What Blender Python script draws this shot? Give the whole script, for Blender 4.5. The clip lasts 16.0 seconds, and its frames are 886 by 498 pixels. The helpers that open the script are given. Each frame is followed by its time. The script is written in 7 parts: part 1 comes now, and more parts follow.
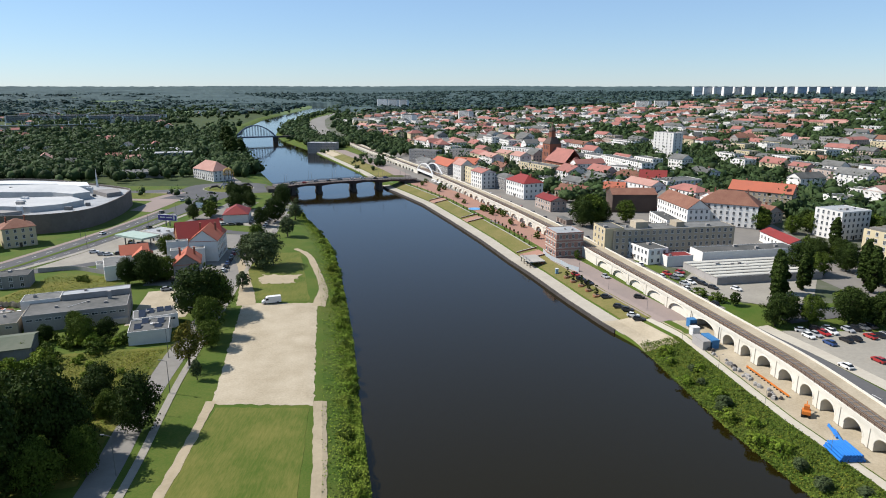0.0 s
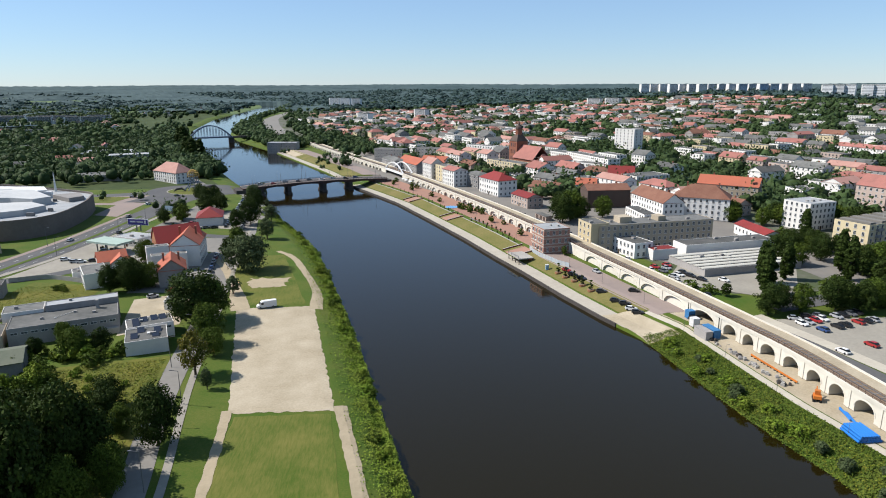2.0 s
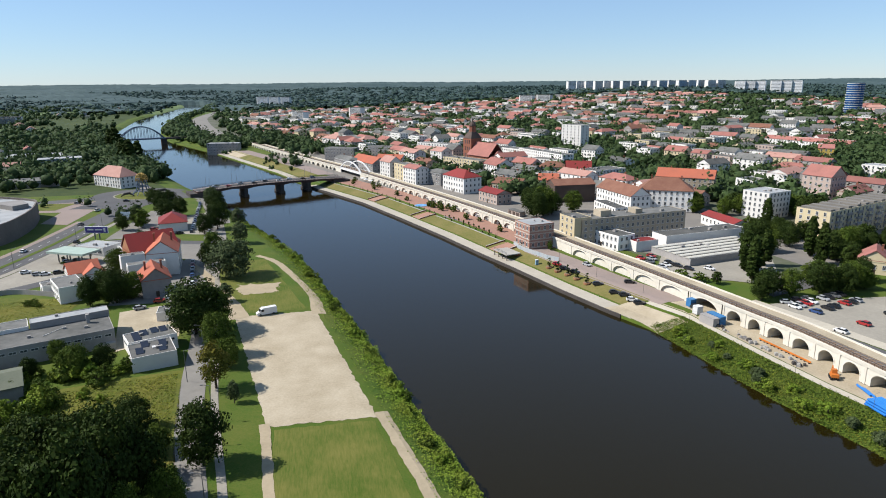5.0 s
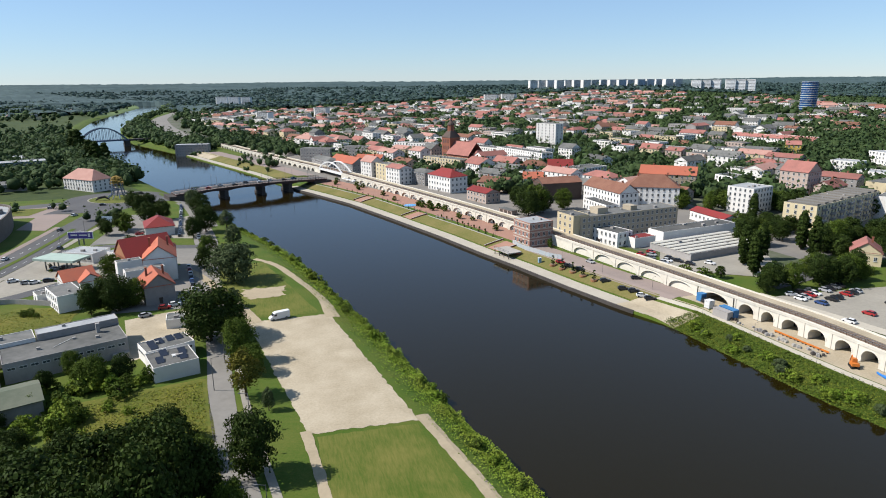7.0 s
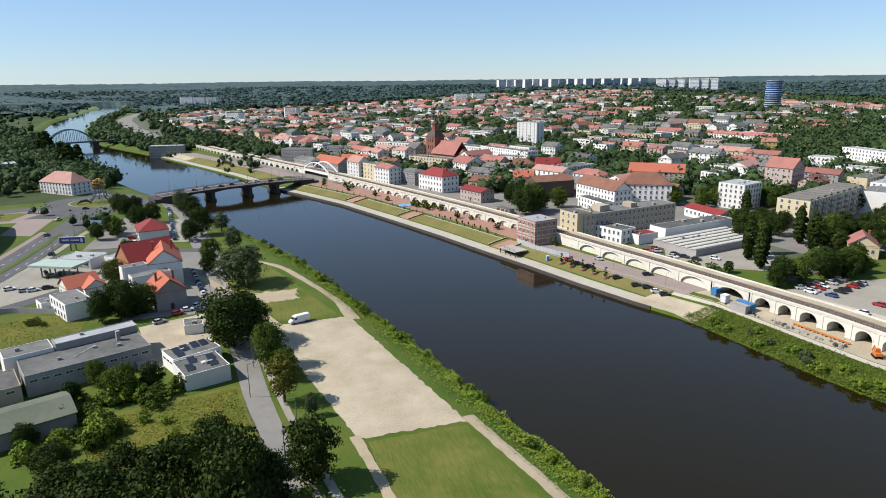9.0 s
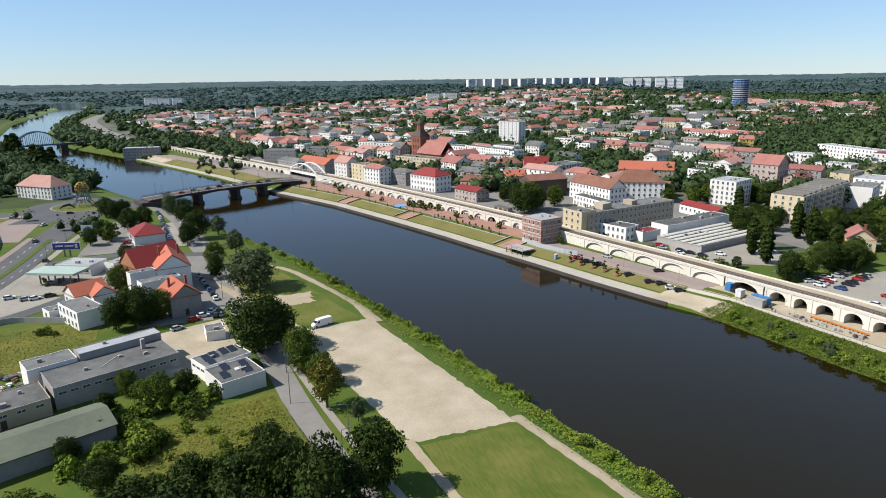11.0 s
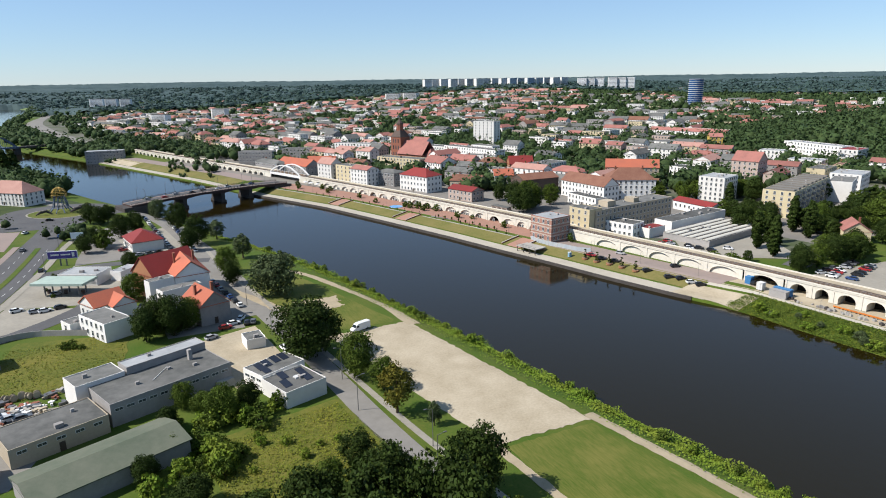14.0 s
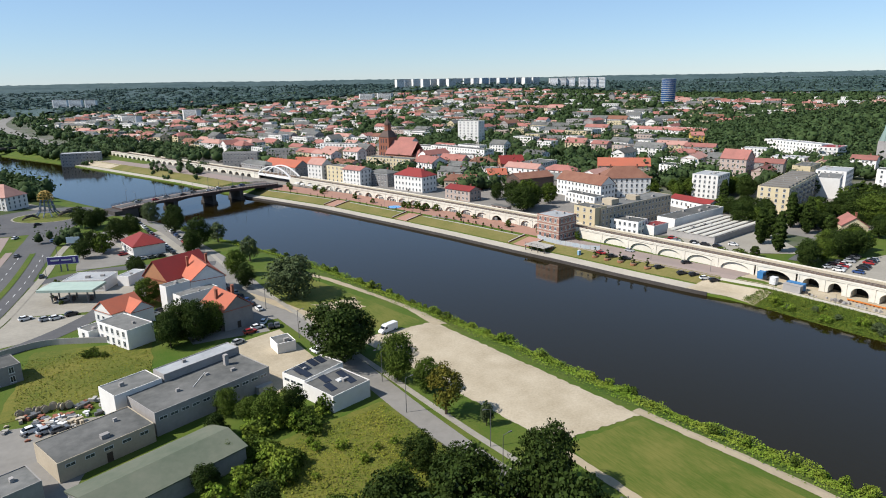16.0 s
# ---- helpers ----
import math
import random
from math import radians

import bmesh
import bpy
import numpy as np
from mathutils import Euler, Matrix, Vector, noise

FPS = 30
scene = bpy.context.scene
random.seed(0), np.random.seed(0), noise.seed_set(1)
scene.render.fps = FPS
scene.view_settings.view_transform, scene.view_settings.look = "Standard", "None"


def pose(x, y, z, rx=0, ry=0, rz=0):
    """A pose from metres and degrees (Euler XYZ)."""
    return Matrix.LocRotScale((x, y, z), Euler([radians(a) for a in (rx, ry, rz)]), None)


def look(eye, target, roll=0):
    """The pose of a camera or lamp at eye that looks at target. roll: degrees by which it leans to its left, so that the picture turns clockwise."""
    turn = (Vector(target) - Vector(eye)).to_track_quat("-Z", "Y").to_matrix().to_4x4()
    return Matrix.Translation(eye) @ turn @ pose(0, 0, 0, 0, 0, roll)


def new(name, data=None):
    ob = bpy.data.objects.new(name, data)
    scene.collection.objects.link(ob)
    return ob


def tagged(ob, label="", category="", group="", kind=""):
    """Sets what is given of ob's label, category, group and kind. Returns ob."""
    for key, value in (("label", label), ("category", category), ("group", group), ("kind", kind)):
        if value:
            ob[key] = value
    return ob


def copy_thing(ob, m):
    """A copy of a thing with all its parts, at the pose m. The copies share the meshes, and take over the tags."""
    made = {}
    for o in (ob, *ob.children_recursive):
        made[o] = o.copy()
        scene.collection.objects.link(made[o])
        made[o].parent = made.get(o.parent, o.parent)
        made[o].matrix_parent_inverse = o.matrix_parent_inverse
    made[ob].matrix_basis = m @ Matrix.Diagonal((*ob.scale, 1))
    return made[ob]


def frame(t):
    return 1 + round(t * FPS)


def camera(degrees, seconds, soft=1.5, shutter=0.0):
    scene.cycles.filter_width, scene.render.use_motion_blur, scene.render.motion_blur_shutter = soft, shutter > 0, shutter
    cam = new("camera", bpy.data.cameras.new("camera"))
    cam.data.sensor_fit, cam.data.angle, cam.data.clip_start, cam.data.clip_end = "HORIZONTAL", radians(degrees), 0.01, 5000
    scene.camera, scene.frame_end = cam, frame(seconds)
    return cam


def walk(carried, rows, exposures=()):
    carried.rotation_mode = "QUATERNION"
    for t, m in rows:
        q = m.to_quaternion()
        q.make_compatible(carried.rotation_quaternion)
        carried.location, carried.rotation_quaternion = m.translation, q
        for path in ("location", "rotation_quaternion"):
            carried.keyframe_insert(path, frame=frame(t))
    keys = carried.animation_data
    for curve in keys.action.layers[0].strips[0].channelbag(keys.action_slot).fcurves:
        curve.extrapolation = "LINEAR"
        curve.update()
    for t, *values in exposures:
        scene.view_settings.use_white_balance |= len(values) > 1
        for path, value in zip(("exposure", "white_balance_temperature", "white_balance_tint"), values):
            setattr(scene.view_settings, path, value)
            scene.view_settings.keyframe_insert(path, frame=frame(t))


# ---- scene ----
cam = camera(69.4, 16.0, soft=1.0)
METRES, EYE, TILT, LEAN, TURN = 145.0, 79.6, -14.2, 0.0, 0.0
ROWS = [
    (0.0, 0.0, 0.0, 0.0, 0.0, 0.0, -0.0),
    (0.5, -0.0267, 0.0021, 0.0004, -0.95, -0.03, 0.29),
    (1.0, -0.0565, 0.0048, 0.0009, -2.11, -0.07, 0.65),
    (1.5, -0.0845, 0.0079, 0.0016, -3.18, -0.12, 0.98),
    (2.0, -0.1154, 0.0121, 0.0025, -4.34, -0.19, 1.33),
    (2.5, -0.144, 0.0169, 0.0035, -5.4, -0.24, 1.67),
    (3.0, -0.1753, 0.0228, 0.0045, -6.54, -0.31, 2.01),
    (3.5, -0.2042, 0.0289, 0.0059, -7.59, -0.38, 2.31),
    (4.0, -0.2358, 0.0358, 0.0075, -8.72, -0.46, 2.63),
    (4.5, -0.2648, 0.0424, 0.009, -9.74, -0.54, 2.92),
    (7.0, -0.4172, 0.0861, 0.0199, -14.29, -0.89, 4.18),
    (7.5, -0.4458, 0.0957, 0.0222, -15.02, -0.96, 4.39),
    (8.0, -0.4768, 0.1063, 0.0251, -15.82, -1.02, 4.61),
    (8.5, -0.5054, 0.1166, 0.0276, -16.56, -1.1, 4.81),
    (9.0, -0.5365, 0.1282, 0.0305, -17.35, -1.18, 5.02),
    (11.5, -0.6828, 0.1885, 0.0472, -21.09, -1.56, 6.05),
    (12.0, -0.7127, 0.2018, 0.0511, -21.85, -1.64, 6.24),
    (12.5, -0.7403, 0.2144, 0.0546, -22.55, -1.73, 6.43),
    (13.0, -0.7698, 0.2284, 0.0586, -23.29, -1.8, 6.61),
    (13.5, -0.7969, 0.2414, 0.0621, -23.97, -1.88, 6.79),
    (14.0, -0.8262, 0.2561, 0.066, -24.71, -1.97, 6.96),
    (14.5, -0.8531, 0.27, 0.0694, -25.39, -2.06, 7.12),
    (15.0, -0.8818, 0.2857, 0.0734, -26.11, -2.14, 7.29),
    (15.5, -0.9082, 0.3001, 0.077, -26.78, -2.22, 7.46),
    (16.0, -0.9366, 0.3163, 0.081, -27.51, -2.31, 7.63),
]
walk(cam, [(t, pose(0, 0, EYE, TILT, LEAN, TURN) @ pose(METRES * x, METRES * y, METRES * z, 90 + pitch, roll, yaw)) for t, x, y, z, yaw, pitch, roll in ROWS],
     exposures=[(0.0, 0.66, 6350, 12), (16.0, 0.66, 6350, 12)])

# ---- sky and sun ----
SUN_AZ = math.atan2(0.20, -0.98)
SUN_EL = radians(46)
to_sun = Vector((math.cos(SUN_AZ) * math.cos(SUN_EL), math.sin(SUN_AZ) * math.cos(SUN_EL), math.sin(SUN_EL)))
world = bpy.data.worlds.new("sky")
scene.world = world
world.use_nodes = True
wn = world.node_tree.nodes
sky = wn.new("ShaderNodeTexSky")
sky.sky_type = "NISHITA"
sky.sun_disc = False
sky.sun_elevation = SUN_EL
sky.sun_rotation = math.pi / 2 - SUN_AZ
sky.air_density, sky.dust_density, sky.ozone_density = 1.0, 0.0, 4.0
wn["Background"].inputs[1].default_value = 0.064
tint = wn.new("ShaderNodeMix")
tint.data_type, tint.blend_type = "RGBA", "MULTIPLY"
tint.inputs[0].default_value = 1.0
tint.inputs[7].default_value = (0.88, 1.0, 1.17, 1)
world.node_tree.links.new(sky.outputs[0], tint.inputs[6])
haze = wn.new("ShaderNodeMix")
haze.data_type = "RGBA"
haze.inputs[0].default_value = 0.30
haze.inputs[7].default_value = (5.3, 7.7, 10.0, 1)
world.node_tree.links.new(tint.outputs[2], haze.inputs[6])
world.node_tree.links.new(haze.outputs[2], wn["Background"].inputs[0])
sun_data = bpy.data.lights.new("sun", "SUN")
sun_data.energy, sun_data.angle, sun_data.color = 5.0, radians(0.55), (1.0, 0.95, 0.87)
sun = new("sun", sun_data)
sun.matrix_world = look(to_sun * 500, (0, 0, 0))


# ---- materials ----
def mat(name, c1, c2=None, rough=0.85, fine=3.0, broad=0.12, bump=0.0, metal=0.0, spread=0.0, spec=0.2, island=False, stretch=1.0):
    """A procedural surface: two colours mixed by a fine and a broad noise in metres, with relief."""
    c1 = tuple(v * 0.77 for v in c1)
    c2 = tuple(v * 0.77 for v in c2) if c2 else None
    m = bpy.data.materials.new(name)
    m.use_nodes = True
    nt = m.node_tree
    N, link = nt.nodes, nt.links.new
    b = N["Principled BSDF"]
    b.inputs["Roughness"].default_value = rough
    b.inputs["Metallic"].default_value = metal
    b.inputs["Specular IOR Level"].default_value = spec
    geo = N.new("ShaderNodeNewGeometry")
    n1, n2 = N.new("ShaderNodeTexNoise"), N.new("ShaderNodeTexNoise")
    n1.inputs["Scale"].default_value, n2.inputs["Scale"].default_value = fine, broad
    n1.inputs["Detail"].default_value, n2.inputs["Detail"].default_value = 7, 5
    n1.inputs["Roughness"].default_value = 0.68
    mp = N.new("ShaderNodeMapping")
    mp.inputs["Scale"].default_value = (1.0, stretch, 1.0)
    link(geo.outputs["Position"], mp.inputs[0])
    link(mp.outputs[0], n1.inputs["Vector"])
    link(geo.outputs["Position"], n2.inputs["Vector"])
    add = N.new("ShaderNodeMath")
    add.operation = "ADD"
    link(n1.outputs[0], add.inputs[0]), link(n2.outputs[0], add.inputs[1])
    ramp = N.new("ShaderNodeMapRange")
    ramp.inputs[1].default_value, ramp.inputs[2].default_value = 0.72, 1.28
    link(add.outputs[0], ramp.inputs[0])
    mix = N.new("ShaderNodeMix")
    mix.data_type = "RGBA"
    c2 = c2 or tuple(v * 0.78 for v in c1)
    mix.inputs[6].default_value, mix.inputs[7].default_value = (*c1, 1), (*c2, 1)
    link(ramp.outputs[0], mix.inputs[0])
    out = mix.outputs[2]
    if spread:
        hsv = N.new("ShaderNodeHueSaturation")
        r = geo.outputs["Random Per Island"] if island else N.new("ShaderNodeObjectInfo").outputs["Random"]
        mr = N.new("ShaderNodeMapRange")
        mr.inputs[3].default_value, mr.inputs[4].default_value = 1 - spread, 1 + spread
        link(r, mr.inputs[0]), link(mr.outputs[0], hsv.inputs["Value"]), link(out, hsv.inputs["Color"])
        out = hsv.outputs[0]
    link(out, b.inputs["Base Color"])
    if bump:
        bp = N.new("ShaderNodeBump")
        bp.inputs["Strength"].default_value, bp.inputs["Distance"].default_value = 0.6, bump
        link(n1.outputs[0], bp.inputs["Height"]), link(bp.outputs[0], b.inputs["Normal"])
    return m


def leaf_mat(name, c1, c2):
    m = mat(name, c1, c2, 0.7, 0.9, 0.15, 0, 0, 0.36, 0.08, island=True)
    nt = m.node_tree
    b = nt.nodes["Principled BSDF"]
    tr = nt.nodes.new("ShaderNodeBsdfTranslucent")
    mx = nt.nodes.new("ShaderNodeMixShader")
    mx.inputs[0].default_value = 0.14
    src = b.inputs["Base Color"].links[0].from_socket
    nt.links.new(src, tr.inputs[0])
    nt.links.new(b.outputs[0], mx.inputs[1]), nt.links.new(tr.outputs[0], mx.inputs[2])
    nt.links.new(mx.outputs[0], nt.nodes["Material Output"].inputs[0])
    return m


GRASS = mat("grass", (0.044, 0.096, 0.006), (0.104, 0.122, 0.020), 0.95, 2.0, 0.09, 0.12)
TOWNGROUND = mat("streets and gardens", (0.16, 0.15, 0.13), (0.05, 0.075, 0.02), 0.95, 0.05, 0.02)
# The shade under the trees is put into this dark green.
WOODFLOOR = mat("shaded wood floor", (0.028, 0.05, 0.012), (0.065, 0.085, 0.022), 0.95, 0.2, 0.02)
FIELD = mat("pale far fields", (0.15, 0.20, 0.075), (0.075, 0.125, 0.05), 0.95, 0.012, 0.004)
LAWN = mat("mown lawn", (0.058, 0.098, 0.008), (0.158, 0.150, 0.034), 0.95, 2.4, 0.12, 0.05, stretch=0.14)
MEADOW = mat("rough meadow", (0.070, 0.100, 0.012), (0.165, 0.150, 0.028), 0.95, 0.9, 0.06, 0.3)
DRYGRASS = mat("dry grass slope", (0.12, 0.125, 0.03), (0.20, 0.165, 0.06), 0.95, 0.8, 0.08, 0.2)
GRAVEL = mat("pale gravel", (0.33, 0.275, 0.185), (0.475, 0.41, 0.30), 0.95, 1.6, 0.14, 0.02)
DIRT = mat("trodden earth", (0.41, 0.34, 0.23), (0.32, 0.265, 0.175), 0.95, 0.9, 0.2, 0.06)
ASPHALT = mat("worn asphalt", (0.085, 0.085, 0.088), (0.12, 0.118, 0.115), 0.85, 0.7, 0.06, 0.01)
GREYASPH = mat("bleached asphalt", (0.19, 0.18, 0.16), (0.25, 0.235, 0.208), 0.9, 0.5, 0.08, 0.01)
PAVING = mat("concrete paving", (0.34, 0.315, 0.26), (0.255, 0.235, 0.195), 0.9, 0.8, 0.09, 0.01)
TOWNPAVE = mat("town paving", (0.17, 0.16, 0.145), (0.24, 0.22, 0.19), 0.9, 0.15, 0.03, 0.01)
REDPAVE = mat("red brick paving", (0.36, 0.20, 0.145), (0.30, 0.175, 0.13), 0.9, 1.2, 0.1, 0.01)
PINKPAVE = mat("pinkish block paving", (0.30, 0.235, 0.205), (0.25, 0.205, 0.18), 0.9, 1.0, 0.08, 0.01)
CONCRETE = mat("concrete", (0.42, 0.40, 0.36), (0.32, 0.30, 0.27), 0.9, 1.0, 0.12, 0.02)
WHITEPAINT = mat("white road paint", (0.7, 0.7, 0.68), None, 0.8, 3, 0.5)
CREAMWALL = mat("cream render of the viaduct", (0.74, 0.70, 0.60), (0.60, 0.56, 0.47), 0.9, 0.5, 0.06, 0.01)
ROOFRED = mat("red tiles", (0.36, 0.150, 0.122), (0.25, 0.112, 0.092), 0.85, 1.5, 0.15, 0.05, 0, 0.25)
ROOFORANGE = mat("orange tiles", (0.47, 0.135, 0.075), (0.36, 0.12, 0.075), 0.8, 1.5, 0.15, 0.05, 0, 0.12)
ROOFDARK = mat("dark red sheet", (0.26, 0.035, 0.03), (0.20, 0.035, 0.03), 0.6, 1.5, 0.15, 0.02, 0, 0.1)
ROOFBROWN = mat("brown tiles", (0.17, 0.075, 0.05), (0.24, 0.12, 0.08), 0.85, 1.0, 0.2, 0.04, 0, 0.1)
ROOFGREY = mat("grey felt roof", (0.088, 0.09, 0.084), (0.165, 0.163, 0.152), 0.9, 0.4, 0.1, 0.02, 0, 0.3)
ROOFLIGHT = mat("pale roof sheet", (0.40, 0.41, 0.41), (0.29, 0.30, 0.30), 0.7, 0.4, 0.1, 0.01)
ROOFGREEN = mat("green-grey corrugated roof", (0.10, 0.12, 0.082), (0.15, 0.158, 0.115), 0.85, 0.5, 0.12, 0.02)
WALLWHITE = mat("white render", (0.84, 0.82, 0.77), (0.74, 0.715, 0.665), 0.9, 0.8, 0.12, 0.01, 0, 0.12)
WALLCREAM = mat("cream render", (0.66, 0.56, 0.36), (0.56, 0.47, 0.30), 0.9, 0.8, 0.12, 0.01, 0, 0.08)
WALLGREY = mat("grey render", (0.36, 0.34, 0.32), (0.27, 0.255, 0.24), 0.9, 0.8, 0.12, 0.01, 0, 0.2)
WALLTAN = mat("tan brick", (0.47, 0.40, 0.295), (0.37, 0.31, 0.225), 0.9, 1.5, 0.12, 0.01, 0, 0.1)
WALLYELLOW = mat("yellow render", (0.68, 0.48, 0.12), None, 0.9, 0.8, 0.12, 0.01)
WALLPINK = mat("pinkish render", (0.50, 0.40, 0.34), (0.42, 0.33, 0.28), 0.9, 0.8, 0.12, 0.01, 0, 0.1)
WALLDARK = mat("dark brick", (0.085, 0.06, 0.05), (0.12, 0.09, 0.075), 0.9, 1.5, 0.12, 0.01)
BRICK = mat("red brick", (0.30, 0.115, 0.07), (0.24, 0.10, 0.065), 0.9, 1.5, 0.15, 0.02, 0, 0.06)
BRICKORANGE = mat("orange brick", (0.40, 0.19, 0.095), (0.31, 0.15, 0.08), 0.9, 1.5, 0.15, 0.02)
# Near-black colour that stands for the shade deep inside the open arches.
DARKIN = mat("painted interior shade", (0.03, 0.028, 0.025), None, 0.95)
GLASS = mat("window glass", (0.035, 0.042, 0.05), (0.06, 0.07, 0.08), 0.12, 0.3, 0.05, 0, 0, 0.4, 0.6)
FRAME = mat("white window frame", (0.7, 0.7, 0.68), None, 0.6, 4, 1)
STEEL = mat("grey steel", (0.22, 0.22, 0.22), (0.16, 0.16, 0.16), 0.5, 3, 0.3, 0, 0.5)
RUSTSTEEL = mat("brown painted girder", (0.085, 0.05, 0.043), (0.06, 0.04, 0.036), 0.7, 1, 0.1)
BLUESTEEL = mat("blue-grey painted truss", (0.12, 0.16, 0.22), (0.09, 0.12, 0.17), 0.6, 1, 0.1)
WHITESTEEL = mat("white painted steel", (0.78, 0.78, 0.76), (0.68, 0.68, 0.66), 0.5, 1, 0.1)
STONE = mat("dark pier stone", (0.085, 0.075, 0.068), (0.055, 0.05, 0.046), 0.9, 1.0, 0.2, 0.05)
BALLAST = mat("track ballast", (0.17, 0.12, 0.08), (0.23, 0.165, 0.115), 0.95, 3, 0.2, 0.05)
SLEEPER = mat("concrete sleeper", (0.26, 0.23, 0.20), None, 0.9, 2, 0.3)
BARK = mat("bark", (0.09, 0.068, 0.048), (0.06, 0.046, 0.034), 0.95, 3, 0.4, 0.05)
LEAF = leaf_mat("broad leaves", (0.050, 0.085, 0.010), (0.098, 0.135, 0.020))
# Dark foliage colour, deepened further by painting in the left grove's shade.
LEAFDARK = leaf_mat("dark and shade-tinted leaves", (0.020, 0.038, 0.007), (0.046, 0.070, 0.012))
LEAFGREY = leaf_mat("willow leaves", (0.095, 0.125, 0.055), (0.065, 0.09, 0.035))
LEAFGOLD = leaf_mat("yellowing leaves", (0.16, 0.125, 0.014), (0.075, 0.095, 0.018))
REED = leaf_mat("bank herbs", (0.115, 0.20, 0.018), (0.19, 0.225, 0.03))
# Cooler than the near leaves: a slight haze is put into this green.
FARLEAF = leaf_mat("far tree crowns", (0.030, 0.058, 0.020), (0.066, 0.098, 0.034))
# Aerial haze is painted into the bluish colours of these two far woods.
HAZYWOODLEAF = leaf_mat("haze-tinted woodland leaves", (0.030, 0.058, 0.052), (0.062, 0.098, 0.086))
HAZYWOOD = mat("haze-tinted distant woods", (0.028, 0.055, 0.058), (0.072, 0.108, 0.106), 0.95, 0.045, 0.006, 1.5)
QUAYTOP = mat("worn quay concrete", (0.45, 0.41, 0.335), (0.36, 0.325, 0.265), 0.9, 0.5, 0.07, 0.02)
PATH = mat("pale path slabs", (0.50, 0.46, 0.37), (0.42, 0.38, 0.31), 0.9, 0.8, 0.1, 0.01)


def water_mat():
    m = bpy.data.materials.new("river water")
    m.use_nodes = True
    nt = m.node_tree
    b = nt.nodes["Principled BSDF"]
    b.inputs["Base Color"].default_value = (0.0098, 0.0070, 0.0014, 1)
    b.inputs["Specular Tint"].default_value = (1.0, 0.91, 0.72, 1)
    b.inputs["Roughness"].default_value = 0.07
    b.inputs["IOR"].default_value = 1.33
    geo, mp = nt.nodes.new("ShaderNodeNewGeometry"), nt.nodes.new("ShaderNodeMapping")
    mp.inputs["Scale"].default_value = (1.0, 0.55, 1.0)
    nz, bp = nt.nodes.new("ShaderNodeTexNoise"), nt.nodes.new("ShaderNodeBump")
    nz.inputs["Scale"].default_value, nz.inputs["Detail"].default_value = 0.55, 3
    bp.inputs["Strength"].default_value, bp.inputs["Distance"].default_value = 0.35, 0.07
    nt.links.new(geo.outputs["Position"], mp.inputs[0]), nt.links.new(mp.outputs[0], nz.inputs[0])
    nt.links.new(nz.outputs[0], bp.inputs["Height"]), nt.links.new(bp.outputs[0], b.inputs["Normal"])
    return m


WATER = water_mat()


# ---- building helpers ----
def lerp(table, v):
    return float(np.interp(v, [a for a, _ in table], [b for _, b in table]))


def mesh_ob(name, verts, faces, mats, idx=None, parent=None, smooth=False):
    me = bpy.data.meshes.new(name)
    me.from_pydata(verts, [], faces)
    for m in (mats if isinstance(mats, (list, tuple)) else [mats]):
        me.materials.append(m)
    if idx is not None:
        me.polygons.foreach_set("material_index", np.asarray(idx, dtype=np.int32))
    if smooth:
        me.polygons.foreach_set("use_smooth", [True] * len(me.polygons))
    me.update()
    ob = new(name, me)
    if parent is not None:
        ob.parent = parent
    return ob


class Geo:
    """Collects vertices and faces of one mesh, with a material index for each face."""

    def __init__(self):
        self.v, self.f, self.i = [], [], []

    def poly(self, pts, mi=0):
        n = len(self.v)
        self.v.extend(tuple(p) for p in pts)
        self.f.append(tuple(range(n, n + len(pts))))
        self.i.append(mi)

    def box(self, x0, y0, z0, x1, y1, z1, mi=0, m=None):
        c = [(x, y, z) for z in (z0, z1) for y in (y0, y1) for x in (x0, x1)]
        if m is not None:
            c = [tuple(m @ Vector(p)) for p in c]
        n = len(self.v)
        self.v.extend(c)
        for f in ((0, 2, 3, 1), (4, 5, 7, 6), (0, 1, 5, 4), (1, 3, 7, 5), (3, 2, 6, 7), (2, 0, 4, 6)):
            self.f.append(tuple(n + k for k in f))
            self.i.append(mi)
        return self

    def bar(self, a, b, w, h=None, mi=0):
        """A square bar from a to b."""
        a, b = Vector(a), Vector(b)
        d = b - a
        q = d.to_track_quat("Z", "Y").to_matrix().to_4x4()
        h = h or w
        return self.box(-w / 2, -h / 2, 0, w / 2, h / 2, d.length, mi, Matrix.Translation(a) @ q)

    def tube(self, pts, radii, n=8, mi=0, cap=True):
        rings = []
        for k, (p, r) in enumerate(zip(pts, radii)):
            p = Vector(p)
            d = Vector(pts[min(k + 1, len(pts) - 1)]) - Vector(pts[max(k - 1, 0)])
            q = d.to_track_quat("Z", "Y").to_matrix()
            s = len(self.v)
            for j in range(n):
                a = 2 * math.pi * j / n
                self.v.append(tuple(p + q @ Vector((r * math.cos(a), r * math.sin(a), 0))))
            rings.append(s)
        for s, e in zip(rings, rings[1:]):
            for j in range(n):
                self.f.append((s + j, s + (j + 1) % n, e + (j + 1) % n, e + j))
                self.i.append(mi)
        if cap:
            self.f.append(tuple(rings[-1] + j for j in range(n)))
            self.i.append(mi)
            self.f.append(tuple(rings[0] + n - 1 - j for j in range(n)))
            self.i.append(mi)
        return self

    def make(self, name, mats, parent=None, smooth=False):
        return mesh_ob(name, self.v, self.f, mats, self.i, parent, smooth)


def part(name, g, material, parent, label="", smooth=False):
    ob = g.make(name, material, parent, smooth)
    return tagged(ob, label)


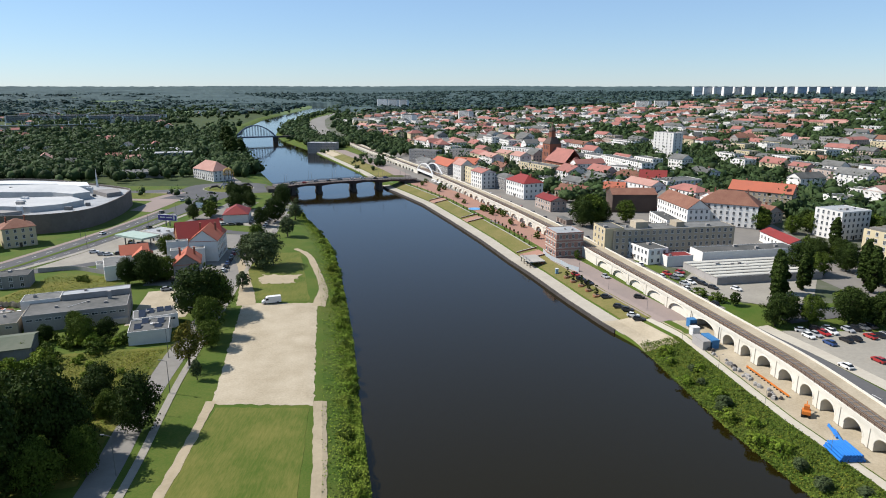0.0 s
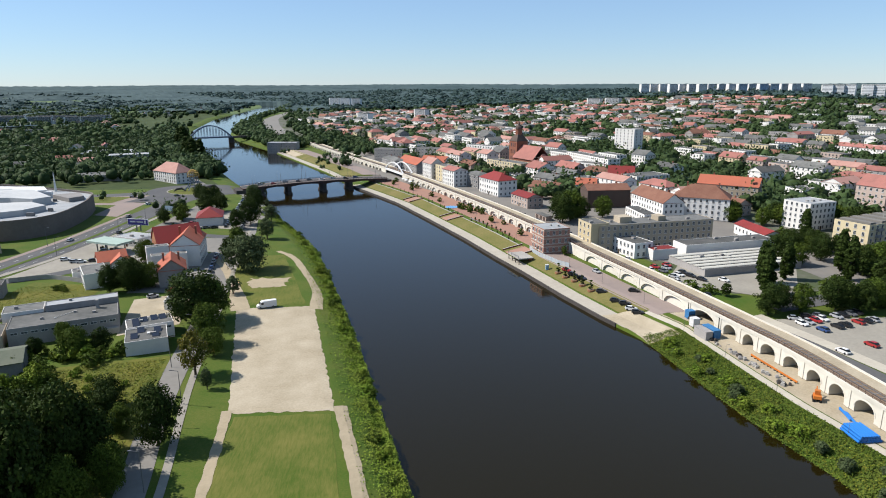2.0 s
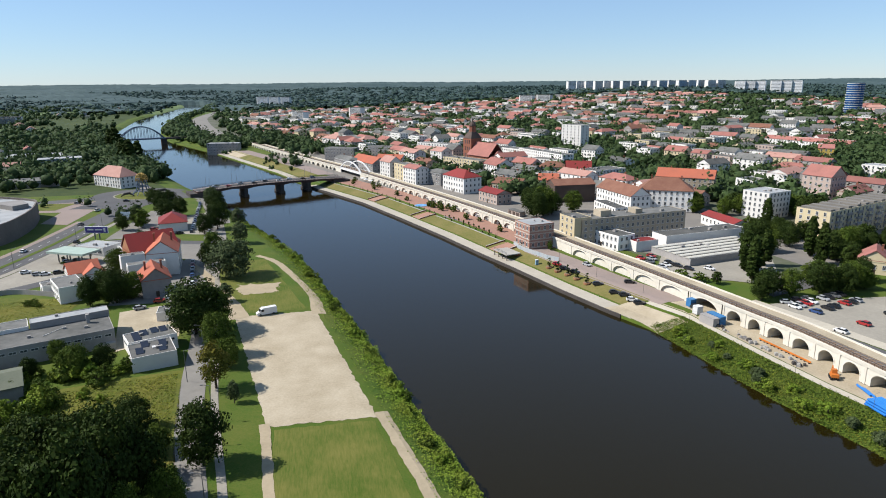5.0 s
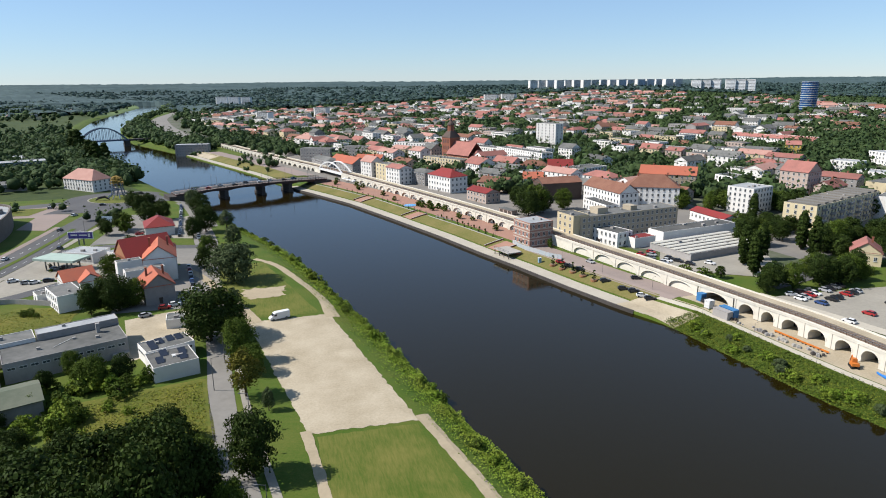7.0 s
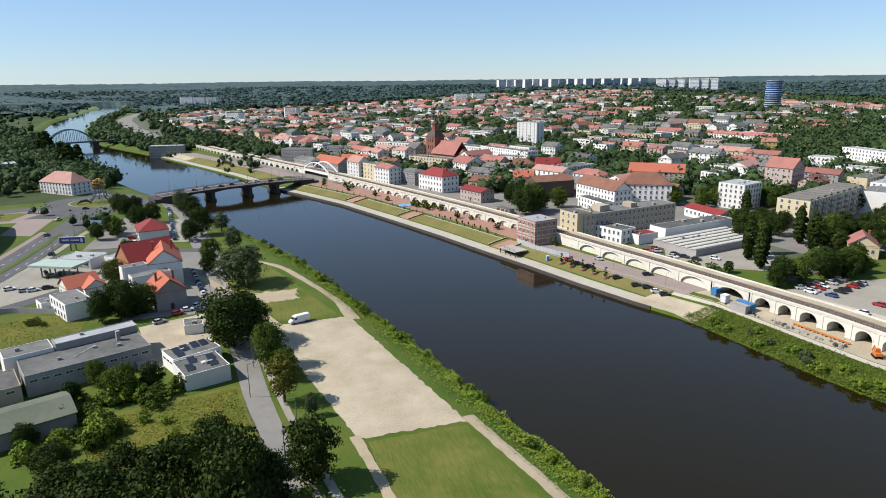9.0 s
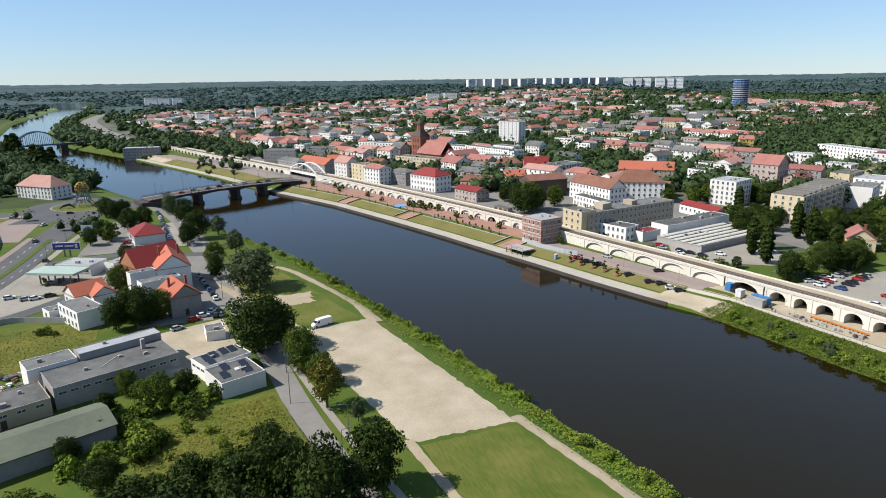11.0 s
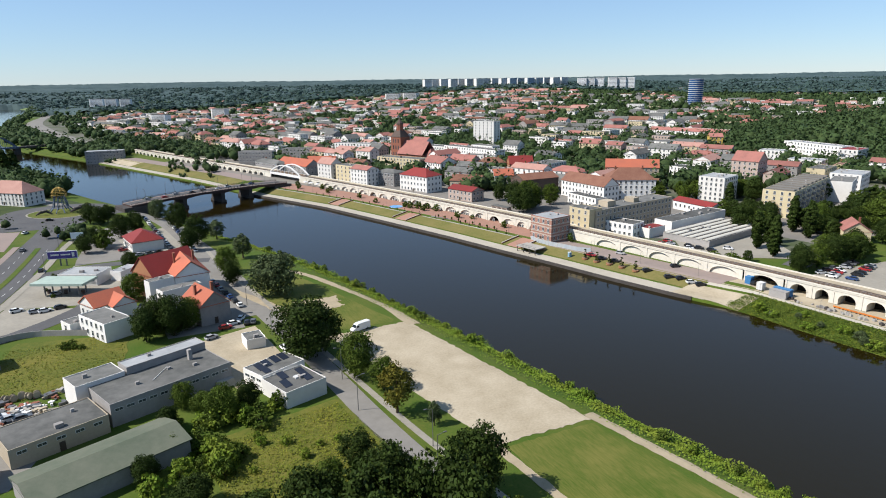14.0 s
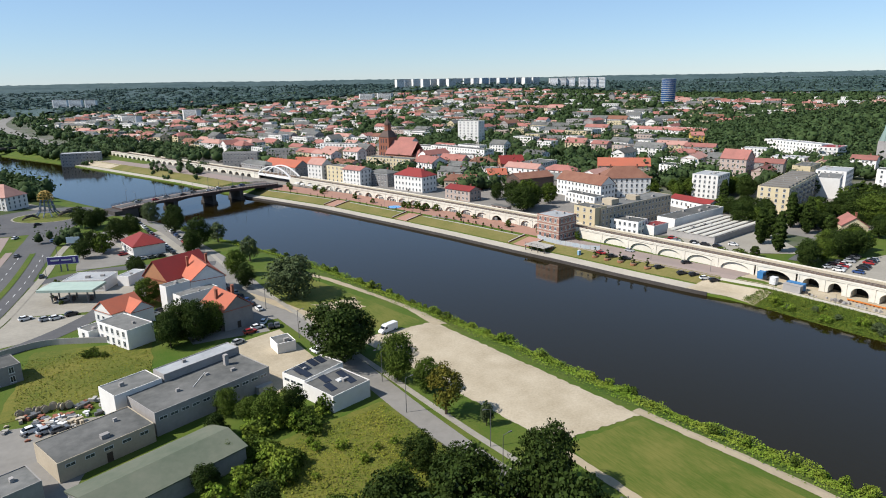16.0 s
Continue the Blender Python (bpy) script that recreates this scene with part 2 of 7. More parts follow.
def thing(name, m, label, category, group="", kind=""):
    ob = new(name)
    ob.matrix_world = m
    ob.empty_display_size = 0.5
    return tagged(ob, label, category, group, kind)


def share(name, data, parent, m, label=""):
    ob = new(name, data)
    ob.parent = parent
    ob.matrix_basis = m
    return tagged(ob, label) if label else ob


def smooth_line(pts, step=4.0):
    """A curve through the points, sampled about every step metres."""
    P = [Vector((*p, 0)) if len(p) == 2 else Vector(p) for p in pts]
    P = [P[0] * 2 - P[1]] + P + [P[-1] * 2 - P[-2]]
    out = []
    for a, b, c, d in zip(P, P[1:], P[2:], P[3:]):
        n = max(1, int((c - b).length / step))
        for k in range(n):
            t = k / n
            out.append(0.5 * (2 * b + (c - a) * t + (2 * a - 5 * b + 4 * c - d) * t * t + (3 * b - a - 3 * c + d) * t ** 3))
    return out + [P[-2]]


def sides(line):
    """For each point of a line, the level unit vector to its right."""
    out = []
    for k in range(len(line)):
        d = line[min(k + 1, len(line) - 1)] - line[max(k - 1, 0)]
        d.z = 0
        d.normalize()
        out.append(Vector((d.y, -d.x, 0)))
    return out


def sweep(g, line, profile, mi=0, closed=True):
    """Sweeps a profile of (to the right, up) along a line with its own heights."""
    base, n = len(g.v), len(profile)
    for p, r in zip(line, sides(line)):
        for o, u in profile:
            g.v.append(tuple(p + r * o + Vector((0, 0, u))))
    for k in range(len(line) - 1):
        for j in range(n if closed else n - 1):
            a, b = base + k * n + j, base + k * n + (j + 1) % n
            g.f.append((a, b, b + n, a + n))
            g.i.append(mi)
    if closed:
        g.f.append(tuple(base + j for j in range(n)))
        g.i.append(mi)
        g.f.append(tuple(base + (len(line) - 1) * n + n - 1 - j for j in range(n)))
        g.i.append(mi)
    return g


def smoothstep(a, b, v):
    t = min(1.0, max(0.0, (v - a) / (b - a)))
    return t * t * (3 - 2 * t)


# ---- ground, river and roads ----
BANK_W = [(-400, 62), (0, 4), (112, -14), (144, -20), (195, -29), (229, -36), (266, -44), (304, -53), (334, -62), (363, -73), (396, -87),
          (435, -101), (497, -124), (552, -149), (715, -216), (872, -274), (1039, -331), (1217, -380), (1648, -450), (2087, -478), (2537, -505),
          (2800, -560), (3024, -690), (3500, -1150), (4950, -2600)]
BANK_E = [(-400, 112), (0, 86), (112, 73), (136, 68), (151, 66), (189, 61.5), (206, 55), (232, 47), (266, 38), (289, 31), (330, 20), (379, 5),
          (438, -14), (491, -37), (508, -45), (605, -78), (688, -112), (825, -168), (984, -244), (1101, -284), (1340, -333), (1708, -365),
          (2236, -396), (2681, -440), (2930, -520), (3500, -1020), (4950, -2400)]


def xw(y):
    return lerp(BANK_W, y)


def xe(y):
    return lerp(BANK_E, y)


LEFT_PROFILE = [(0, -0.5), (0.6, 0.1), (2, 0.7), (6, 1.9), (10, 2.8), (14, 3.0), (45, 3.3), (70, 4.0), (6000, 4.0)]
QUAY_PROFILE = [(0, -1.5), (0.05, 1.1), (6.5, 1.5), (7.5, 1.9), (17, 4.4), (24, 4.5), (60, 5.0), (6000, 5.0)]
WILD_PROFILE = [(0, -0.5), (1, 0.2), (4, 1.2), (9, 2.6), (12, 3.4), (14, 3.6), (24, 3.8), (60, 5.0), (6000, 5.0)]


def hills(x, y):
    """The upland behind the town, and the rim of the valley far off."""
    d = x - xe(y)
    r = math.hypot(x, y)
    east = smoothstep(38, 58, math.degrees(math.atan2(y, x + 100)))
    up = (0.35 + 0.47 * east) * 44 * smoothstep(260, 1400, d) + 26 * smoothstep(2600, 3700, d)
    up += 26 * smoothstep(0, 1, 1 - math.hypot((x - 640) / 330, (y - 430) / 210))
    wob = noise.noise(Vector((x / 700, y / 700, 3.1))) * 9 * smoothstep(1000, 2600, r)
    rim = (69 + 7 * noise.noise(Vector((x / 900, y / 900, 0)))) * smoothstep(3100, 4850, r)
    return max(up + wob * smoothstep(300, 900, d), rim * 0.98)


def gz(x, y):
    a, b = xw(y), xe(y)
    if x < a:
        return lerp(LEFT_PROFILE, a - x) + hills(x, y) * smoothstep(100, 400, a - x)
    if x > b:
        k = smoothstep(180, 196, y)
        return lerp(WILD_PROFILE, x - b) * (1 - k) + lerp(QUAY_PROFILE, x - b) * k + hills(x, y)
    return -3.0


def build_ground():
    ys = list(np.arange(-400, -40, 40.0)) + list(np.arange(-40, 640, 4.0)) + list(np.arange(640, 1500, 14.0)) + list(np.geomspace(1500, 4950, 70))
    near = [0, 0.05, 0.6, 1, 2, 4, 6, 6.5, 7.5, 9, 10, 12, 14, 17, 20, 24, 30, 37, 45, 55, 70, 85]
    cols = near + list(np.geomspace(100, 5000, 62))
    W, E = cols[::-1], cols
    v, f = [], []
    n = len(W) + len(E) + 2
    for y in ys:
        a, b = xw(y), xe(y)
        row = [(a - d, y) for d in W] + [(a + 3, y), (b - 3, y)] + [(b + d, y) for d in E]
        for k, (x, yy) in enumerate(row):
            if k in (len(W), len(W) + 1):
                z = -3.0
            elif k < len(W):
                z = gz(min(x, a - 1e-6), yy)
            else:
                z = gz(max(x, b + 1e-6), yy)
            v.append((x, yy, z))
    for r in range(len(ys) - 1):
        for k in range(n - 1):
            f.append((r * n + k, r * n + k + 1, (r + 1) * n + k + 1, (r + 1) * n + k))
    idx = []
    for q in f:
        x, y = sum(v[k][0] for k in q) / 4, sum(v[k][1] for k in q) / 4
        d, wst = x - xe(y), xw(y) - x
        if d > 62 and y > 215 and d < 1500:
            idx.append(1)
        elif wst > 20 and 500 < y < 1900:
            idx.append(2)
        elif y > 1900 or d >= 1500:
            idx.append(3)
        else:
            idx.append(0)
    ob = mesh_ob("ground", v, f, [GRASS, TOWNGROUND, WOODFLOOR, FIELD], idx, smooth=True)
    tagged(ob, "grassy valley floor rising to wooded hills far off", "ground", kind="structure")
    wv, wf = [], []
    for y in ys:
        wv += [(xw(y) - 0.9, y, 0), (xe(y) + 0.9 * (1 - smoothstep(180, 196, y)) + 0.03, y, 0)]
    for r in range(len(ys) - 1):
        wf.append((2 * r, 2 * r + 1, 2 * r + 3, 2 * r + 2))
    tagged(mesh_ob("water", wv, wf, WATER), "calm dark brown river reflecting the sky", "river", kind="structure")


build_ground()


def on_ground(pts, step=4.0, dz=0.0):
    line = smooth_line(pts, step)
    for p in line:
        p.z = gz(p.x, p.y) + dz
    return line


def ribbon(name, pts, width, material, label, category, dz=0.06, cross=3, step=4.0, ragged=0.0):
    """A road or path laid on the ground: a strip that follows it, with a small edge."""
    if material is DIRT:
        ragged, step = 0.45, 1.5
    line = smooth_line(pts, step)
    g = Geo()
    n = cross + 1
    for k, (p, r) in enumerate(zip(line, sides(line))):
        w = width if not isinstance(width, (list, tuple)) else lerp([(i / (len(width) - 1), q) for i, q in enumerate(width)], k / (len(line) - 1))
        for j in range(n):
            edge = 0.0
            if ragged and j in (0, cross):
                edge = ragged * noise.noise(Vector((p.x * 0.3, p.y * 0.3, 5.0 * j)))
            q = p + r * (w * (j / cross - 0.5) + edge)
            g.v.append((q.x, q.y, gz(q.x, q.y) + dz))
    for k in range(len(line) - 1):
        for j in range(cross):
            a = k * n + j
            g.f.append((a, a + 1, a + n + 1, a + n))
            g.i.append(0)
    return tagged(g.make(name, material), label, category, kind="structure")


def patch(name, corners, material, label, category, dz=0.05, n=10, ragged=0.0):
    """A four-cornered area laid on the ground; ragged: how uneven its edge is, in metres."""
    A, B, C, D = [Vector((*c, 0)) for c in corners]
    g = Geo()
    for j in range(n + 1):
        for i in range(n + 1):
            u, w = i / n, j / n
            p = A * (1 - u) * (1 - w) + B * u * (1 - w) + C * u * w + D * (1 - u) * w
            if ragged and (i in (0, n) or j in (0, n)):
                p += Vector((noise.noise(p * 0.6), noise.noise(p * 0.6 + Vector((9, 9, 9))), 0)) * ragged
            g.v.append((p.x, p.y, gz(p.x, p.y) + dz))
    for j in range(n):
        for i in range(n):
            a = j * (n + 1) + i
            g.f.append((a, a + 1, a + n + 2, a + n + 1))
            g.i.append(0)
    return tagged(g.make(name, material), label, category, kind="structure")


def bank_strip(name, d0, d1, y0, y1, material, label, category, east=True, dz=0.07, step=4.0, cross=4):
    g = Geo()
    ys = np.arange(y0, y1 + 0.1, step)
    for y in ys:
        for j in range(cross + 1):
            d = d0 + (d1 - d0) * j / cross
            x = xe(y) + d if east else xw(y) - d
            g.v.append((x, y, gz(x, y) + dz))
    for r in range(len(ys) - 1):
        for j in range(cross):
            a = r * (cross + 1) + j
            g.f.append((a, a + 1, a + cross + 2, a + cross + 1) if east else (a + 1, a, a + cross + 1, a + cross + 2))
            g.i.append(0)
    return tagged(g.make(name, material), label, category, kind="structure")


# park on the near bank
patch("gravel_lot", [(-57.5, 144.5), (-32, 144.5), (-46, 222), (-73, 221)], GRAVEL, "pale trodden gravel lot in the riverside park", "ground", 0.06, 60, 0.7)
patch("lawn", [(-56, 96), (-26.5, 96), (-33, 143), (-55.5, 143)], LAWN, "mown lawn with wheel marks beside the gravel lot", "lawn", 0.05, 14, 0.5)
patch("lawn", [(-72, 224), (-49, 224), (-68, 296), (-97, 292)], LAWN, "mown park lawn with a worn bare spot", "lawn", 0.05, 14, 0.5)
patch("bare_spot", [(-74, 246), (-60, 246), (-61, 258), (-76, 258)], DIRT, "worn bare earth in the lawn", "ground", 0.09, 12, 3.0)
ribbon("dirt_path", [(-31, 147), (-27.5, 128), (-25.5, 117), (-24, 107), (-22, 92)], 3.2, DIRT, "beige dirt path along the river bank", "path", 0.10)
ribbon("dirt_path", [(-58, 146), (-56, 126), (-54.5, 107), (-53, 92)], 2.2, DIRT, "narrow worn dirt path at the lawn's edge", "path", 0.10)
ribbon("dirt_path", [(-45, 219), (-47, 240), (-54, 264), (-63, 290), (-72, 303)], [5, 3, 3, 2.5], DIRT, "beige dirt path along the river bank", "path", 0.10)
ribbon("dirt_path", [(-71, 219), (-79, 245), (-89, 272), (-99, 293)], [7, 4.5, 3.5, 3], DIRT, "beige dirt path from the street to the lot", "path", 0.10)
ribbon("street", [(-62, 60), (-68, 110), (-74, 142), (-77.5, 168), (-80, 195), (-83, 225), (-87, 255), (-90, 290), (-95, 335), (-101, 375), (-108, 420), (-120, 466), (-128, 480)],
       [6, 6, 6.5, 7, 11, 9, 8], GREYASPH, "bleached asphalt street beside the park", "street", 0.08)
ribbon("footpath", [(-57, 60), (-62.5, 110), (-68, 142), (-71, 160), (-74.5, 187), (-78, 215), (-82, 245), (-86, 275), (-91, 300), (-94, 335), (-97, 375), (-104, 430), (-118, 470)], 1.8, PAVING,
       "narrow pale paved footpath with a grass verge", "footpath", 0.12)


# ---- the railway viaduct on the far bank ----
VIA = [(97, 60), (93, 105), (90, 152), (86, 175), (82, 196), (76, 225), (71, 247), (66, 270), (59, 302), (39, 377), (7, 481), (-22, 567), (-47, 634),
       (-98, 773), (-148, 922)]
via_line = smooth_line(VIA, 1.0)
VIA_TOP = 9.2


def via_at(y):
    """The viaduct's front edge at y, and its level direction away from the camera."""
    k = min(range(len(via_line)), key=lambda i: abs(via_line[i].y - y))
    d = (via_line[min(k + 3, len(via_line) - 1)] - via_line[max(k - 3, 0)])
    d.z = 0
    return via_line[k], d.normalized()


def bay_mesh(name, w, half, spring, rise, deep, blind):
    """One bay, along +x from -w/2 to w/2; its front lies in y = 0 and the river is at -y."""
    g = Geo()
    N = 14
    arc = [(-half, 0)] + [(-half * math.cos(math.pi * k / N), spring + rise * math.sin(math.pi * k / N)) for k in range(N + 1)] + [(half, 0)]
    tops = [(-w / 2 if k == 0 else arc[k][0] if k < len(arc) - 1 else w / 2) for k in range(len(arc))]
    top = VIA_TOP - 4.0
    g.poly([(-w / 2, 0, 0), (-half, 0, 0), (-half, 0, spring), (-half, 0, top), (-w / 2, 0, top)])
    g.poly([(half, 0, 0), (w / 2, 0, 0), (w / 2, 0, top), (half, 0, top), (half, 0, spring)])
    for (x0, z0), (x1, z1) in zip(arc[1:-1], arc[2:-1]):
        g.poly([(x0, 0, z0), (x1, 0, z1), (x1, 0, top), (x0, 0, top)])
    for (x0, z0), (x1, z1) in zip(arc, arc[1:]):
        g.poly([(x0, 0, z0), (x0, deep, z0), (x1, deep, z1), (x1, 0, z1)])
    # open bays are closed at the back by a sheet painted as shade
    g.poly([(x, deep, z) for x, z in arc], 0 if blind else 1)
    # hood moulding round the arch and a pier strip
    for (x0, z0), (x1, z1) in zip(arc[1:-1], arc[2:-1]):
        s = 1 + 0.35 / half
        g.poly([(x0, -0.1, z0), (x1, -0.1, z1), (x1 * s, -0.1, spring + (z1 - spring) * s), (x0 * s, -0.1, spring + (z0 - spring) * s)])
        g.poly([(x0 * s, -0.1, spring + (z0 - spring) * s), (x1 * s, -0.1, spring + (z1 - spring) * s), (x1 * s, 0, spring + (z1 - spring) * s), (x0 * s, 0, spring + (z0 - spring) * s)])
    g.box(-w / 2 - 0.3, -0.18, 0, -w / 2 + 0.3, 0, top)
    me = bpy.data.meshes.new(name)
    me.from_pydata(g.v, [], g.f)
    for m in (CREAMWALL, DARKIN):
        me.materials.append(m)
    me.polygons.foreach_set("material_index", np.array(g.i, dtype=np.int32))
    return me


viaduct = thing("railway_viaduct", pose(0, 0, 0), "long cream arched railway viaduct along the river", "viaduct")


def bays(y0, y1, pitch, data, w, z0=4.0, skip=()):
    """Bays side by side from y0 to y1, stretched a little to fit."""
    a = [p for p in via_line if y0 <= p.y <= y1]
    length = sum((q - p).length for p, q in zip(a, a[1:]))
    n = max(1, round(length / pitch))
    idx = [round(k * (len(a) - 1) / n) for k in range(n + 1)]
    for k in range(n):
        if k in skip:
            continue
        p, q = a[idx[k]], a[idx[k + 1]]
        mid, d = (p + q) / 2, q - p
        share("arch_bay", data, viaduct, Matrix.Translation((mid.x, mid.y, z0)) @ pose(0, 0, 0, 0, 0, math.degrees(math.atan2(-d.y, -d.x))) @ Matrix.Diagonal((d.length / w, 1, 1, 1)))


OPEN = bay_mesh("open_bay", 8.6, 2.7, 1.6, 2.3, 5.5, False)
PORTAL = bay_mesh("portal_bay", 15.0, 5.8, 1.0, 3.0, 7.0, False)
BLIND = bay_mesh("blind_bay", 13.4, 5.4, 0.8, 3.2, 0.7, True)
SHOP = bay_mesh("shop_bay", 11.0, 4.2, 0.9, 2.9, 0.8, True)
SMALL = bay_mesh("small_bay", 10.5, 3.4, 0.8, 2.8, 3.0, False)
bays(62, 183, 8.6, OPEN, 8.6)
bays(183, 198, 15, PORTAL, 15)
bays(198, 268, 13.4, BLIND, 13.4)
bays(300, 520, 11.0, SHOP, 11.0, skip=(3, 8, 13))
bays(578, 920, 10.5, SMALL, 10.5)
# the gap bays between the shops are open arches
a_gap = [p for p in via_line if 300 <= p.y <= 520]
n_gap = max(1, round(sum((q - p).length for p, q in zip(a_gap, a_gap[1:])) / 11.0))
for k in (3, 8, 13):
    i0, i1 = round(k * (len(a_gap) - 1) / n_gap), round((k + 1) * (len(a_gap) - 1) / n_gap)
    mid, d = (a_gap[i0] + a_gap[i1]) / 2, a_gap[i1] - a_gap[i0]
    share("arch_bay", SMALL, viaduct, Matrix.Translation((mid.x, mid.y, 4.0)) @ pose(0, 0, 0, 0, 0, math.degrees(math.atan2(-d.y, -d.x))) @ Matrix.Diagonal((d.length / 10.5, 1, 1, 1)))
for y0, y1 in ((268, 300), (520, 529), (569, 578)):
    seg = [Vector((p.x, p.y, 4.0)) for p in via_line if y0 - 0.6 <= p.y <= y1 + 0.6]
    part("wall", sweep(Geo(), seg, [(0, -0.5), (0, 5.2), (1.0, 5.2), (1.0, -0.5)]), CREAMWALL, viaduct)
for ys in ((0, 528), (570, 2000)):
    seg = [Vector((p.x, p.y, VIA_TOP)) for p in via_line[::2] if ys[0] <= p.y <= ys[1]]
    part("deck", sweep(Geo(), seg, [(-0.25, -0.55), (-0.25, 0.0), (9.0, 0.0), (9.0, -0.55)]), CREAMWALL, viaduct)
    part("parapet", sweep(Geo(), seg, [(-0.35, 0.0), (-0.35, 0.45), (0.15, 0.45), (0.15, 0.0)]), CREAMWALL, viaduct, "pale stone coping")
    part("parapet", sweep(Geo(), seg, [(8.7, 0.0), (8.7, 0.5), (9.05, 0.5), (9.05, 0.0)]), CREAMWALL, viaduct)
    part("service_strip", sweep(Geo(), seg, [(5.0, 0.0), (5.0, 0.08), (8.6, 0.08), (8.6, 0.0)]), GRAVEL, viaduct, "pale gravelled service strip")
    part("back_wall", sweep(Geo(), seg, [(8.6, -6.5), (8.6, -0.5), (8.95, -0.5), (8.95, -6.5)]), CREAMWALL, viaduct)
    part("ballast_bed", sweep(Geo(), seg, [(0.7, 0.0), (1.1, 0.28), (4.6, 0.28), (5.0, 0.0)]), BALLAST, viaduct, "brown ballast under the tracks")
    for o in (2.1, 3.54):
        part("rail", sweep(Geo(), seg, [(o - 0.06, 0.28), (o - 0.06, 0.46), (o + 0.06, 0.46), (o + 0.06, 0.28)]), STEEL, viaduct, "rusty steel rail")
    g = Geo()
    for p, r in zip(seg[::1], sides(seg)[::1]):
        q = r.to_track_quat("X", "Z").to_matrix().to_4x4()
        for o in (2.82,):
            g.box(-1.25, -0.18, 0.26, 1.25, 0.18, 0.36, 0, Matrix.Translation(p + r * o) @ q)
    tagged(part("sleeper_rows", g, SLEEPER, viaduct, "grey concrete sleepers"), kind="stuff")
    g = Geo()
    for p, r in zip(seg[::1], sides(seg)[::1]):
        g.bar(p + r * 0.0 + Vector((0, 0, 0.4)), p + Vector((0, 0, 1.45)), 0.07)
    for u in (0.95, 1.45):
        sweep(g, seg, [(-0.04, u - 0.04), (-0.04, u + 0.04), (0.04, u + 0.04), (0.04, u - 0.04)])
    part("railing", g, RUSTSTEEL, viaduct, "thin brown steel railing on the coping")
# the white bowstring span over the street by the road bridge
p0, p1 = Vector((*[p for p in via_line if p.y >= 528][0].xy, VIA_TOP)), Vector((*[p for p in via_line if p.y >= 570][0].xy, VIA_TOP))
bow = thing("bowstring_rail_bridge", pose(0, 0, 0), "white steel bowstring railway span over the street", "bridge")
d = (p1 - p0).normalized()
r = Vector((d.y, -d.x, 0))
L = (p1 - p0).length
for o, nm in ((0.4, "arch_rib"), (8.4, "arch_rib")):
    g = Geo()
    pts = [p0 + r * o + d * L * k / 16 + Vector((0, 0, 6.8 * 4 * (k / 16) * (1 - k / 16))) for k in range(17)]
    for a, b in zip(pts, pts[1:]):
        g.bar(a, b, 0.9, 0.8)
    part(nm, g, WHITESTEEL, bow)
    for k in range(2, 15, 2):
        part("hanger", Geo().bar(p0 + r * o + d * L * k / 16, pts[k], 0.28), WHITESTEEL, bow)
part("deck", sweep(Geo(), [p0, p1], [(0, -1.5), (0, 0.2), (8.9, 0.2), (8.9, -1.5)]), WHITESTEEL, bow)
part("ballast_bed", sweep(Geo(), [p0, p1], [(1.2, 0.2), (1.2, 0.4), (7.6, 0.4), (7.6, 0.2)]), BALLAST, bow)

# ---- the road bridge ----
bridge = thing("road_bridge", pose(0, 0, 0), "four-span road bridge with brown girders on stone piers", "bridge")
BA, BB = Vector((-129, 483.4, 6.4)), Vector((-24, 523, 7.0))
bd = (BB - BA).normalized()
br = Vector((bd.y, -bd.x, 0)).normalized()
bl = [BA.lerp(BB, k / 48) + Vector((0, 0, 1.7 * 4 * (k / 48) * (1 - k / 48))) for k in range(49)]
part("deck", sweep(Geo(), bl, [(-7.5, -0.9), (-7.5, 0.15), (7.5, 0.15), (7.5, -0.9)]), RUSTSTEEL, bridge)
part("carriageway", sweep(Geo(), bl, [(-4.6, 0.1), (-4.6, 0.2), (4.6, 0.2), (4.6, 0.1)]), ASPHALT, bridge, "grey asphalt carriageway")
for s in (-1, 1):
    part("pavement", sweep(Geo(), bl, [(s * 4.6, 0.1), (s * 4.6, 0.32), (s * 7.4, 0.32), (s * 7.4, 0.1)][::s]), PINKPAVE, bridge)
    g = Geo()
    for p in bl:
        g.bar(p + br * s * 7.4 + Vector((0, 0, 0.1)), p + br * s * 7.4 + Vector((0, 0, 1.4)), 0.16)
    for u in (0.5, 0.95, 1.4):
        sweep(g, bl, [(s * 7.4 - 0.06, u - 0.06), (s * 7.4 - 0.06, u + 0.06), (s * 7.4 + 0.06, u + 0.06), (s * 7.4 + 0.06, u - 0.06)])
    part("railing", g, RUSTSTEEL, bridge)
spans = [0.02, 0.124, 0.305, 0.546, 0.733, 0.93]
for f0, f1 in zip(spans, spans[1:]):
    for o in (-6.6, -2.2, 2.2, 6.6):
        g = Geo()
        ks = [f0 + (f1 - f0) * j / 10 for j in range(11)]
        tops = [BA.lerp(BB, k) + Vector((0, 0, 1.7 * 4 * k * (1 - k) - 0.9)) + br * o for k in ks]
        lows = [p - Vector((0, 0, 0.4 + 1.3 * (2 * j / 10 - 1) ** 2)) for j, p in enumerate(tops)]
        for j in range(10):
            for s in (-0.25, 0.25):
                w = br * s
                g.poly([lows[j] + w, lows[j + 1] + w, tops[j + 1] + w, tops[j] + w])
            g.poly([lows[j] - br * 0.25, lows[j + 1] - br * 0.25, lows[j + 1] + br * 0.25, lows[j] + br * 0.25])
        part("girder", g, RUSTSTEEL, bridge)
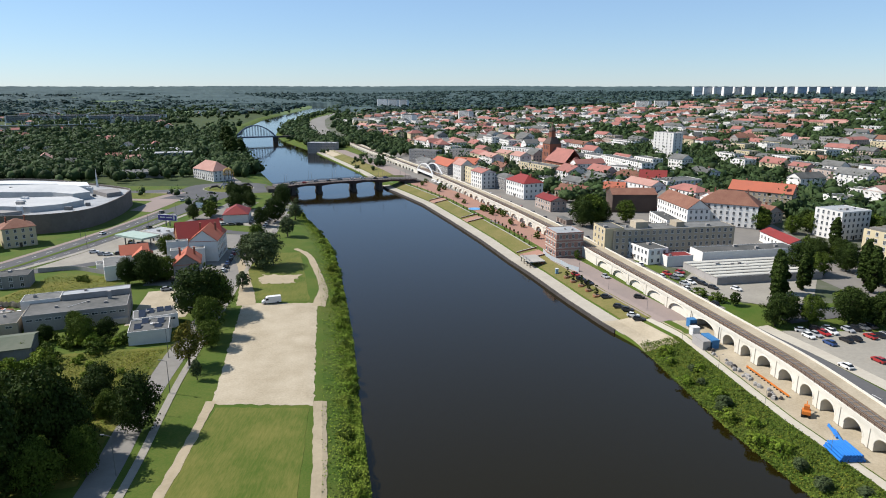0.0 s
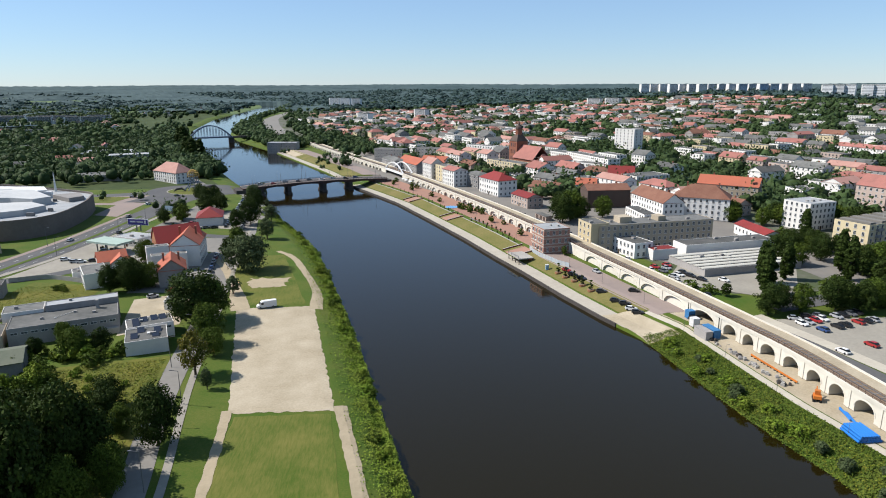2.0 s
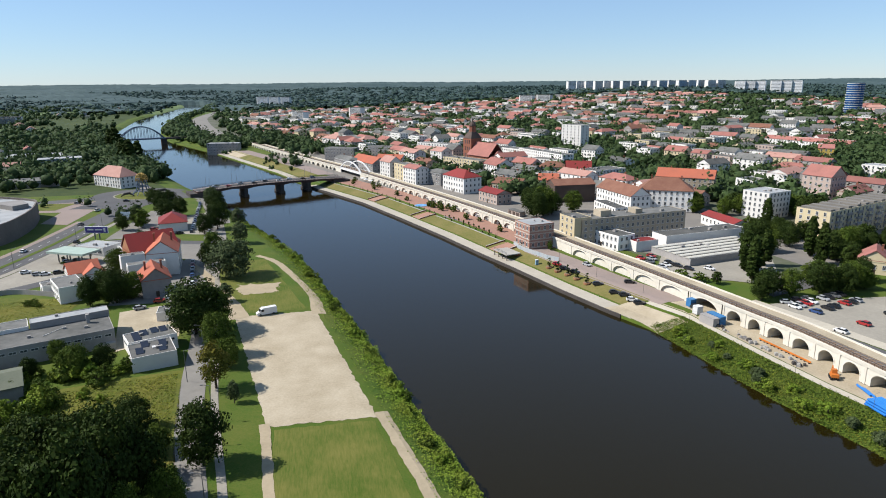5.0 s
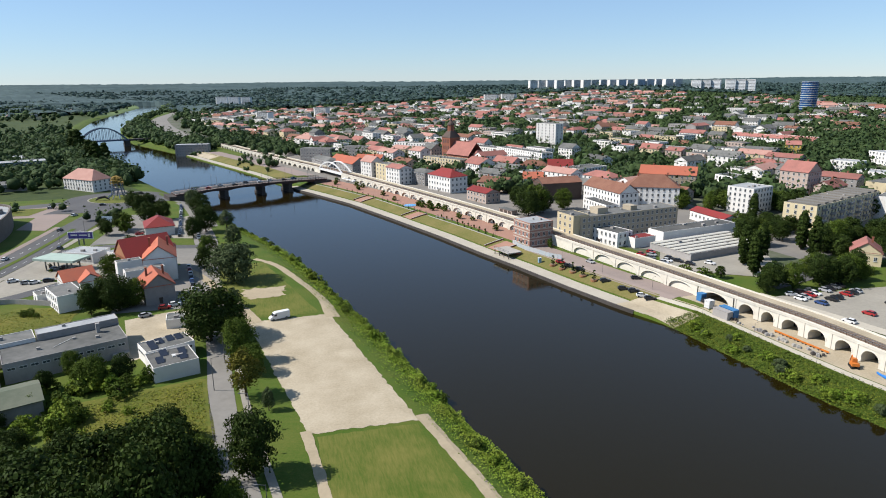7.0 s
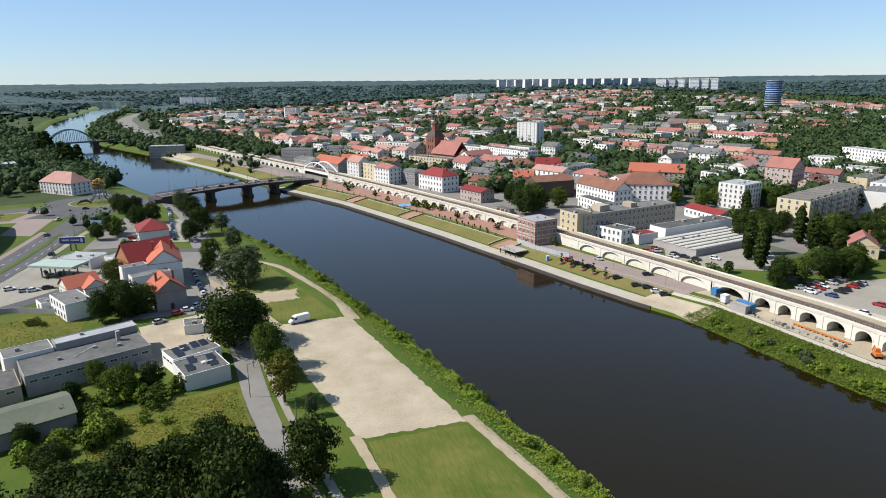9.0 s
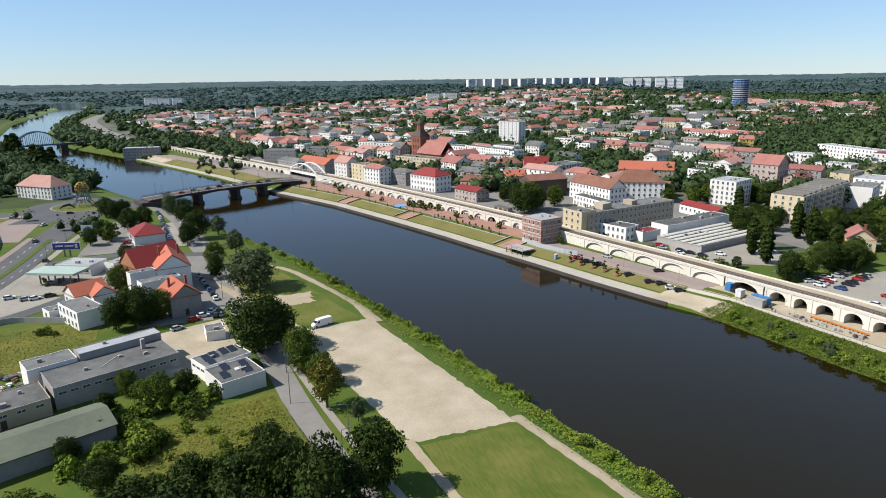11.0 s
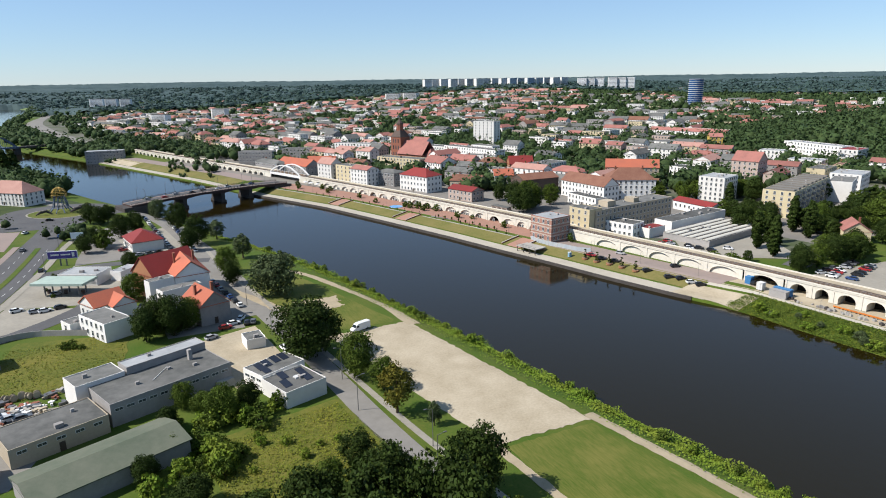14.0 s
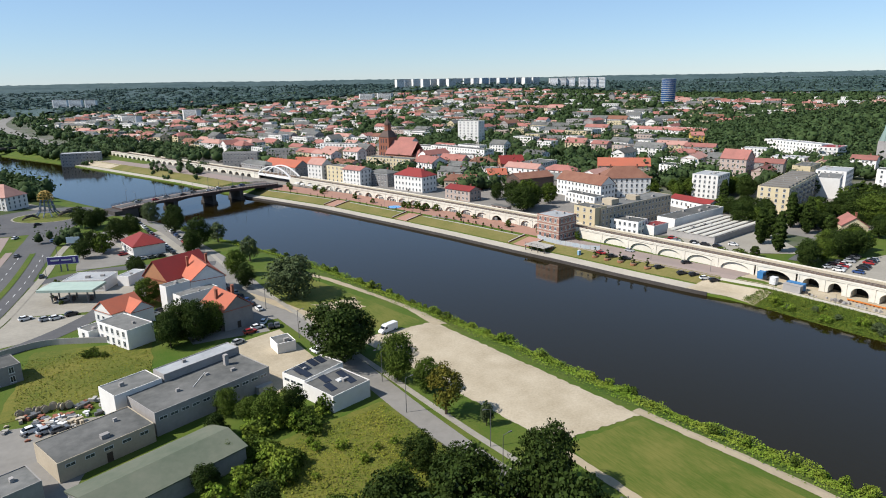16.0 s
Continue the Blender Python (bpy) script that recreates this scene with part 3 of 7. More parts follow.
for k in spans[1:-1]:
    p = BA.lerp(BB, k)
    q = br.to_track_quat("X", "Z").to_matrix().to_4x4()
    g = Geo()
    g.box(-8.2, -1.7, -3, 8.2, 1.7, 1.6, 0, Matrix.Translation((p.x, p.y, 0)) @ q)
    g.box(-7.2, -1.3, 1.6, 7.2, 1.3, p.z - 0.4, 0, Matrix.Translation((p.x, p.y, 0)) @ q)
    part("pier", g, STONE, bridge, "dark stone river pier")
for k, sgn in ((0.02, -1), (0.97, 1)):
    p = BA.lerp(BB, k)
    q = br.to_track_quat("X", "Z").to_matrix().to_4x4()
    part("abutment", Geo().box(-8.2, -7, -2, 8.2, 7, p.z - 0.8, 0, Matrix.Translation((p.x, p.y, 0)) @ q), STONE, bridge)


def lamp_post(m, h=8.0, arm=1.4, label="slim grey street lamp post"):
    lp = thing("street_lamp", m, label, "street lamp", "street lamps")
    part("pole", Geo().tube([(0, 0, 0), (0, 0, h * 0.6), (0, 0, h)], [0.11, 0.085, 0.06], 6), STEEL, lp)
    g = Geo().bar((0, 0, h - 0.1), (arm, 0, h + 0.25), 0.08)
    arm_part = part("arm", g, STEEL, lp)
    part("lamp_head", Geo().box(arm - 0.1, -0.14, h + 0.18, arm + 0.6, 0.14, h + 0.34), STEEL, arm_part)
    return lp


lamp0 = None
for k in range(4, 46, 8):
    for s in (-1, 1):
        p = bl[k] + br * s * 6.9
        m = Matrix.Translation(p + Vector((0, 0, 0.3))) @ pose(0, 0, 0, 0, 0, math.degrees(math.atan2(br.y, br.x)) + (180 if s > 0 else 0))
        if lamp0 is None:
            lamp0 = lamp_post(m)
        else:
            copy_thing(lamp0, m)

# ---- the steel arch railway bridge upstream ----
truss = thing("steel_arch_bridge", pose(0, 0, 0), "blue-grey steel arch railway bridge far upstream", "bridge")
TA, TB = Vector((-302, 943, 9)), Vector((-250, 966, 9))
td = (TB - TA).normalized()
tn = Vector((-td.y, td.x, 0))
for o in (-4, 4):
    g = Geo()
    up = [TA.lerp(TB, k / 14) + tn * o + Vector((0, 0, 16 * 4 * (k / 14) * (1 - k / 14))) for k in range(15)]
    for a, b in zip(up, up[1:]):
        g.bar(a, b, 1.3)
    part("arch_rib", g, BLUESTEEL, truss)
    for k in range(1, 14):
        part("hanger", Geo().bar(TA.lerp(TB, k / 14) + tn * o, up[k], 0.45), BLUESTEEL, truss)
part("deck", sweep(Geo(), [TA - td * 2, TB + td * 2], [(-5, -1.6), (-5, 0.2), (5, 0.2), (5, -1.6)]), BLUESTEEL, truss)
tq = Matrix.Rotation(math.atan2(td.y, td.x), 4, "Z")
for p in (TA, TB):
    part("pier", Geo().box(-3, -6, -3, 3, 6, 7.4, 0, Matrix.Translation((p.x, p.y, 0)) @ tq), STONE, truss)
part("approach", sweep(Geo(), [TA - td * 300, TA - td * 2], [(-4, -2.4), (-4, 0.0), (4, 0.0), (4, -2.4)]), STONE, truss)
part("approach", sweep(Geo(), [TB + td * 2, TB + td * 70], [(-4, -2.4), (-4, 0.0), (4, 0.0), (4, -2.4)]), STONE, truss)
for k in range(11):
    p = TA - td * (22 + 26 * k)
    part("pier", Geo().box(-1.4, -4, 0, 1.4, 4, 6.7, 0, Matrix.Translation((p.x, p.y, 0)) @ tq), STONE, truss)


# ---- streets, squares and verges ----
ribbon("street", [(-205, 225), (-188, 262), (-183, 285), (-178, 310), (-174, 335), (-171, 365), (-168, 395), (-165, 425), (-163, 452)], 17, ASPHALT, "dual carriageway of dark worn asphalt", "street", 0.10, 6)
ribbon("verge", [(-203, 225), (-187, 262), (-182, 285), (-177, 310), (-173, 335), (-170, 365), (-168, 392)], 2.4, GRASS, "green median strip with low kerbs", "verge", 0.22)
ribbon("kerb_walk", [(-190, 240), (-173, 285), (-166, 318), (-161, 350), (-157, 385), (-151, 420)], 3.0, PAVING, "pale pavement along the carriageway", "pavement", 0.14)
ribbon("kerb_walk", [(-216, 225), (-199, 262), (-193, 285), (-188, 310), (-184, 335), (-181, 365), (-178, 400)], 3.0, PINKPAVE, "reddish pavement along the carriageway", "pavement", 0.14)
ribbon("street", [(-178, 258), (-165, 263), (-152, 274), (-143, 285), (-141, 290)], 7, ASPHALT, "narrow asphalt side street", "street", 0.09)
ribbon("street", [(-168, 335), (-150, 342), (-130, 343), (-112, 337), (-96, 333)], 7, ASPHALT, "asphalt side street past the fuel station", "street", 0.09)
ribbon("street", [(-120, 466), (-110, 440), (-103, 405), (-99, 380)], 12, GREYASPH, "asphalt parking street near the bridge", "street", 0.09)
ribbon("street", [(-156, 468), (-146, 476), (-136, 481), (-127, 484)], 13, ASPHALT, "asphalt approach to the road bridge", "street", 0.11)


def ring(name, cx, cy, r0, r1, material, label, dz):
    g = Geo()
    n = 48
    for k in range(n):
        for rr in (r0, (r0 + r1) / 2, r1):
            a = 2 * math.pi * k / n
            x, y = cx + rr * math.cos(a), cy + rr * math.sin(a)
            g.v.append((x, y, gz(x, y) + dz))
    for k in range(n):
        for j in range(2):
            a, b = 3 * k + j, 3 * ((k + 1) % n) + j
            g.f.append((a, a + 1, b + 1, b))
            g.i.append(0)
    return tagged(g.make(name, material), label, "street", kind="structure")


ring("roundabout", -166, 492, 19, 33, ASPHALT, "dark asphalt ring of the roundabout", 0.12)
ring("kerb", -166, 492, 18, 19, PAVING, "pale kerb of the roundabout island", 0.2)
ring("lawn", -166, 492, 0.1, 18, LAWN, "mown lawn of the roundabout island", 0.15)
ribbon("street", [(-195, 478), (-240, 470), (-300, 480), (-380, 500)], 14, ASPHALT, "wide asphalt street leading off the roundabout", "street", 0.10)
ribbon("street", [(-170, 524), (-200, 580), (-250, 660), (-300, 760)], 9, GREYASPH, "asphalt street leading off the roundabout", "street", 0.10)
patch("yard", [(-170, 296), (-128, 284), (-116, 322), (-160, 338)], PAVING, "grey concrete yard of the fuel station", "ground", 0.07, 8)
patch("yard", [(-104, 196), (-88, 206), (-92, 240), (-112, 232)], GRAVEL, "pale concrete and gravel yard", "ground", 0.07, 8)
patch("yard", [(-200, 170), (-150, 172), (-138, 205), (-190, 215)], GREYASPH, "bare grey yard with heaps of scrap", "ground", 0.07, 8, 1.0)
patch("yard", [(-126, 360), (-100, 352), (-108, 420), (-134, 395)], PAVING, "concrete parking yard round the red-roofed house", "ground", 0.06, 8)
patch("yard", [(-118, 240), (-95, 240), (-97, 300), (-124, 300)], GREYASPH, "cracked asphalt yard between old houses", "ground", 0.06, 8)
patch("square", [(-262, 440), (-196, 432), (-190, 470), (-250, 476)], PINKPAVE, "paved square with lawn beds", "ground", 0.06, 8)
patch("lawn", [(-250, 446), (-205, 440), (-200, 464), (-245, 468)], LAWN, "mown lawn bed in the square", "lawn", 0.14, 6)
patch("rough_meadow", [(-104, 98), (-72, 110), (-82, 180), (-116, 172)], MEADOW, "yellow-green rough meadow of weeds", "meadow", 0.08, 12, 1.0)
patch("rough_meadow", [(-165, 214), (-132, 216), (-128, 250), (-160, 258)], MEADOW, "yellowing rough meadow by the yard wall", "meadow", 0.08, 12, 1.0)
ribbon("street", [(-94, 250), (-96, 275), (-99, 305), (-103, 332)], 9, GREYASPH, "asphalt parking strip beside the old houses", "street", 0.07)
patch("junction", [(-198, 442), (-158, 438), (-146, 472), (-186, 480)], ASPHALT, "dark asphalt junction before the roundabout", "street", 0.085, 8)
patch("square", [(-198, 398), (-182, 392), (-181, 438), (-199, 444)], PINKPAVE, "reddish paved forecourt of the shopping centre", "ground", 0.075, 8)
patch("yard", [(-150, 348), (-128, 350), (-126, 432), (-146, 428)], GREYASPH, "cracked asphalt car park behind the red-roofed house", "ground", 0.05, 8, 1.0)
patch("yard", [(-128, 303), (-100, 303), (-101, 332), (-118, 333)], GREYASPH, "patched asphalt yard between old houses", "ground", 0.055, 8, 0.6)
patch("yard", [(-176, 264), (-150, 272), (-142, 284), (-168, 296)], PAVING, "concrete forecourt with parked cars", "ground", 0.055, 8, 0.6)
# far bank: quay, slopes, terrace, service road
bank_strip("quay", 0.1, 6.6, 196, 525, QUAYTOP, "long pale concrete quay at the water's edge", "quay")
bank_strip("grass_slope", 7.3, 15.5, 205, 515, DRYGRASS, "dry grass slope between quay and terrace", "slope", dz=0.10)
bank_strip("terrace", 14.5, 26, 200, 280, PINKPAVE, "pinkish paved car park below the viaduct", "pavement", dz=0.12)
bank_strip("terrace", 15.5, 37, 280, 525, REDPAVE, "red paved promenade terrace below the viaduct", "pavement", dz=0.10)
bank_strip("sandy_shore", 0.4, 11, 184, 208, GRAVEL, "pale sandy shore at the quay's end", "shore", dz=0.14)
bank_strip("footpath", 12.6, 14.8, 60, 205, PATH, "pale straight paved footpath above the bank", "footpath", dz=0.10)
bank_strip("work_strip", 15.2, 31, 60, 200, GRAVEL, "bare sandy strip with building material", "ground", dz=0.08)
for y0, y1 in ((288, 298), (372, 382), (436, 444)):
    bank_strip("stair_ramp", 7.0, 16.5, y0, y1, REDPAVE, "red paved steps down to the quay", "steps", dz=0.2)
bank_strip("grass_slope", 7.3, 20, 560, 800, DRYGRASS, "dry grass slope upstream of the bridge", "slope", dz=0.12, step=10)
bank_strip("quay", 0.1, 6.6, 560, 800, QUAYTOP, "long pale concrete quay at the water's edge", "quay", step=10)
bank_strip("terrace", 20, 34, 560, 790, PINKPAVE, "pinkish paved walk below the viaduct upstream", "pavement", dz=0.12, step=10)
bank_strip("sandy_shore", 6.8, 19, 740, 800, GRAVEL, "pale sandy beach upstream of the bridge", "shore", dz=0.2, step=10)
ribbon("town_paving", [(150, 250), (120, 330), (95, 430), (60, 540), (20, 640), (-30, 760)], [60, 150, 190, 200, 190, 150], TOWNPAVE, "grey paved ground between the town houses", "pavement", 0.05, 12, 12)
ribbon("town_paving", [(150, 250), (230, 260), (300, 300)], [60, 90, 120], TOWNPAVE, "grey paved ground between the market buildings", "pavement", 0.045, 8, 12)
via_back = [(p.x + 15, p.y) for p in via_line[::30] if 205 < p.y < 530]
ribbon("street", via_back, 9, GREYASPH, "pale asphalt street behind the viaduct", "street", 0.12)
ribbon("street", [(124, 60), (115, 110), (108, 148), (102.5, 173), (96, 194), (92, 208)], 9, ASPHALT, "wide dark asphalt road behind the viaduct", "street", 0.14)
ribbon("verge", [(116, 60), (108.5, 110), (102, 148), (97, 173), (93, 190)], 3.0, GRASS, "green verge beside the viaduct road", "verge", 0.15)
ribbon("kerb_walk", [(132, 60), (123, 110), (115.5, 148), (109.5, 173), (103, 194)], 4.5, PATH, "pale pavement along the road", "pavement", 0.15)
patch("car_park", [(118, 140), (175, 130), (170, 186), (107, 190)], PAVING, "sunlit concrete car park beside the road", "pavement", 0.12, 8)
patch("car_park", [(88, 232), (125, 205), (160, 262), (108, 262)], PAVING, "grey concrete yard of the market hall", "pavement", 0.1, 8)
ribbon("street", [(112, 200), (160, 215), (190, 235), (250, 262), (320, 290)], 9, ASPHALT, "asphalt town street", "street", 0.14)
ribbon("rail_yard", [(-148, 915), (-190, 1060), (-250, 1300), (-300, 1600), (-310, 2000)], [10, 26, 34, 26, 16], GREYASPH, "grey ballast of the rail yard", "tracks", 0.3, 6, 12)

# lane marks
g = Geo()
for line, o in (([(-203, 225), (-187, 262), (-182, 285), (-177, 310), (-173, 335), (-170, 365), (-168, 392)], 4.8), ([(-203, 225), (-187, 262), (-182, 285), (-177, 310), (-173, 335), (-170, 365), (-168, 392)], -4.8),
                ([(124, 60), (115, 110), (108, 148), (102.5, 173)], 0.0)):
    ln = smooth_line(line, 4.0)
    for k in range(0, len(ln) - 1, 2):
        r = sides(ln)[k]
        a, b = ln[k] + r * o, ln[k].lerp(ln[k + 1], 0.8) + r * o
        for p in (a, b):
            p.z = gz(p.x, p.y) + 0.2
        g.poly([a - r * 0.12, b - r * 0.12, b + r * 0.12, a + r * 0.12])
tagged(g.make("lane_marks", WHITEPAINT), "white dashed lane marks on the asphalt", "road marking", kind="structure")


# ---- houses ----
def window_mesh(name, w, h, sill=True):
    g = Geo()
    g.box(-w / 2, -0.07, -h / 2, w / 2, 0.0, h / 2, 0)
    g.poly([(-w / 2 + 0.1, -0.08, -h / 2 + 0.1), (-0.04, -0.08, -h / 2 + 0.1), (-0.04, -0.08, h / 2 - 0.1), (-w / 2 + 0.1, -0.08, h / 2 - 0.1)], 1)
    g.poly([(0.04, -0.08, -h / 2 + 0.1), (w / 2 - 0.1, -0.08, -h / 2 + 0.1), (w / 2 - 0.1, -0.08, h / 2 - 0.1), (0.04, -0.08, h / 2 - 0.1)], 1)
    if sill:
        g.box(-w / 2 - 0.1, -0.2, -h / 2 - 0.1, w / 2 + 0.1, 0.0, -h / 2, 0)
    me = bpy.data.meshes.new(name)
    me.from_pydata(g.v, [], g.f)
    me.materials.append(FRAME), me.materials.append(GLASS)
    me.polygons.foreach_set("material_index", np.array(g.i, dtype=np.int32))
    return me


WIN = window_mesh("window", 1.25, 1.75)
WIDEWIN = window_mesh("wide_window", 2.2, 1.5)
BANDWIN = window_mesh("band_window", 1.9, 0.8, False)
FOOT = []


def roof_geo(g, L, W, h, kind, rh, over=0.4):
    """The roof of a house of length L (x) and width W (y) with eaves at h."""
    a, b, t = L / 2 + over, W / 2 + over, 0.22
    z0 = h - 0.1
    if kind == "flat":
        g.box(-L / 2 + 0.16, -W / 2 + 0.16, h - 0.3, L / 2 - 0.16, W / 2 - 0.16, h + 0.02)
        return
    if kind == "gx":
        ridge = [(-a, 0, h + rh), (a, 0, h + rh)]
    elif kind == "gy":
        ridge = [(0, -b, h + rh), (0, b, h + rh)]
    elif kind == "hip":
        ridge = [(-max(a - b, 0.5), 0, h + rh), (max(a - b, 0.5), 0, h + rh)] if a >= b else [(0, -(b - a), h + rh), (0, b - a, h + rh)]
    c = [(-a, -b, z0), (a, -b, z0), (a, b, z0), (-a, b, z0)]
    for s, up in ((0, t), (1, 0)):
        C = [(x, y, z + up) for x, y, z in c]
        R = [(x, y, z + up) for x, y, z in ridge]
        if kind == "gx" or (kind == "hip" and a >= b):
            F = [[C[0], C[1], R[1], R[0]], [C[2], C[3], R[0], R[1]]]
            E = [[C[1], C[2], R[1]], [C[3], C[0], R[0]]]
        else:
            F = [[C[1], C[2], R[1], R[0]], [C[3], C[0], R[0], R[1]]]
            E = [[C[0], C[1], R[0]], [C[2], C[3], R[1]]]
        for f in F + (E if kind == "hip" else []):
            g.poly(f if not s else f[::-1])
    rim = [c[0], c[1], c[2], c[3]]
    for p, q in zip(rim, rim[1:] + rim[:1]):
        g.poly([p, q, (q[0], q[1], q[2] + t), (p[0], p[1], p[2] + t)])
    if kind in ("gx", "gy"):
        for k, e in enumerate(((1, 2), (3, 0)) if kind == "gx" else ((0, 1), (2, 3))):
            R0 = ridge[1 - k] if kind == "gx" else ridge[k]
            for i in e:
                p = c[i]
                g.poly([p, R0, (R0[0], R0[1], R0[2] + t), (p[0], p[1], p[2] + t)])


def wall_geo(g, L, W, h, kind, rh):
    a, b = L / 2, W / 2
    hh = h + 0.2 if kind == "flat" else h
    g.box(-a, -b, -1.2, a, b, hh if kind != "flat" else h - 0.3)
    if kind == "flat":
        for x0, y0, x1, y1 in ((-a, -b, a, -b + 0.16), (-a, b - 0.16, a, b), (-a, -b + 0.16, -a + 0.16, b - 0.16), (a - 0.16, -b + 0.16, a, b - 0.16)):
            g.box(x0, y0, h - 0.3, x1, y1, hh)
    elif kind == "gx":
        for x in (-a, a):
            g.poly([(x, -b, h), (x, b, h), (x, 0, h + rh * b / (b + 0.4) + 0.0)])
    elif kind == "gy":
        for y in (-b, b):
            g.poly([(-a, y, h), (a, y, h), (0, y, h + rh * a / (a + 0.4))])


def house(x, y, z, L, W, h, rot, roof, rh, wm, rm, label, storeys=0, faces="fr", name="house", win=None, bay=3.0, chimneys=1, category="house", group="", gable_win=False, low=0.55, cap=None):
    if z is None:
        z = min(gz(x + dx, y + dy) for dx in (-L / 3, L / 3) for dy in (-W / 3, W / 3))
    FOOT.append((x, y, max(L, W) * 0.5 + 2))
    m = pose(x, y, z, 0, 0, rot)
    t = thing(name, m, label, category, group)
    g = Geo()
    wall_geo(g, L, W, h, roof, rh)
    part("wall", g, wm, t)
    g = Geo()
    roof_geo(g, L, W, h, roof, rh)
    part("roof", g, rm, t)
    if roof != "flat" and h > 3.5:
        for k in range(chimneys):
            cx = L * (0.28 - 0.56 * k / max(1, chimneys - 1)) if chimneys > 1 else L * 0.18
            part("chimney", Geo().box(cx - 0.35, 0.5, h + rh * 0.4, cx + 0.35, 1.5, h + rh + 1.0).box(cx - 0.45, 0.4, h + rh + 1.0, cx + 0.45, 1.6, h + rh + 1.18), BRICK, t)
    elif roof == "flat":
        rr = random.Random(int(x * 7 + y * 13))
        for k in range(1 + int(L * W / 150)):
            cx, cy = rr.uniform(-L * 0.35, L * 0.35), rr.uniform(-W * 0.3, W * 0.3)
            s = rr.uniform(0.35, 0.9)
            part("roof_vent", Geo().box(cx - s, cy - s * 0.7, h, cx + s, cy + s * 0.7, h + rr.uniform(0.5, 1.1)), WALLGREY, t)
    if storeys:
        sh = h / storeys
        data = win or WIN
        top = storeys
        for side, length, dep in (("f", L, W), ("b", L, W), ("r", W, L), ("l", W, L)):
            if side not in faces:
                continue
            n = max(1, int((length - 1.0) / bay))
            turn = {"f": 0, "r": 90, "b": 180, "l": 270}[side]
            for s in range(top):
                for k in range(n):
                    u = (k + 0.5) / n * (length - 1.0) - (length - 1.0) / 2
                    share("window", data, t, pose(0, 0, 0, 0, 0, turn) @ pose(u, -dep / 2 - 0.003, s * sh + sh * low))
    if storeys and h < 20:
        part("door", Geo().box(-0.6, -W / 2 - 0.06, 0, 0.6, -W / 2 - 0.0, 2.2), BARK, t, "dark wooden front door")
    if cap:
        part("cornice", Geo().box(-L / 2 - 0.2, -W / 2 - 0.2, h - 0.55, L / 2 + 0.2, -W / 2 - 0.001, h - 0.12), cap, t)
        part("plinth", Geo().box(-L / 2 - 0.06, -W / 2 - 0.06, -1, L / 2 + 0.06, -W / 2 - 0.001, 0.7), WALLGREY, t)
    return t


# Pinkish tiles of the granary; on far roofs the tint also paints in haze.
SALMON = mat("salmon tiles", (0.46, 0.265, 0.215), (0.37, 0.20, 0.16), 0.85, 1.5, 0.2, 0.04)
# near bank, left of the street
shed = house(-133, 169.5, 4, 29, 13, 4.0, 22, "gx", 1.6, WALLGREY, ROOFGREEN, "long shed with a green-grey corrugated roof", 0, name="shed", chimneys=0, category="shed")
house(-144, 189.5, 4, 19.5, 12.2, 4.3, 22, "flat", 0, WALLTAN, ROOFGREY, "low brick workshop with a flat grey felt roof", 1, "f", name="workshop", win=BANDWIN, bay=3.6, category="workshop", low=0.75)
hallA = house(-121, 201.5, 4, 30, 14, 5.6, 22, "flat", 0, WALLGREY, ROOFGREY, "long grey workshop hall with a flat felt roof", 1, "f", name="workshop", win=BANDWIN, bay=2.6, category="workshop", low=0.72)
part("chimney", Geo().box(8.6, 2.5, 5.6, 9.6, 3.5, 8.4), WALLGREY, hallA)
part("pipe_run", Geo().bar((-3, -2, 5.75), (3, 3, 5.75), 0.1), FRAME, hallA)
part("loading_ramp", Geo().box(10.5, -8.6, -1, 14.8, -7.0, 1.9), CONCRETE, hallA)
house(-120, 211.5, 4, 21, 5.2, 7.4, 23, "flat", 0, WALLGREY, ROOFLIGHT, "tall narrow wing with a pale metal roof", 0, name="workshop", category="workshop")
house(-136, 206.5, 4, 11.5, 8, 6.6, 23, "flat", 0, WALLWHITE, ROOFGREY, "white-walled workshop annex with a felt roof", 0, name="workshop", category="workshop")
sol = house(-94, 197.5, 4, 13.2, 8.4, 4.2, 25, "flat", 0, WALLWHITE, ROOFGREY, "white flat-roofed garage with solar panels", 1, "lf", win=BANDWIN, bay=2.4, name="garage_building", category="garage", low=0.7)
sol2 = house(-91.2, 187, 4, 11.5, 11.2, 4.0, 20, "flat", 0, WALLWHITE, ROOFGREY, "low white flat-roofed building with solar panels", 0, name="garage_building", category="garage")
part("garage_door", Geo().box(-5.82, -3.5, 0, -5.76, -0.5, 2.8), FRAME, sol2)
SOLAR = mat("solar glass", (0.02, 0.028, 0.045), (0.03, 0.035, 0.05), 0.15, 1, 0.3)
for own, spots in ((sol, ((-3.8, 0.8), (-1.4, 1.4), (1.6, 1.8), (4.0, 1.6), (-3.9, -1.6))), (sol2, ((-3.2, -1.5), (-1.4, 3.0), (3.2, 1.8), (2.6, -1.8)))):
    for cx, cy in spots:
        h = 4.25 if own is sol else 4.05
        part("solar_panel", Geo().box(-1.0, -1.6, 0, 1.0, 1.6, 0.06, 0, pose(cx, cy, h + 0.35, 12, 0, 0)), SOLAR, own, "dark blue solar panel")
part("skylight", Geo().box(0.2, -0.6, 4.02, 2.0, 0.8, 4.35), FRAME, sol2)
house(-95, 224, 4, 5.5, 6.5, 2.7, 5, "flat", 0, WALLWHITE, ROOFGREY, "small white garage with a grey flat roof", 0, name="garage", category="garage")
house(-105, 254, 4, 10, 14, 6.5, 18, "gy", 4.2, WALLGREY, ROOFORANGE, "old house with orange tiled gable roof", 2, "r", chimneys=2, bay=3.4)
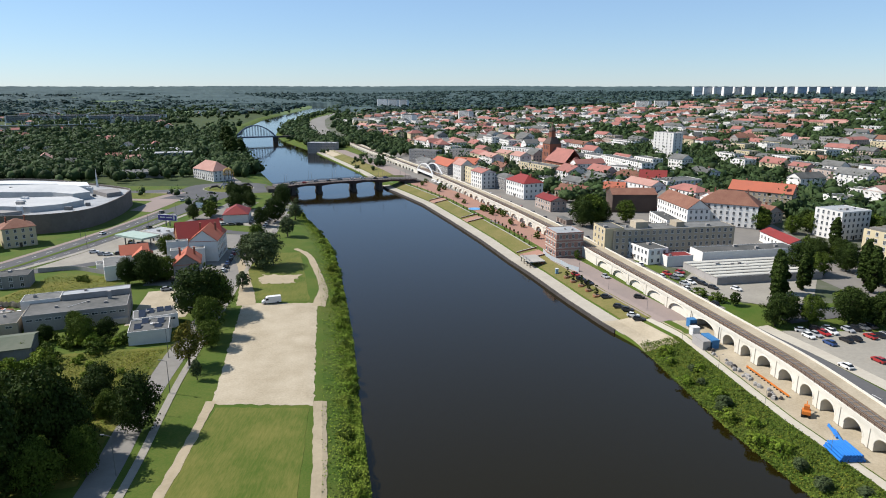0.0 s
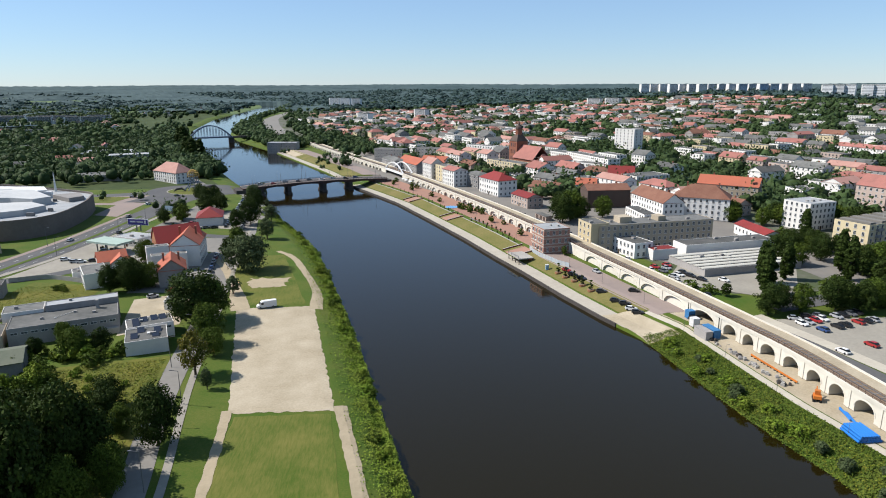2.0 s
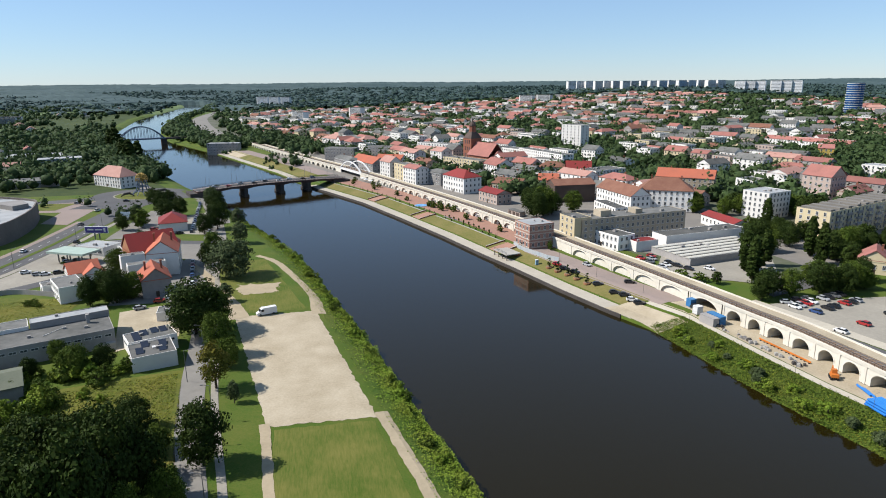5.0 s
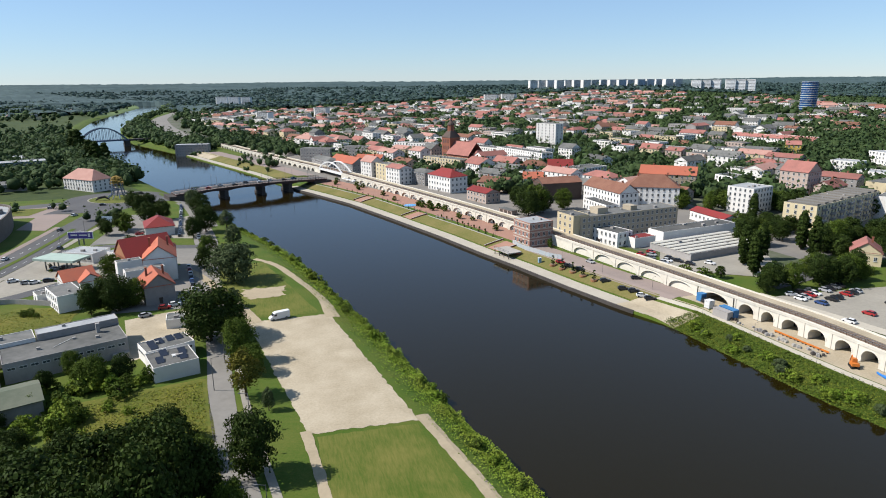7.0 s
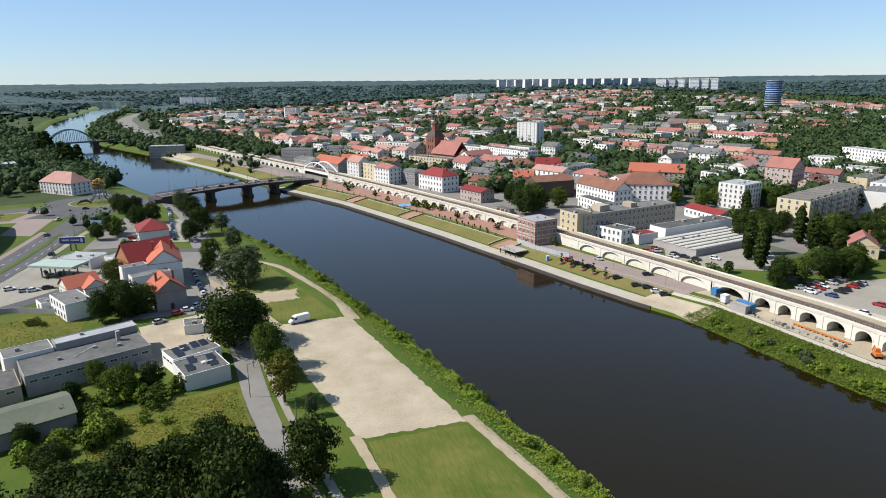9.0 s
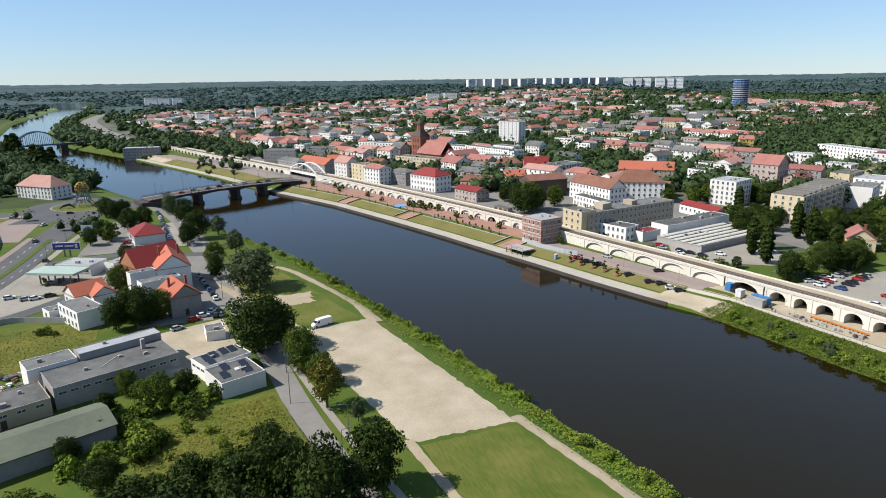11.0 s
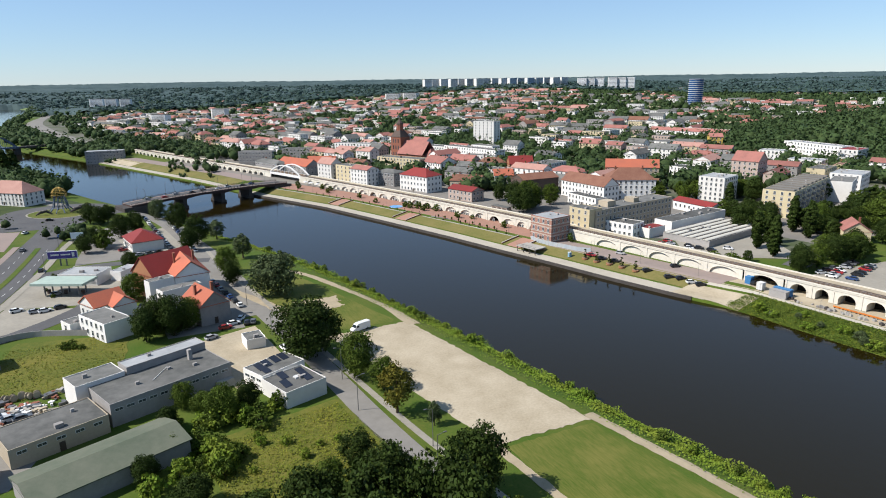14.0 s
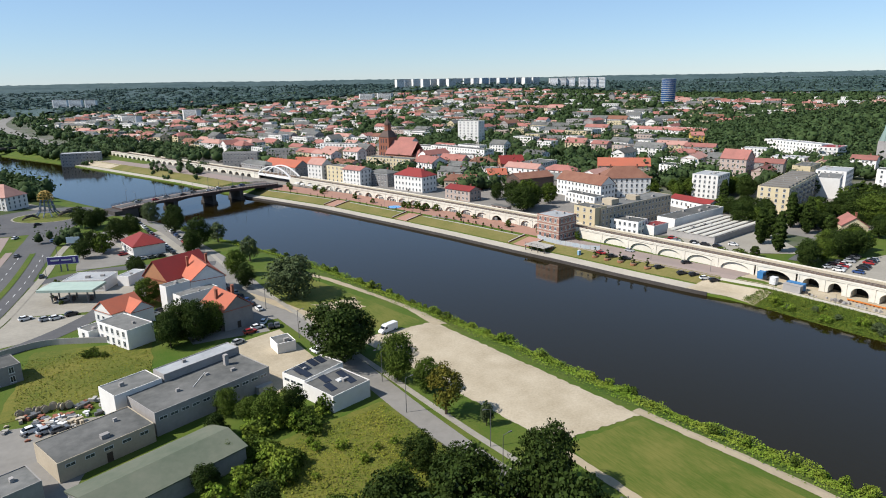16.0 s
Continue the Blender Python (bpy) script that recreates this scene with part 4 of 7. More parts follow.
house(-108.5, 288, 4, 12, 22, 9, 8, "gy", 5.0, WALLWHITE, ROOFORANGE, "tall old house with a bright orange tiled gable roof", 3, "rl", chimneys=2)
house(-115, 293, 4, 14, 19, 8.5, -61, "gy", 6.5, BRICKORANGE, ROOFDARK, "big brick granary with a steep dark red roof", 0, chimneys=0, name="brick_granary", category="granary")
house(-112, 272, 4, 5, 14, 7.0, -68, "flat", 0, WALLWHITE, ROOFGREY, "flat-roofed whitish back house with tall flues", 2, "f")
house(-118, 276, 4, 4, 9, 9.5, -66, "flat", 0, WALLWHITE, ROOFGREY, "narrow cream back wing of the old house", 0)
house(-136, 273, 4, 10, 11, 5.2, -61, "gy", 3.4, WALLWHITE, ROOFORANGE, "white house with bright orange tiled roof", 1, "f", chimneys=0)
house(-131, 270, 4, 7.5, 8, 5.0, 24, "gy", 2.8, WALLWHITE, ROOFORANGE, "white wing with an orange tiled gable roof", 0, chimneys=0)
house(-135, 254, 4, 15.5, 8.5, 6.0, -61, "flat", 0, WALLWHITE, ROOFGREY, "white two-storey house with a flat dark roof", 2, "f", bay=2.6)
house(-144, 262, 4, 6, 6, 3.4, -61, "flat", 0, WALLWHITE, ROOFGREY, "low white annex with dark flat roof", 1, "f")
house(-122, 373, 4, 19, 14, 4.0, -78, "hip", 4.2, WALLWHITE, ROOFDARK, "single-storey white house with dark red hipped roof", 1, "f", bay=2.4, chimneys=0)
house(-144, 320, 4, 15.5, 11, 4.4, -28, "flat", 0, WALLWHITE, ROOFLIGHT, "white fuel station shop with a pale flat roof", 1, "f", bay=2.6, win=WIDEWIN, name="station_shop", category="shop")
house(-130, 319, 4, 5, 10, 3.8, -40, "flat", 0, WALLWHITE, ROOFLIGHT, "small pale car-wash building with a flat roof", 0, name="car_wash", category="shop")
canopy = thing("fuel_canopy", pose(-150, 306, 4, 0, 0, -28), "pale green fuel station canopy on slim columns", "canopy")
part("canopy_roof", Geo().box(-10, -5, 4.6, 10, 5, 5.5), mat("pale green sheet", (0.42, 0.52, 0.44), (0.34, 0.42, 0.36), 0.6, 0.5, 0.2), canopy)
for cx in (-6.5, 0, 6.5):
    for cy in (-2.2, 2.2):
        part("column", Geo().box(cx - 0.2, cy - 0.2, 0, cx + 0.2, cy + 0.2, 4.6), STEEL, canopy)
    part("fuel_pump", Geo().box(cx - 0.5, -0.45, 0, cx + 0.5, 0.45, 1.7), WALLDARK, canopy)
house(-210, 308, 4, 14, 13, 9.5, 41, "hip", 3.5, WALLCREAM, ROOFBROWN, "cream tenement with a brown hipped roof", 3, "fr", chimneys=2)
house(-224, 296, 4, 14, 13, 9.5, 41, "hip", 3.5, WALLCREAM, ROOFBROWN, "cream tenement with a brown hipped roof", 3, "fr", chimneys=2)
tim = house(-197, 545, 4, 34, 16, 8, -42, "hip", 7, WALLWHITE, SALMON, "white half-timbered granary with a salmon hipped roof", 3, "fr", chimneys=0, bay=3.2, name="timbered_granary", category="granary")
for k in range(12):
    u = -17 + 34 * k / 11
    part("timber", Geo().box(u - 0.14, -8.06, 0, u + 0.14, -8.0, 7.8), WALLDARK, tim)
house(-281, 671, None, 38, 20, 10, 20, "flat", 0, mat("green glass front", (0.10, 0.17, 0.15), (0.07, 0.12, 0.11), 0.25, 0.3, 0.1), ROOFLIGHT, "office building with green glass fronts", 3, "f", win=WIDEWIN, bay=2.6, name="office_building", category="office")
house(-262, 556, None, 44, 24, 5, 20, "flat", 0, WALLGREY, ROOFGREY, "low dark flat-roofed commercial building", 1, "f", win=WIDEWIN, bay=3.4, name="commercial_building", category="shop")
house(-322, 735, None, 60, 40, 7, 5, "flat", 0, WALLWHITE, ROOFLIGHT, "large white flat-roofed supermarket", 1, "f", win=WIDEWIN, bay=4, name="supermarket", category="shop")
house(-168, 240, 4, 9, 12, 5, -70, "flat", 0, WALLGREY, ROOFGREY, "small grey flat-roofed house by the road", 2, "r")
house(-159, 176, 4, 8, 10, 5, -68, "flat", 0, WALLGREY, ROOFGREY, "grey flat-roofed warehouse corner", 0, name="warehouse", category="warehouse")

# the round shopping centre
MALLWALL = mat("grey-brown cladding", (0.14, 0.12, 0.105), (0.19, 0.165, 0.145), 0.8, 0.5, 0.1, 0.01)
mall = thing("shopping_centre", pose(0, 0, 4), "large rounded grey-brown shopping centre with white roofs", "shopping centre")
MALLROOF = mat("white roof membrane", (0.54, 0.54, 0.52), (0.40, 0.41, 0.41), 0.7, 0.3, 0.05, 0.01)
rim = [Vector((p.x, p.y, 0)) for p in smooth_line([(-204, 414), (-198, 392), (-195, 368), (-196, 348), (-205, 336), (-222, 329), (-250, 326), (-290, 328), (-330, 345), (-340, 400), (-330, 462), (-290, 466), (-250, 447), (-222, 432), (-208, 422), (-204, 414)], 4.0)]
heart = Vector((-255, 385, 0))
g, rf = Geo(), Geo()
inner = [p + (heart - p).normalized() * 0.8 for p in rim]
for k in range(len(rim) - 1):
    p, q, pi, qi = rim[k], rim[k + 1], inner[k], inner[k + 1]
    up, low = Vector((0, 0, 10.4)), Vector((0, 0, 9.2))
    g.poly([p - Vector((0, 0, 1)), q - Vector((0, 0, 1)), q + up, p + up])
    g.poly([p + up, q + up, qi + up, pi + up])
    g.poly([pi + up, qi + up, qi + low, pi + low])
rf.poly([p + Vector((0, 0, 9.25)) for p in inner[:-1]])
part("wall", g, MALLWALL, mall)
part("roof", rf, ROOFLIGHT, mall)


def mall_block(name, pts, z0, z1, material, label=""):
    """A flat-topped raised part of the roof over the outline pts."""
    g = Geo()
    for (x0, y0), (x1, y1) in zip(pts, pts[1:] + pts[:1]):
        g.poly([(x0, y0, z0), (x1, y1, z0), (x1, y1, z1), (x0, y0, z1)])
    g.poly([(x, y, z1) for x, y in pts])
    part(name, g, material, mall, label)


mall_block("upper_roof", [(-213, 352), (-208, 366), (-222, 378), (-258, 372), (-300, 372), (-300, 352), (-250, 346), (-225, 343)], 9.25, 12.4, MALLROOF, "white stepped upper roof")
mall_block("roof_light", [(-222, 380), (-216, 388), (-240, 416), (-262, 420), (-300, 410), (-300, 390), (-262, 386), (-238, 386)], 9.25, 13.6, MALLROOF, "white swept roof light")
mall_block("roof_light", [(-250, 420), (-236, 424), (-246, 440), (-320, 446), (-320, 432), (-262, 432)], 9.25, 12.0, WHITESTEEL)
mall_block("plant_room", [(-208, 392), (-203, 400), (-212, 414), (-224, 406)], 9.25, 11.8, WALLGREY)
mall_block("plant_room", [(-232, 332), (-226, 338), (-248, 341), (-252, 335)], 9.25, 11.2, WALLGREY)
part("mast", Geo().tube([(-237, 436, 9), (-237, 436, 16), (-237, 436, 22)], [0.9, 0.5, 0.1], 6), WHITESTEEL, mall)
rr = random.Random(5)
for k in range(70):
    q, p = rr.uniform(0.15, 0.75), rr.choice(inner)
    x, y, sz = p.x + (heart.x - p.x) * q, p.y + (heart.y - p.y) * q, rr.uniform(0.7, 2.0)
    part("roof_unit", Geo().box(x - sz, y - sz * 0.6, 9.2, x + sz, y + sz * 0.6, 13.6 + rr.uniform(-2.5, 1.0)) if k % 4 == 0 else Geo().box(x - sz, y - sz * 0.6, 9.2, x + sz, y + sz * 0.6, 9.25 + rr.uniform(0.8, 2.0)), rr.choice([WALLGREY, WHITESTEEL, STEEL]), mall)
for k in range(2, 40, 2):
    p, q = rim[k], rim[k + 1]
    d = (q - p).normalized()
    nrm = Vector((d.y, -d.x, 0)) * 0.15
    part("facade_joint", Geo().bar(p + nrm, p + nrm + Vector((0, 0, 10.3)), 0.22), STEEL, mall)
    if k % 6 == 2:
        a, b = p + nrm + Vector((0, 0, 2.0)), q + nrm + Vector((0, 0, 2.0))
        part("facade_window", Geo().bar(a, b, 0.16, 2.6), GLASS, mall)
FOOT.append((-258, 388, 66))

# ---- far bank: measured town buildings ----
gran = house(56, 288, 4.4, 13.5, 13, 11.5, -78, "flat", 0, mat("weathered pale brick", (0.40, 0.215, 0.165), (0.31, 0.17, 0.13), 0.9, 1.5, 0.2, 0.02), ROOFLIGHT, "three-storey red brick granary with pale bands", 3, "fr", name="brick_granary", category="granary", bay=2.8)
BAND = mat("pale stone band", (0.55, 0.48, 0.40), None, 0.9, 1, 0.2)
for z in (0.6, 3.2, 4.4, 7.0, 8.2, 10.8):
    part("stone_band", Geo().box(-6.82, -6.57, z, 6.82, 6.57, z + 0.42), BAND, gran, "pale stone band")
cream = house(105, 291, 4.8, 60, 12, 12.3, 10, "flat", 0, WALLTAN, ROOFGREY, "long four-storey tan brick factory building", 4, "f", name="factory_building", category="factory", bay=2.9)
house(76, 287, 4.8, 9, 13, 13.2, 10, "flat", 0, WALLCREAM, ROOFGREY, "cream rendered end tower of the old factory", 4, "l", name="factory_building", category="factory", bay=3.6)
house(90, 279, 4.8, 22, 10, 6.8, -72, "flat", 0, WALLWHITE, ROOFGREY, "white two-storey factory annex with a flat roof", 2, "fr", name="factory_annex", category="factory", bay=2.6)
part("roof_house", Geo().box(-18, -3, 12.3, -12, 3, 15.2), WALLTAN, cream)
part("roof_house", Geo().box(2, -3, 12.3, 6, 3, 14.6), WALLTAN, cream)
house(133, 274, 4.9, 46, 10, 6, 10, "flat", 0, WALLWHITE, ROOFGREY, "long white warehouse with a dark blue-grey roof", 0, name="warehouse", category="warehouse")
house(101, 268, 4.9, 12, 7, 4.6, 10, "flat", 0, WALLWHITE, ROOFDARK, "small white annex with a red roof", 0, name="annex", category="warehouse")
house(163, 298, 5, 27, 9, 5, -89, "gx", 1.8, WALLWHITE, ROOFDARK, "long low white house with a dark red roof", 1, "fr", chimneys=0)
MARKETROOF = mat("cream sheet roof", (0.60, 0.58, 0.50), (0.48, 0.46, 0.40), 0.7, 0.5, 0.1)
market = house(127, 253.5, 4.9, 47, 24, 3.0, 11, "flat", 0, WALLGREY, WALLDARK, "market hall with rows of white barrel roofs", 0, name="market_hall", category="market hall")
for k in range(6):
    g = Geo()
    y = -9.9 + k * 3.95
    arc = [(y + 1.35 * math.cos(math.pi * j / 8), 3.15 + 0.5 * math.sin(math.pi * j / 8)) for j in range(9)]
    for (ya, za), (yb, zb) in zip(arc, arc[1:]):
        g.poly([(-23.8, ya, za), (23.8, ya, za), (23.8, yb, zb), (-23.8, yb, zb)])
    for x in (-23.8, 23.8):
        g.poly([(x, ya, za) for ya, za in arc])
    part("barrel_roof", g, MARKETROOF, market, "white barrel roof")
TOWN = [
    (57, 446, 26, 15, 11, -68, "hip", 4.5, WALLWHITE, ROOFDARK, "white three-storey house with a red hipped roof", 3),
    (48, 481, 20, 13, 9.5, -66, "hip", 2.0, WALLGREY, ROOFGREY, "grey-brown tenement with a grey roof", 3),
    (31, 490, 18, 12, 12, -66, "gx", 2.2, WALLWHITE, ROOFRED, "ornate white tenement with small red roof", 4),
    (68, 399, 21, 11, 6.6, -72, "gx", 2.2, WALLPINK, ROOFDARK, "low pinkish house with a bright red roof", 2),
    (3, 580, 42, 15, 7.5, -68, "gx", 5, WALLGREY, ROOFORANGE, "row of houses under orange tiled roofs", 2),
    (22, 574, 24, 16, 8.5, -31, "gx", 5, WALLWHITE, ROOFORANGE, "house with a steep orange tiled roof", 2),
    (80, 654, 46, 12, 15, -48, "flat", 0, WALLWHITE, ROOFGREY, "white five-storey apartment block", 5),
    (-15, 603, 36, 11, 8, -70, "hip", 2.5, WALLGREY, ROOFGREY, "grey house row by the viaduct", 2),
    (-18, 654, 32, 12, 13, -30, "flat", 0, WALLGREY, ROOFGREY, "grey four-storey apartment block with a yellow end", 4),
    (26, 655, 40, 12, 13, -35, "flat", 0, WALLGREY, ROOFGREY, "grey four-storey apartment block", 4),
    (103, 512, 22, 18, 10, -74, "gx", 4.5, WALLWHITE, ROOFRED, "white gabled house with a red roof", 3),
    (82, 541, 46, 12, 12, -62, "flat", 0, WALLCREAM, ROOFGREY, "long cream four-storey apartment house", 4),
    (160, 560, 70, 12, 14, -76, "flat", 0, WALLWHITE, ROOFGREY, "long white five-storey apartment block with balconies", 5),
    (155, 536, 30, 14, 10, -50, "flat", 0, WALLWHITE, ROOFGREY, "white house with a broad grey flat roof", 3),
    (117, 482, 22, 12, 9, -60, "gx", 3, WALLGREY, ROOFGREY, "grey house with a dark pitched roof", 3),
    (91, 440, 22, 15, 5.5, -45, "gx", 3.5, WALLTAN, ROOFBROWN, "low brown-roofed old workshop", 1),
    (228, 656, 26, 13, 30, -62, "flat", 0, WALLWHITE, ROOFGREY, "white ten-storey office tower", 10),
    (354, 535, 32, 26, 10, -43, "flat", 0, WALLDARK, ROOFGREY, "dark brown cubic theatre building", 0),
    (459, 592, 95, 14, 10, -76, "gx", 3, WALLWHITE, ROOFRED, "long pale house row with red roofs", 3),
    (204, 321, 19, 16, 14.5, 18, "flat", 0, WALLWHITE, ROOFLIGHT, "white modern five-storey block with ribbon windows", 5),
    (220, 279, 70, 16, 14.5, 21, "flat", 0, WALLCREAM, ROOFGREY, "cream five-storey slab block with balconies", 5),
    (266, 350, 18, 16, 17, -72, "gx", 6, WALLPINK, ROOFRED, "ornate tall tenement with pink tiled roof", 5),
    (413, 402, 62, 13, 12, -100, "flat", 0, WALLWHITE, ROOFLIGHT, "new white and brick apartment row", 4),
    (386, 354, 14, 22, 16, -76, "flat", 0, WALLWHITE, ROOFDARK, "white five-storey tenement with blank end wall", 5),
    (300, 300, 18, 24, 12, -70, "flat", 0, WALLWHITE, ROOFLIGHT, "pale four-storey house with a flat roof", 4),
    (174, 216, 11, 13, 5.5, -45, "gy", 4, WALLCREAM, ROOFRED, "cream gabled house with a red tiled roof", 1),
    (397, 498, 12, 18, 13, -40, "gx", 3, WALLYELLOW, ROOFRED, "bright yellow house with red roof", 4),
    (468, 577, 55, 12, 12, -75, "flat", 0, WALLWHITE, ROOFRED, "long white house row seen from behind", 3),
    (313, 413, 17, 12, 9, -23, "gx", 3, WALLWHITE, ROOFGREY, "white gabled villa with a grey roof", 3),
    (280, 424, 14, 12, 9, -65, "flat", 0, WALLWHITE, ROOFGREY, "white villa with a grey roof", 3),
    (245, 388, 16, 14, 10, -82, "flat", 0, WALLWHITE, ROOFGREY, "white three-storey villa with a flat roof", 3),
    (362, 405, 20, 14, 12, -70, "flat", 0, WALLWHITE, ROOFLIGHT, "white modern apartment house", 4),
    (346, 363, 24, 16, 11, -70, "flat", 0, WALLWHITE, ROOFLIGHT, "pale terraced apartment house", 4),
    (160, 352, 30, 17, 12.5, -30, "hip", 6.5, WALLWHITE, ROOFBROWN, "grand white building with a brown mansard roof", 4),
    (138, 363, 38, 13, 10, -84, "gx", 5, WALLWHITE, ROOFBROWN, "white three-storey wing with brown tiled roof", 3),
    (197, 391, 36, 14, 13, -40, "gx", 5, WALLTAN, ROOFORANGE, "tall house with a long orange roof", 4),
    (117, 394, 27, 16, 11, 0, "gx", 3, WALLDARK, ROOFBROWN, "blank dark firewall of an old warehouse", 0),
    (156, 474, 19, 14, 9, -20, "gx", 6, BRICKORANGE, ROOFDARK, "gabled house with a big dark red roof", 2),
    (166, 452, 17, 30, 11.5, -70, "flat", 0, WALLWHITE, ROOFGREY, "white four-storey apartment house", 4),
    (122, 345, 26, 8, 6, -88, "flat", 0, WALLWHITE, ROOFGREY, "low white arcaded wing in the garden", 2),
    (99, 466, 22, 12, 8, -62, "gx", 3, WALLGREY, ROOFGREY, "grey house with a pitched felt roof", 2),
    (145, 500, 22, 12, 8, -20, "hip", 4, WALLWHITE, ROOFBROWN, "white house with a brown mansard roof", 3),
    (118, 437, 14, 12, 7.5, -20, "gx", 4, WALLWHITE, ROOFORANGE, "small house with an orange roof", 2),
    (-149, 803, 36, 14, 16, -8, "flat", 0, WALLGREY, ROOFLIGHT, "pale grey riverside warehouse block", 5),
]
for x, y, L, W, h, rot, roof, rh, wm, rm, label, st in TOWN:
    house(x, y, None, L, W, h, rot, roof, rh, wm, rm, label, st, "r" if W > 40 else "fr" if -110 < rot < -25 else "fl", bay=4.2 if h > 25 else 3.0 if L < 40 else 3.4, chimneys=2 if L > 20 else 1, cap=FRAME if roof in ("hip",) else None)

# pitched fins on the slab block's roof and its balconies
slab = [o for o in bpy.data.objects if o.parent is None and o.name.startswith("house") and abs(o.location.x - 220) < 0.1 and abs(o.location.y - 279) < 0.1][0]
for k in range(9):
    part("roof_fin", Geo().box(-33 + k * 8, -7, 14.5, -29.5 + k * 8, 7, 15.3), TOWNPAVE, slab, "grey-brown ribbed roof strip")
for k in range(7):
    for st in range(1, 5):
        part("balcony", Geo().box(-30 + k * 9.6, -9.2, st * 2.9 - 0.1, -26 + k * 9.6, -8.0, st * 2.9 + 0.9), WALLGREY, slab)
# cathedral
cath = thing("brick_cathedral", pose(99, 587, 5, 0, 0, -66), "red brick cathedral with square tower and steep red roof", "church")
FOOT.append((104, 580, 40))
tower = part("tower", Geo().box(-6, -6, -1, 6, 6, 25), BRICK, cath)
g = Geo()
for q, z0, z1, s in ((6.3, 25, 31, 2.6),):
    for k in range(4):
        a = [(-q, -q), (q, -q), (q, q), (-q, q)]
        p0, p1 = a[k], a[(k + 1) % 4]
        g.poly([(*p0, z0), (*p1, z0), (p1[0] * s / q, p1[1] * s / q, z1), (p0[0] * s / q, p0[1] * s / q, z1)])
part("tower_roof", g, WALLDARK, tower, "dark tower roof")
part("lantern", Geo().tube([(0, 0, 29), (0, 0, 36)], [3.2, 3.0], 8), BRICK, cath)
part("lantern_cap", Geo().tube([(0, 0, 36), (0, 0, 37.5), (0, 0, 39.5), (0, 0, 43)], [3.5, 3.0, 1.3, 0.12], 8), WALLDARK, cath)
part("nave_wall", Geo().box(6, -9, -1, 34, 9, 11), BRICK, cath)
g = Geo()
roof_geo(g, 30, 19, 11, "gx", 11)
rfo = part("nave_roof", g, ROOFRED, cath, "steep red tiled nave roof")
rfo.location = (20, 0, 0)
part("choir_wall", Geo().box(34, -6, -1, 42, 6, 8), BRICK, cath)
g = Geo()
roof_geo(g, 10, 13, 8, "hip", 8)
rfo = part("choir_roof", g, ROOFRED, cath)
rfo.location = (38, 0, 0)
for k in range(6):
    part("lancet_window", Geo().box(9 + k * 4, -9.06, 2, 10.4 + k * 4, -9.0, 9), GLASS, cath)
for z in (8, 14, 20):
    for u in (-3, 0, 3):
        part("lancet_window", Geo().box(u - 0.6, -6.06, z, u + 0.6, -6.0, z + 3.5), GLASS, tower)
# pale church with a spire
ch = thing("pale_church", pose(402, 324, 6, 0, 0, -70), "pale stone church with a slender green-grey spire", "church")
part("tower", Geo().box(-4, -4, -2, 4, 4, 22), WALLGREY, ch)
part("spire", Geo().tube([(0, 0, 22), (0, 0, 30), (0, 0, 41)], [4.2, 1.8, 0.1], 8), mat("patina copper", (0.22, 0.30, 0.27), None, 0.7), ch)
part("nave_wall", Geo().box(4, -7, -2, 26, 7, 12), WALLGREY, ch)
g = Geo()
roof_geo(g, 22, 14, 12, "gx", 7)
part("nave_roof", g, ROOFGREY, ch).location = (15, 0, 0)
FOOT.append((410, 318, 26))
# blue glass tower
BLUEGLASS = mat("blue glass", (0.015, 0.07, 0.20), (0.03, 0.10, 0.26), 0.15, 0.3, 0.05)
bx, by = 842, 949
bt = thing("glass_tower", pose(bx, by, gz(bx, by), 0, 0, 40), "blue glass office tower with white balcony bands", "office tower")
tz = 73.5 - gz(bx, by)
part("body", Geo().tube([(0, 0, -3), (0, 0, tz)], [13, 13], 20), BLUEGLASS, bt)
for k in range(14):
    z = 2 + k * (tz - 3) / 13
    part("floor_band", Geo().tube([(0, 0, z), (0, 0, z + 0.55)], [13.4 + (k % 3) * 0.4, 13.4 + (k % 3) * 0.4], 20), WALLWHITE, bt)
# panel blocks on the upland
PANEL = mat("pale panel front", (0.70, 0.71, 0.70), (0.60, 0.62, 0.63), 0.9, 0.05, 0.03, 0, 0, 0.15)
PANELBLUE = mat("blue panel front", (0.25, 0.42, 0.62), (0.5, 0.55, 0.6), 0.9, 0.1, 0.03)
rr = random.Random(11)


def panel_block(x, y, L, W, h, rot, m):
    z = gz(x, y)
    t = thing("panel_block", pose(x, y, z, 0, 0, rot), "tall pale panel apartment block on the hill", "apartment block", "panel blocks on the hill")
    part("wall", Geo().box(-L / 2, -W / 2, -6, L / 2, W / 2, h), m, t)
    part("roof", Geo().box(-L / 2 - 0.1, -W / 2 - 0.1, h, L / 2 + 0.1, W / 2 + 0.1, h + 0.8), ROOFGREY, t)
    for k in range(10):
        part("window_band", Geo().box(-L / 2 + 1, -W / 2 - 0.12, 1.6 + k * h / 10.2, L / 2 - 1, -W / 2, 2.6 + k * h / 10.2), GLASS, t)
    part("end_panel", Geo().box(-L / 2 - 0.15, -W / 2 - 0.2, -6, -L / 2 + 3, W / 2, h + 0.3), WALLWHITE, t)
    FOOT.append((x, y, 22))


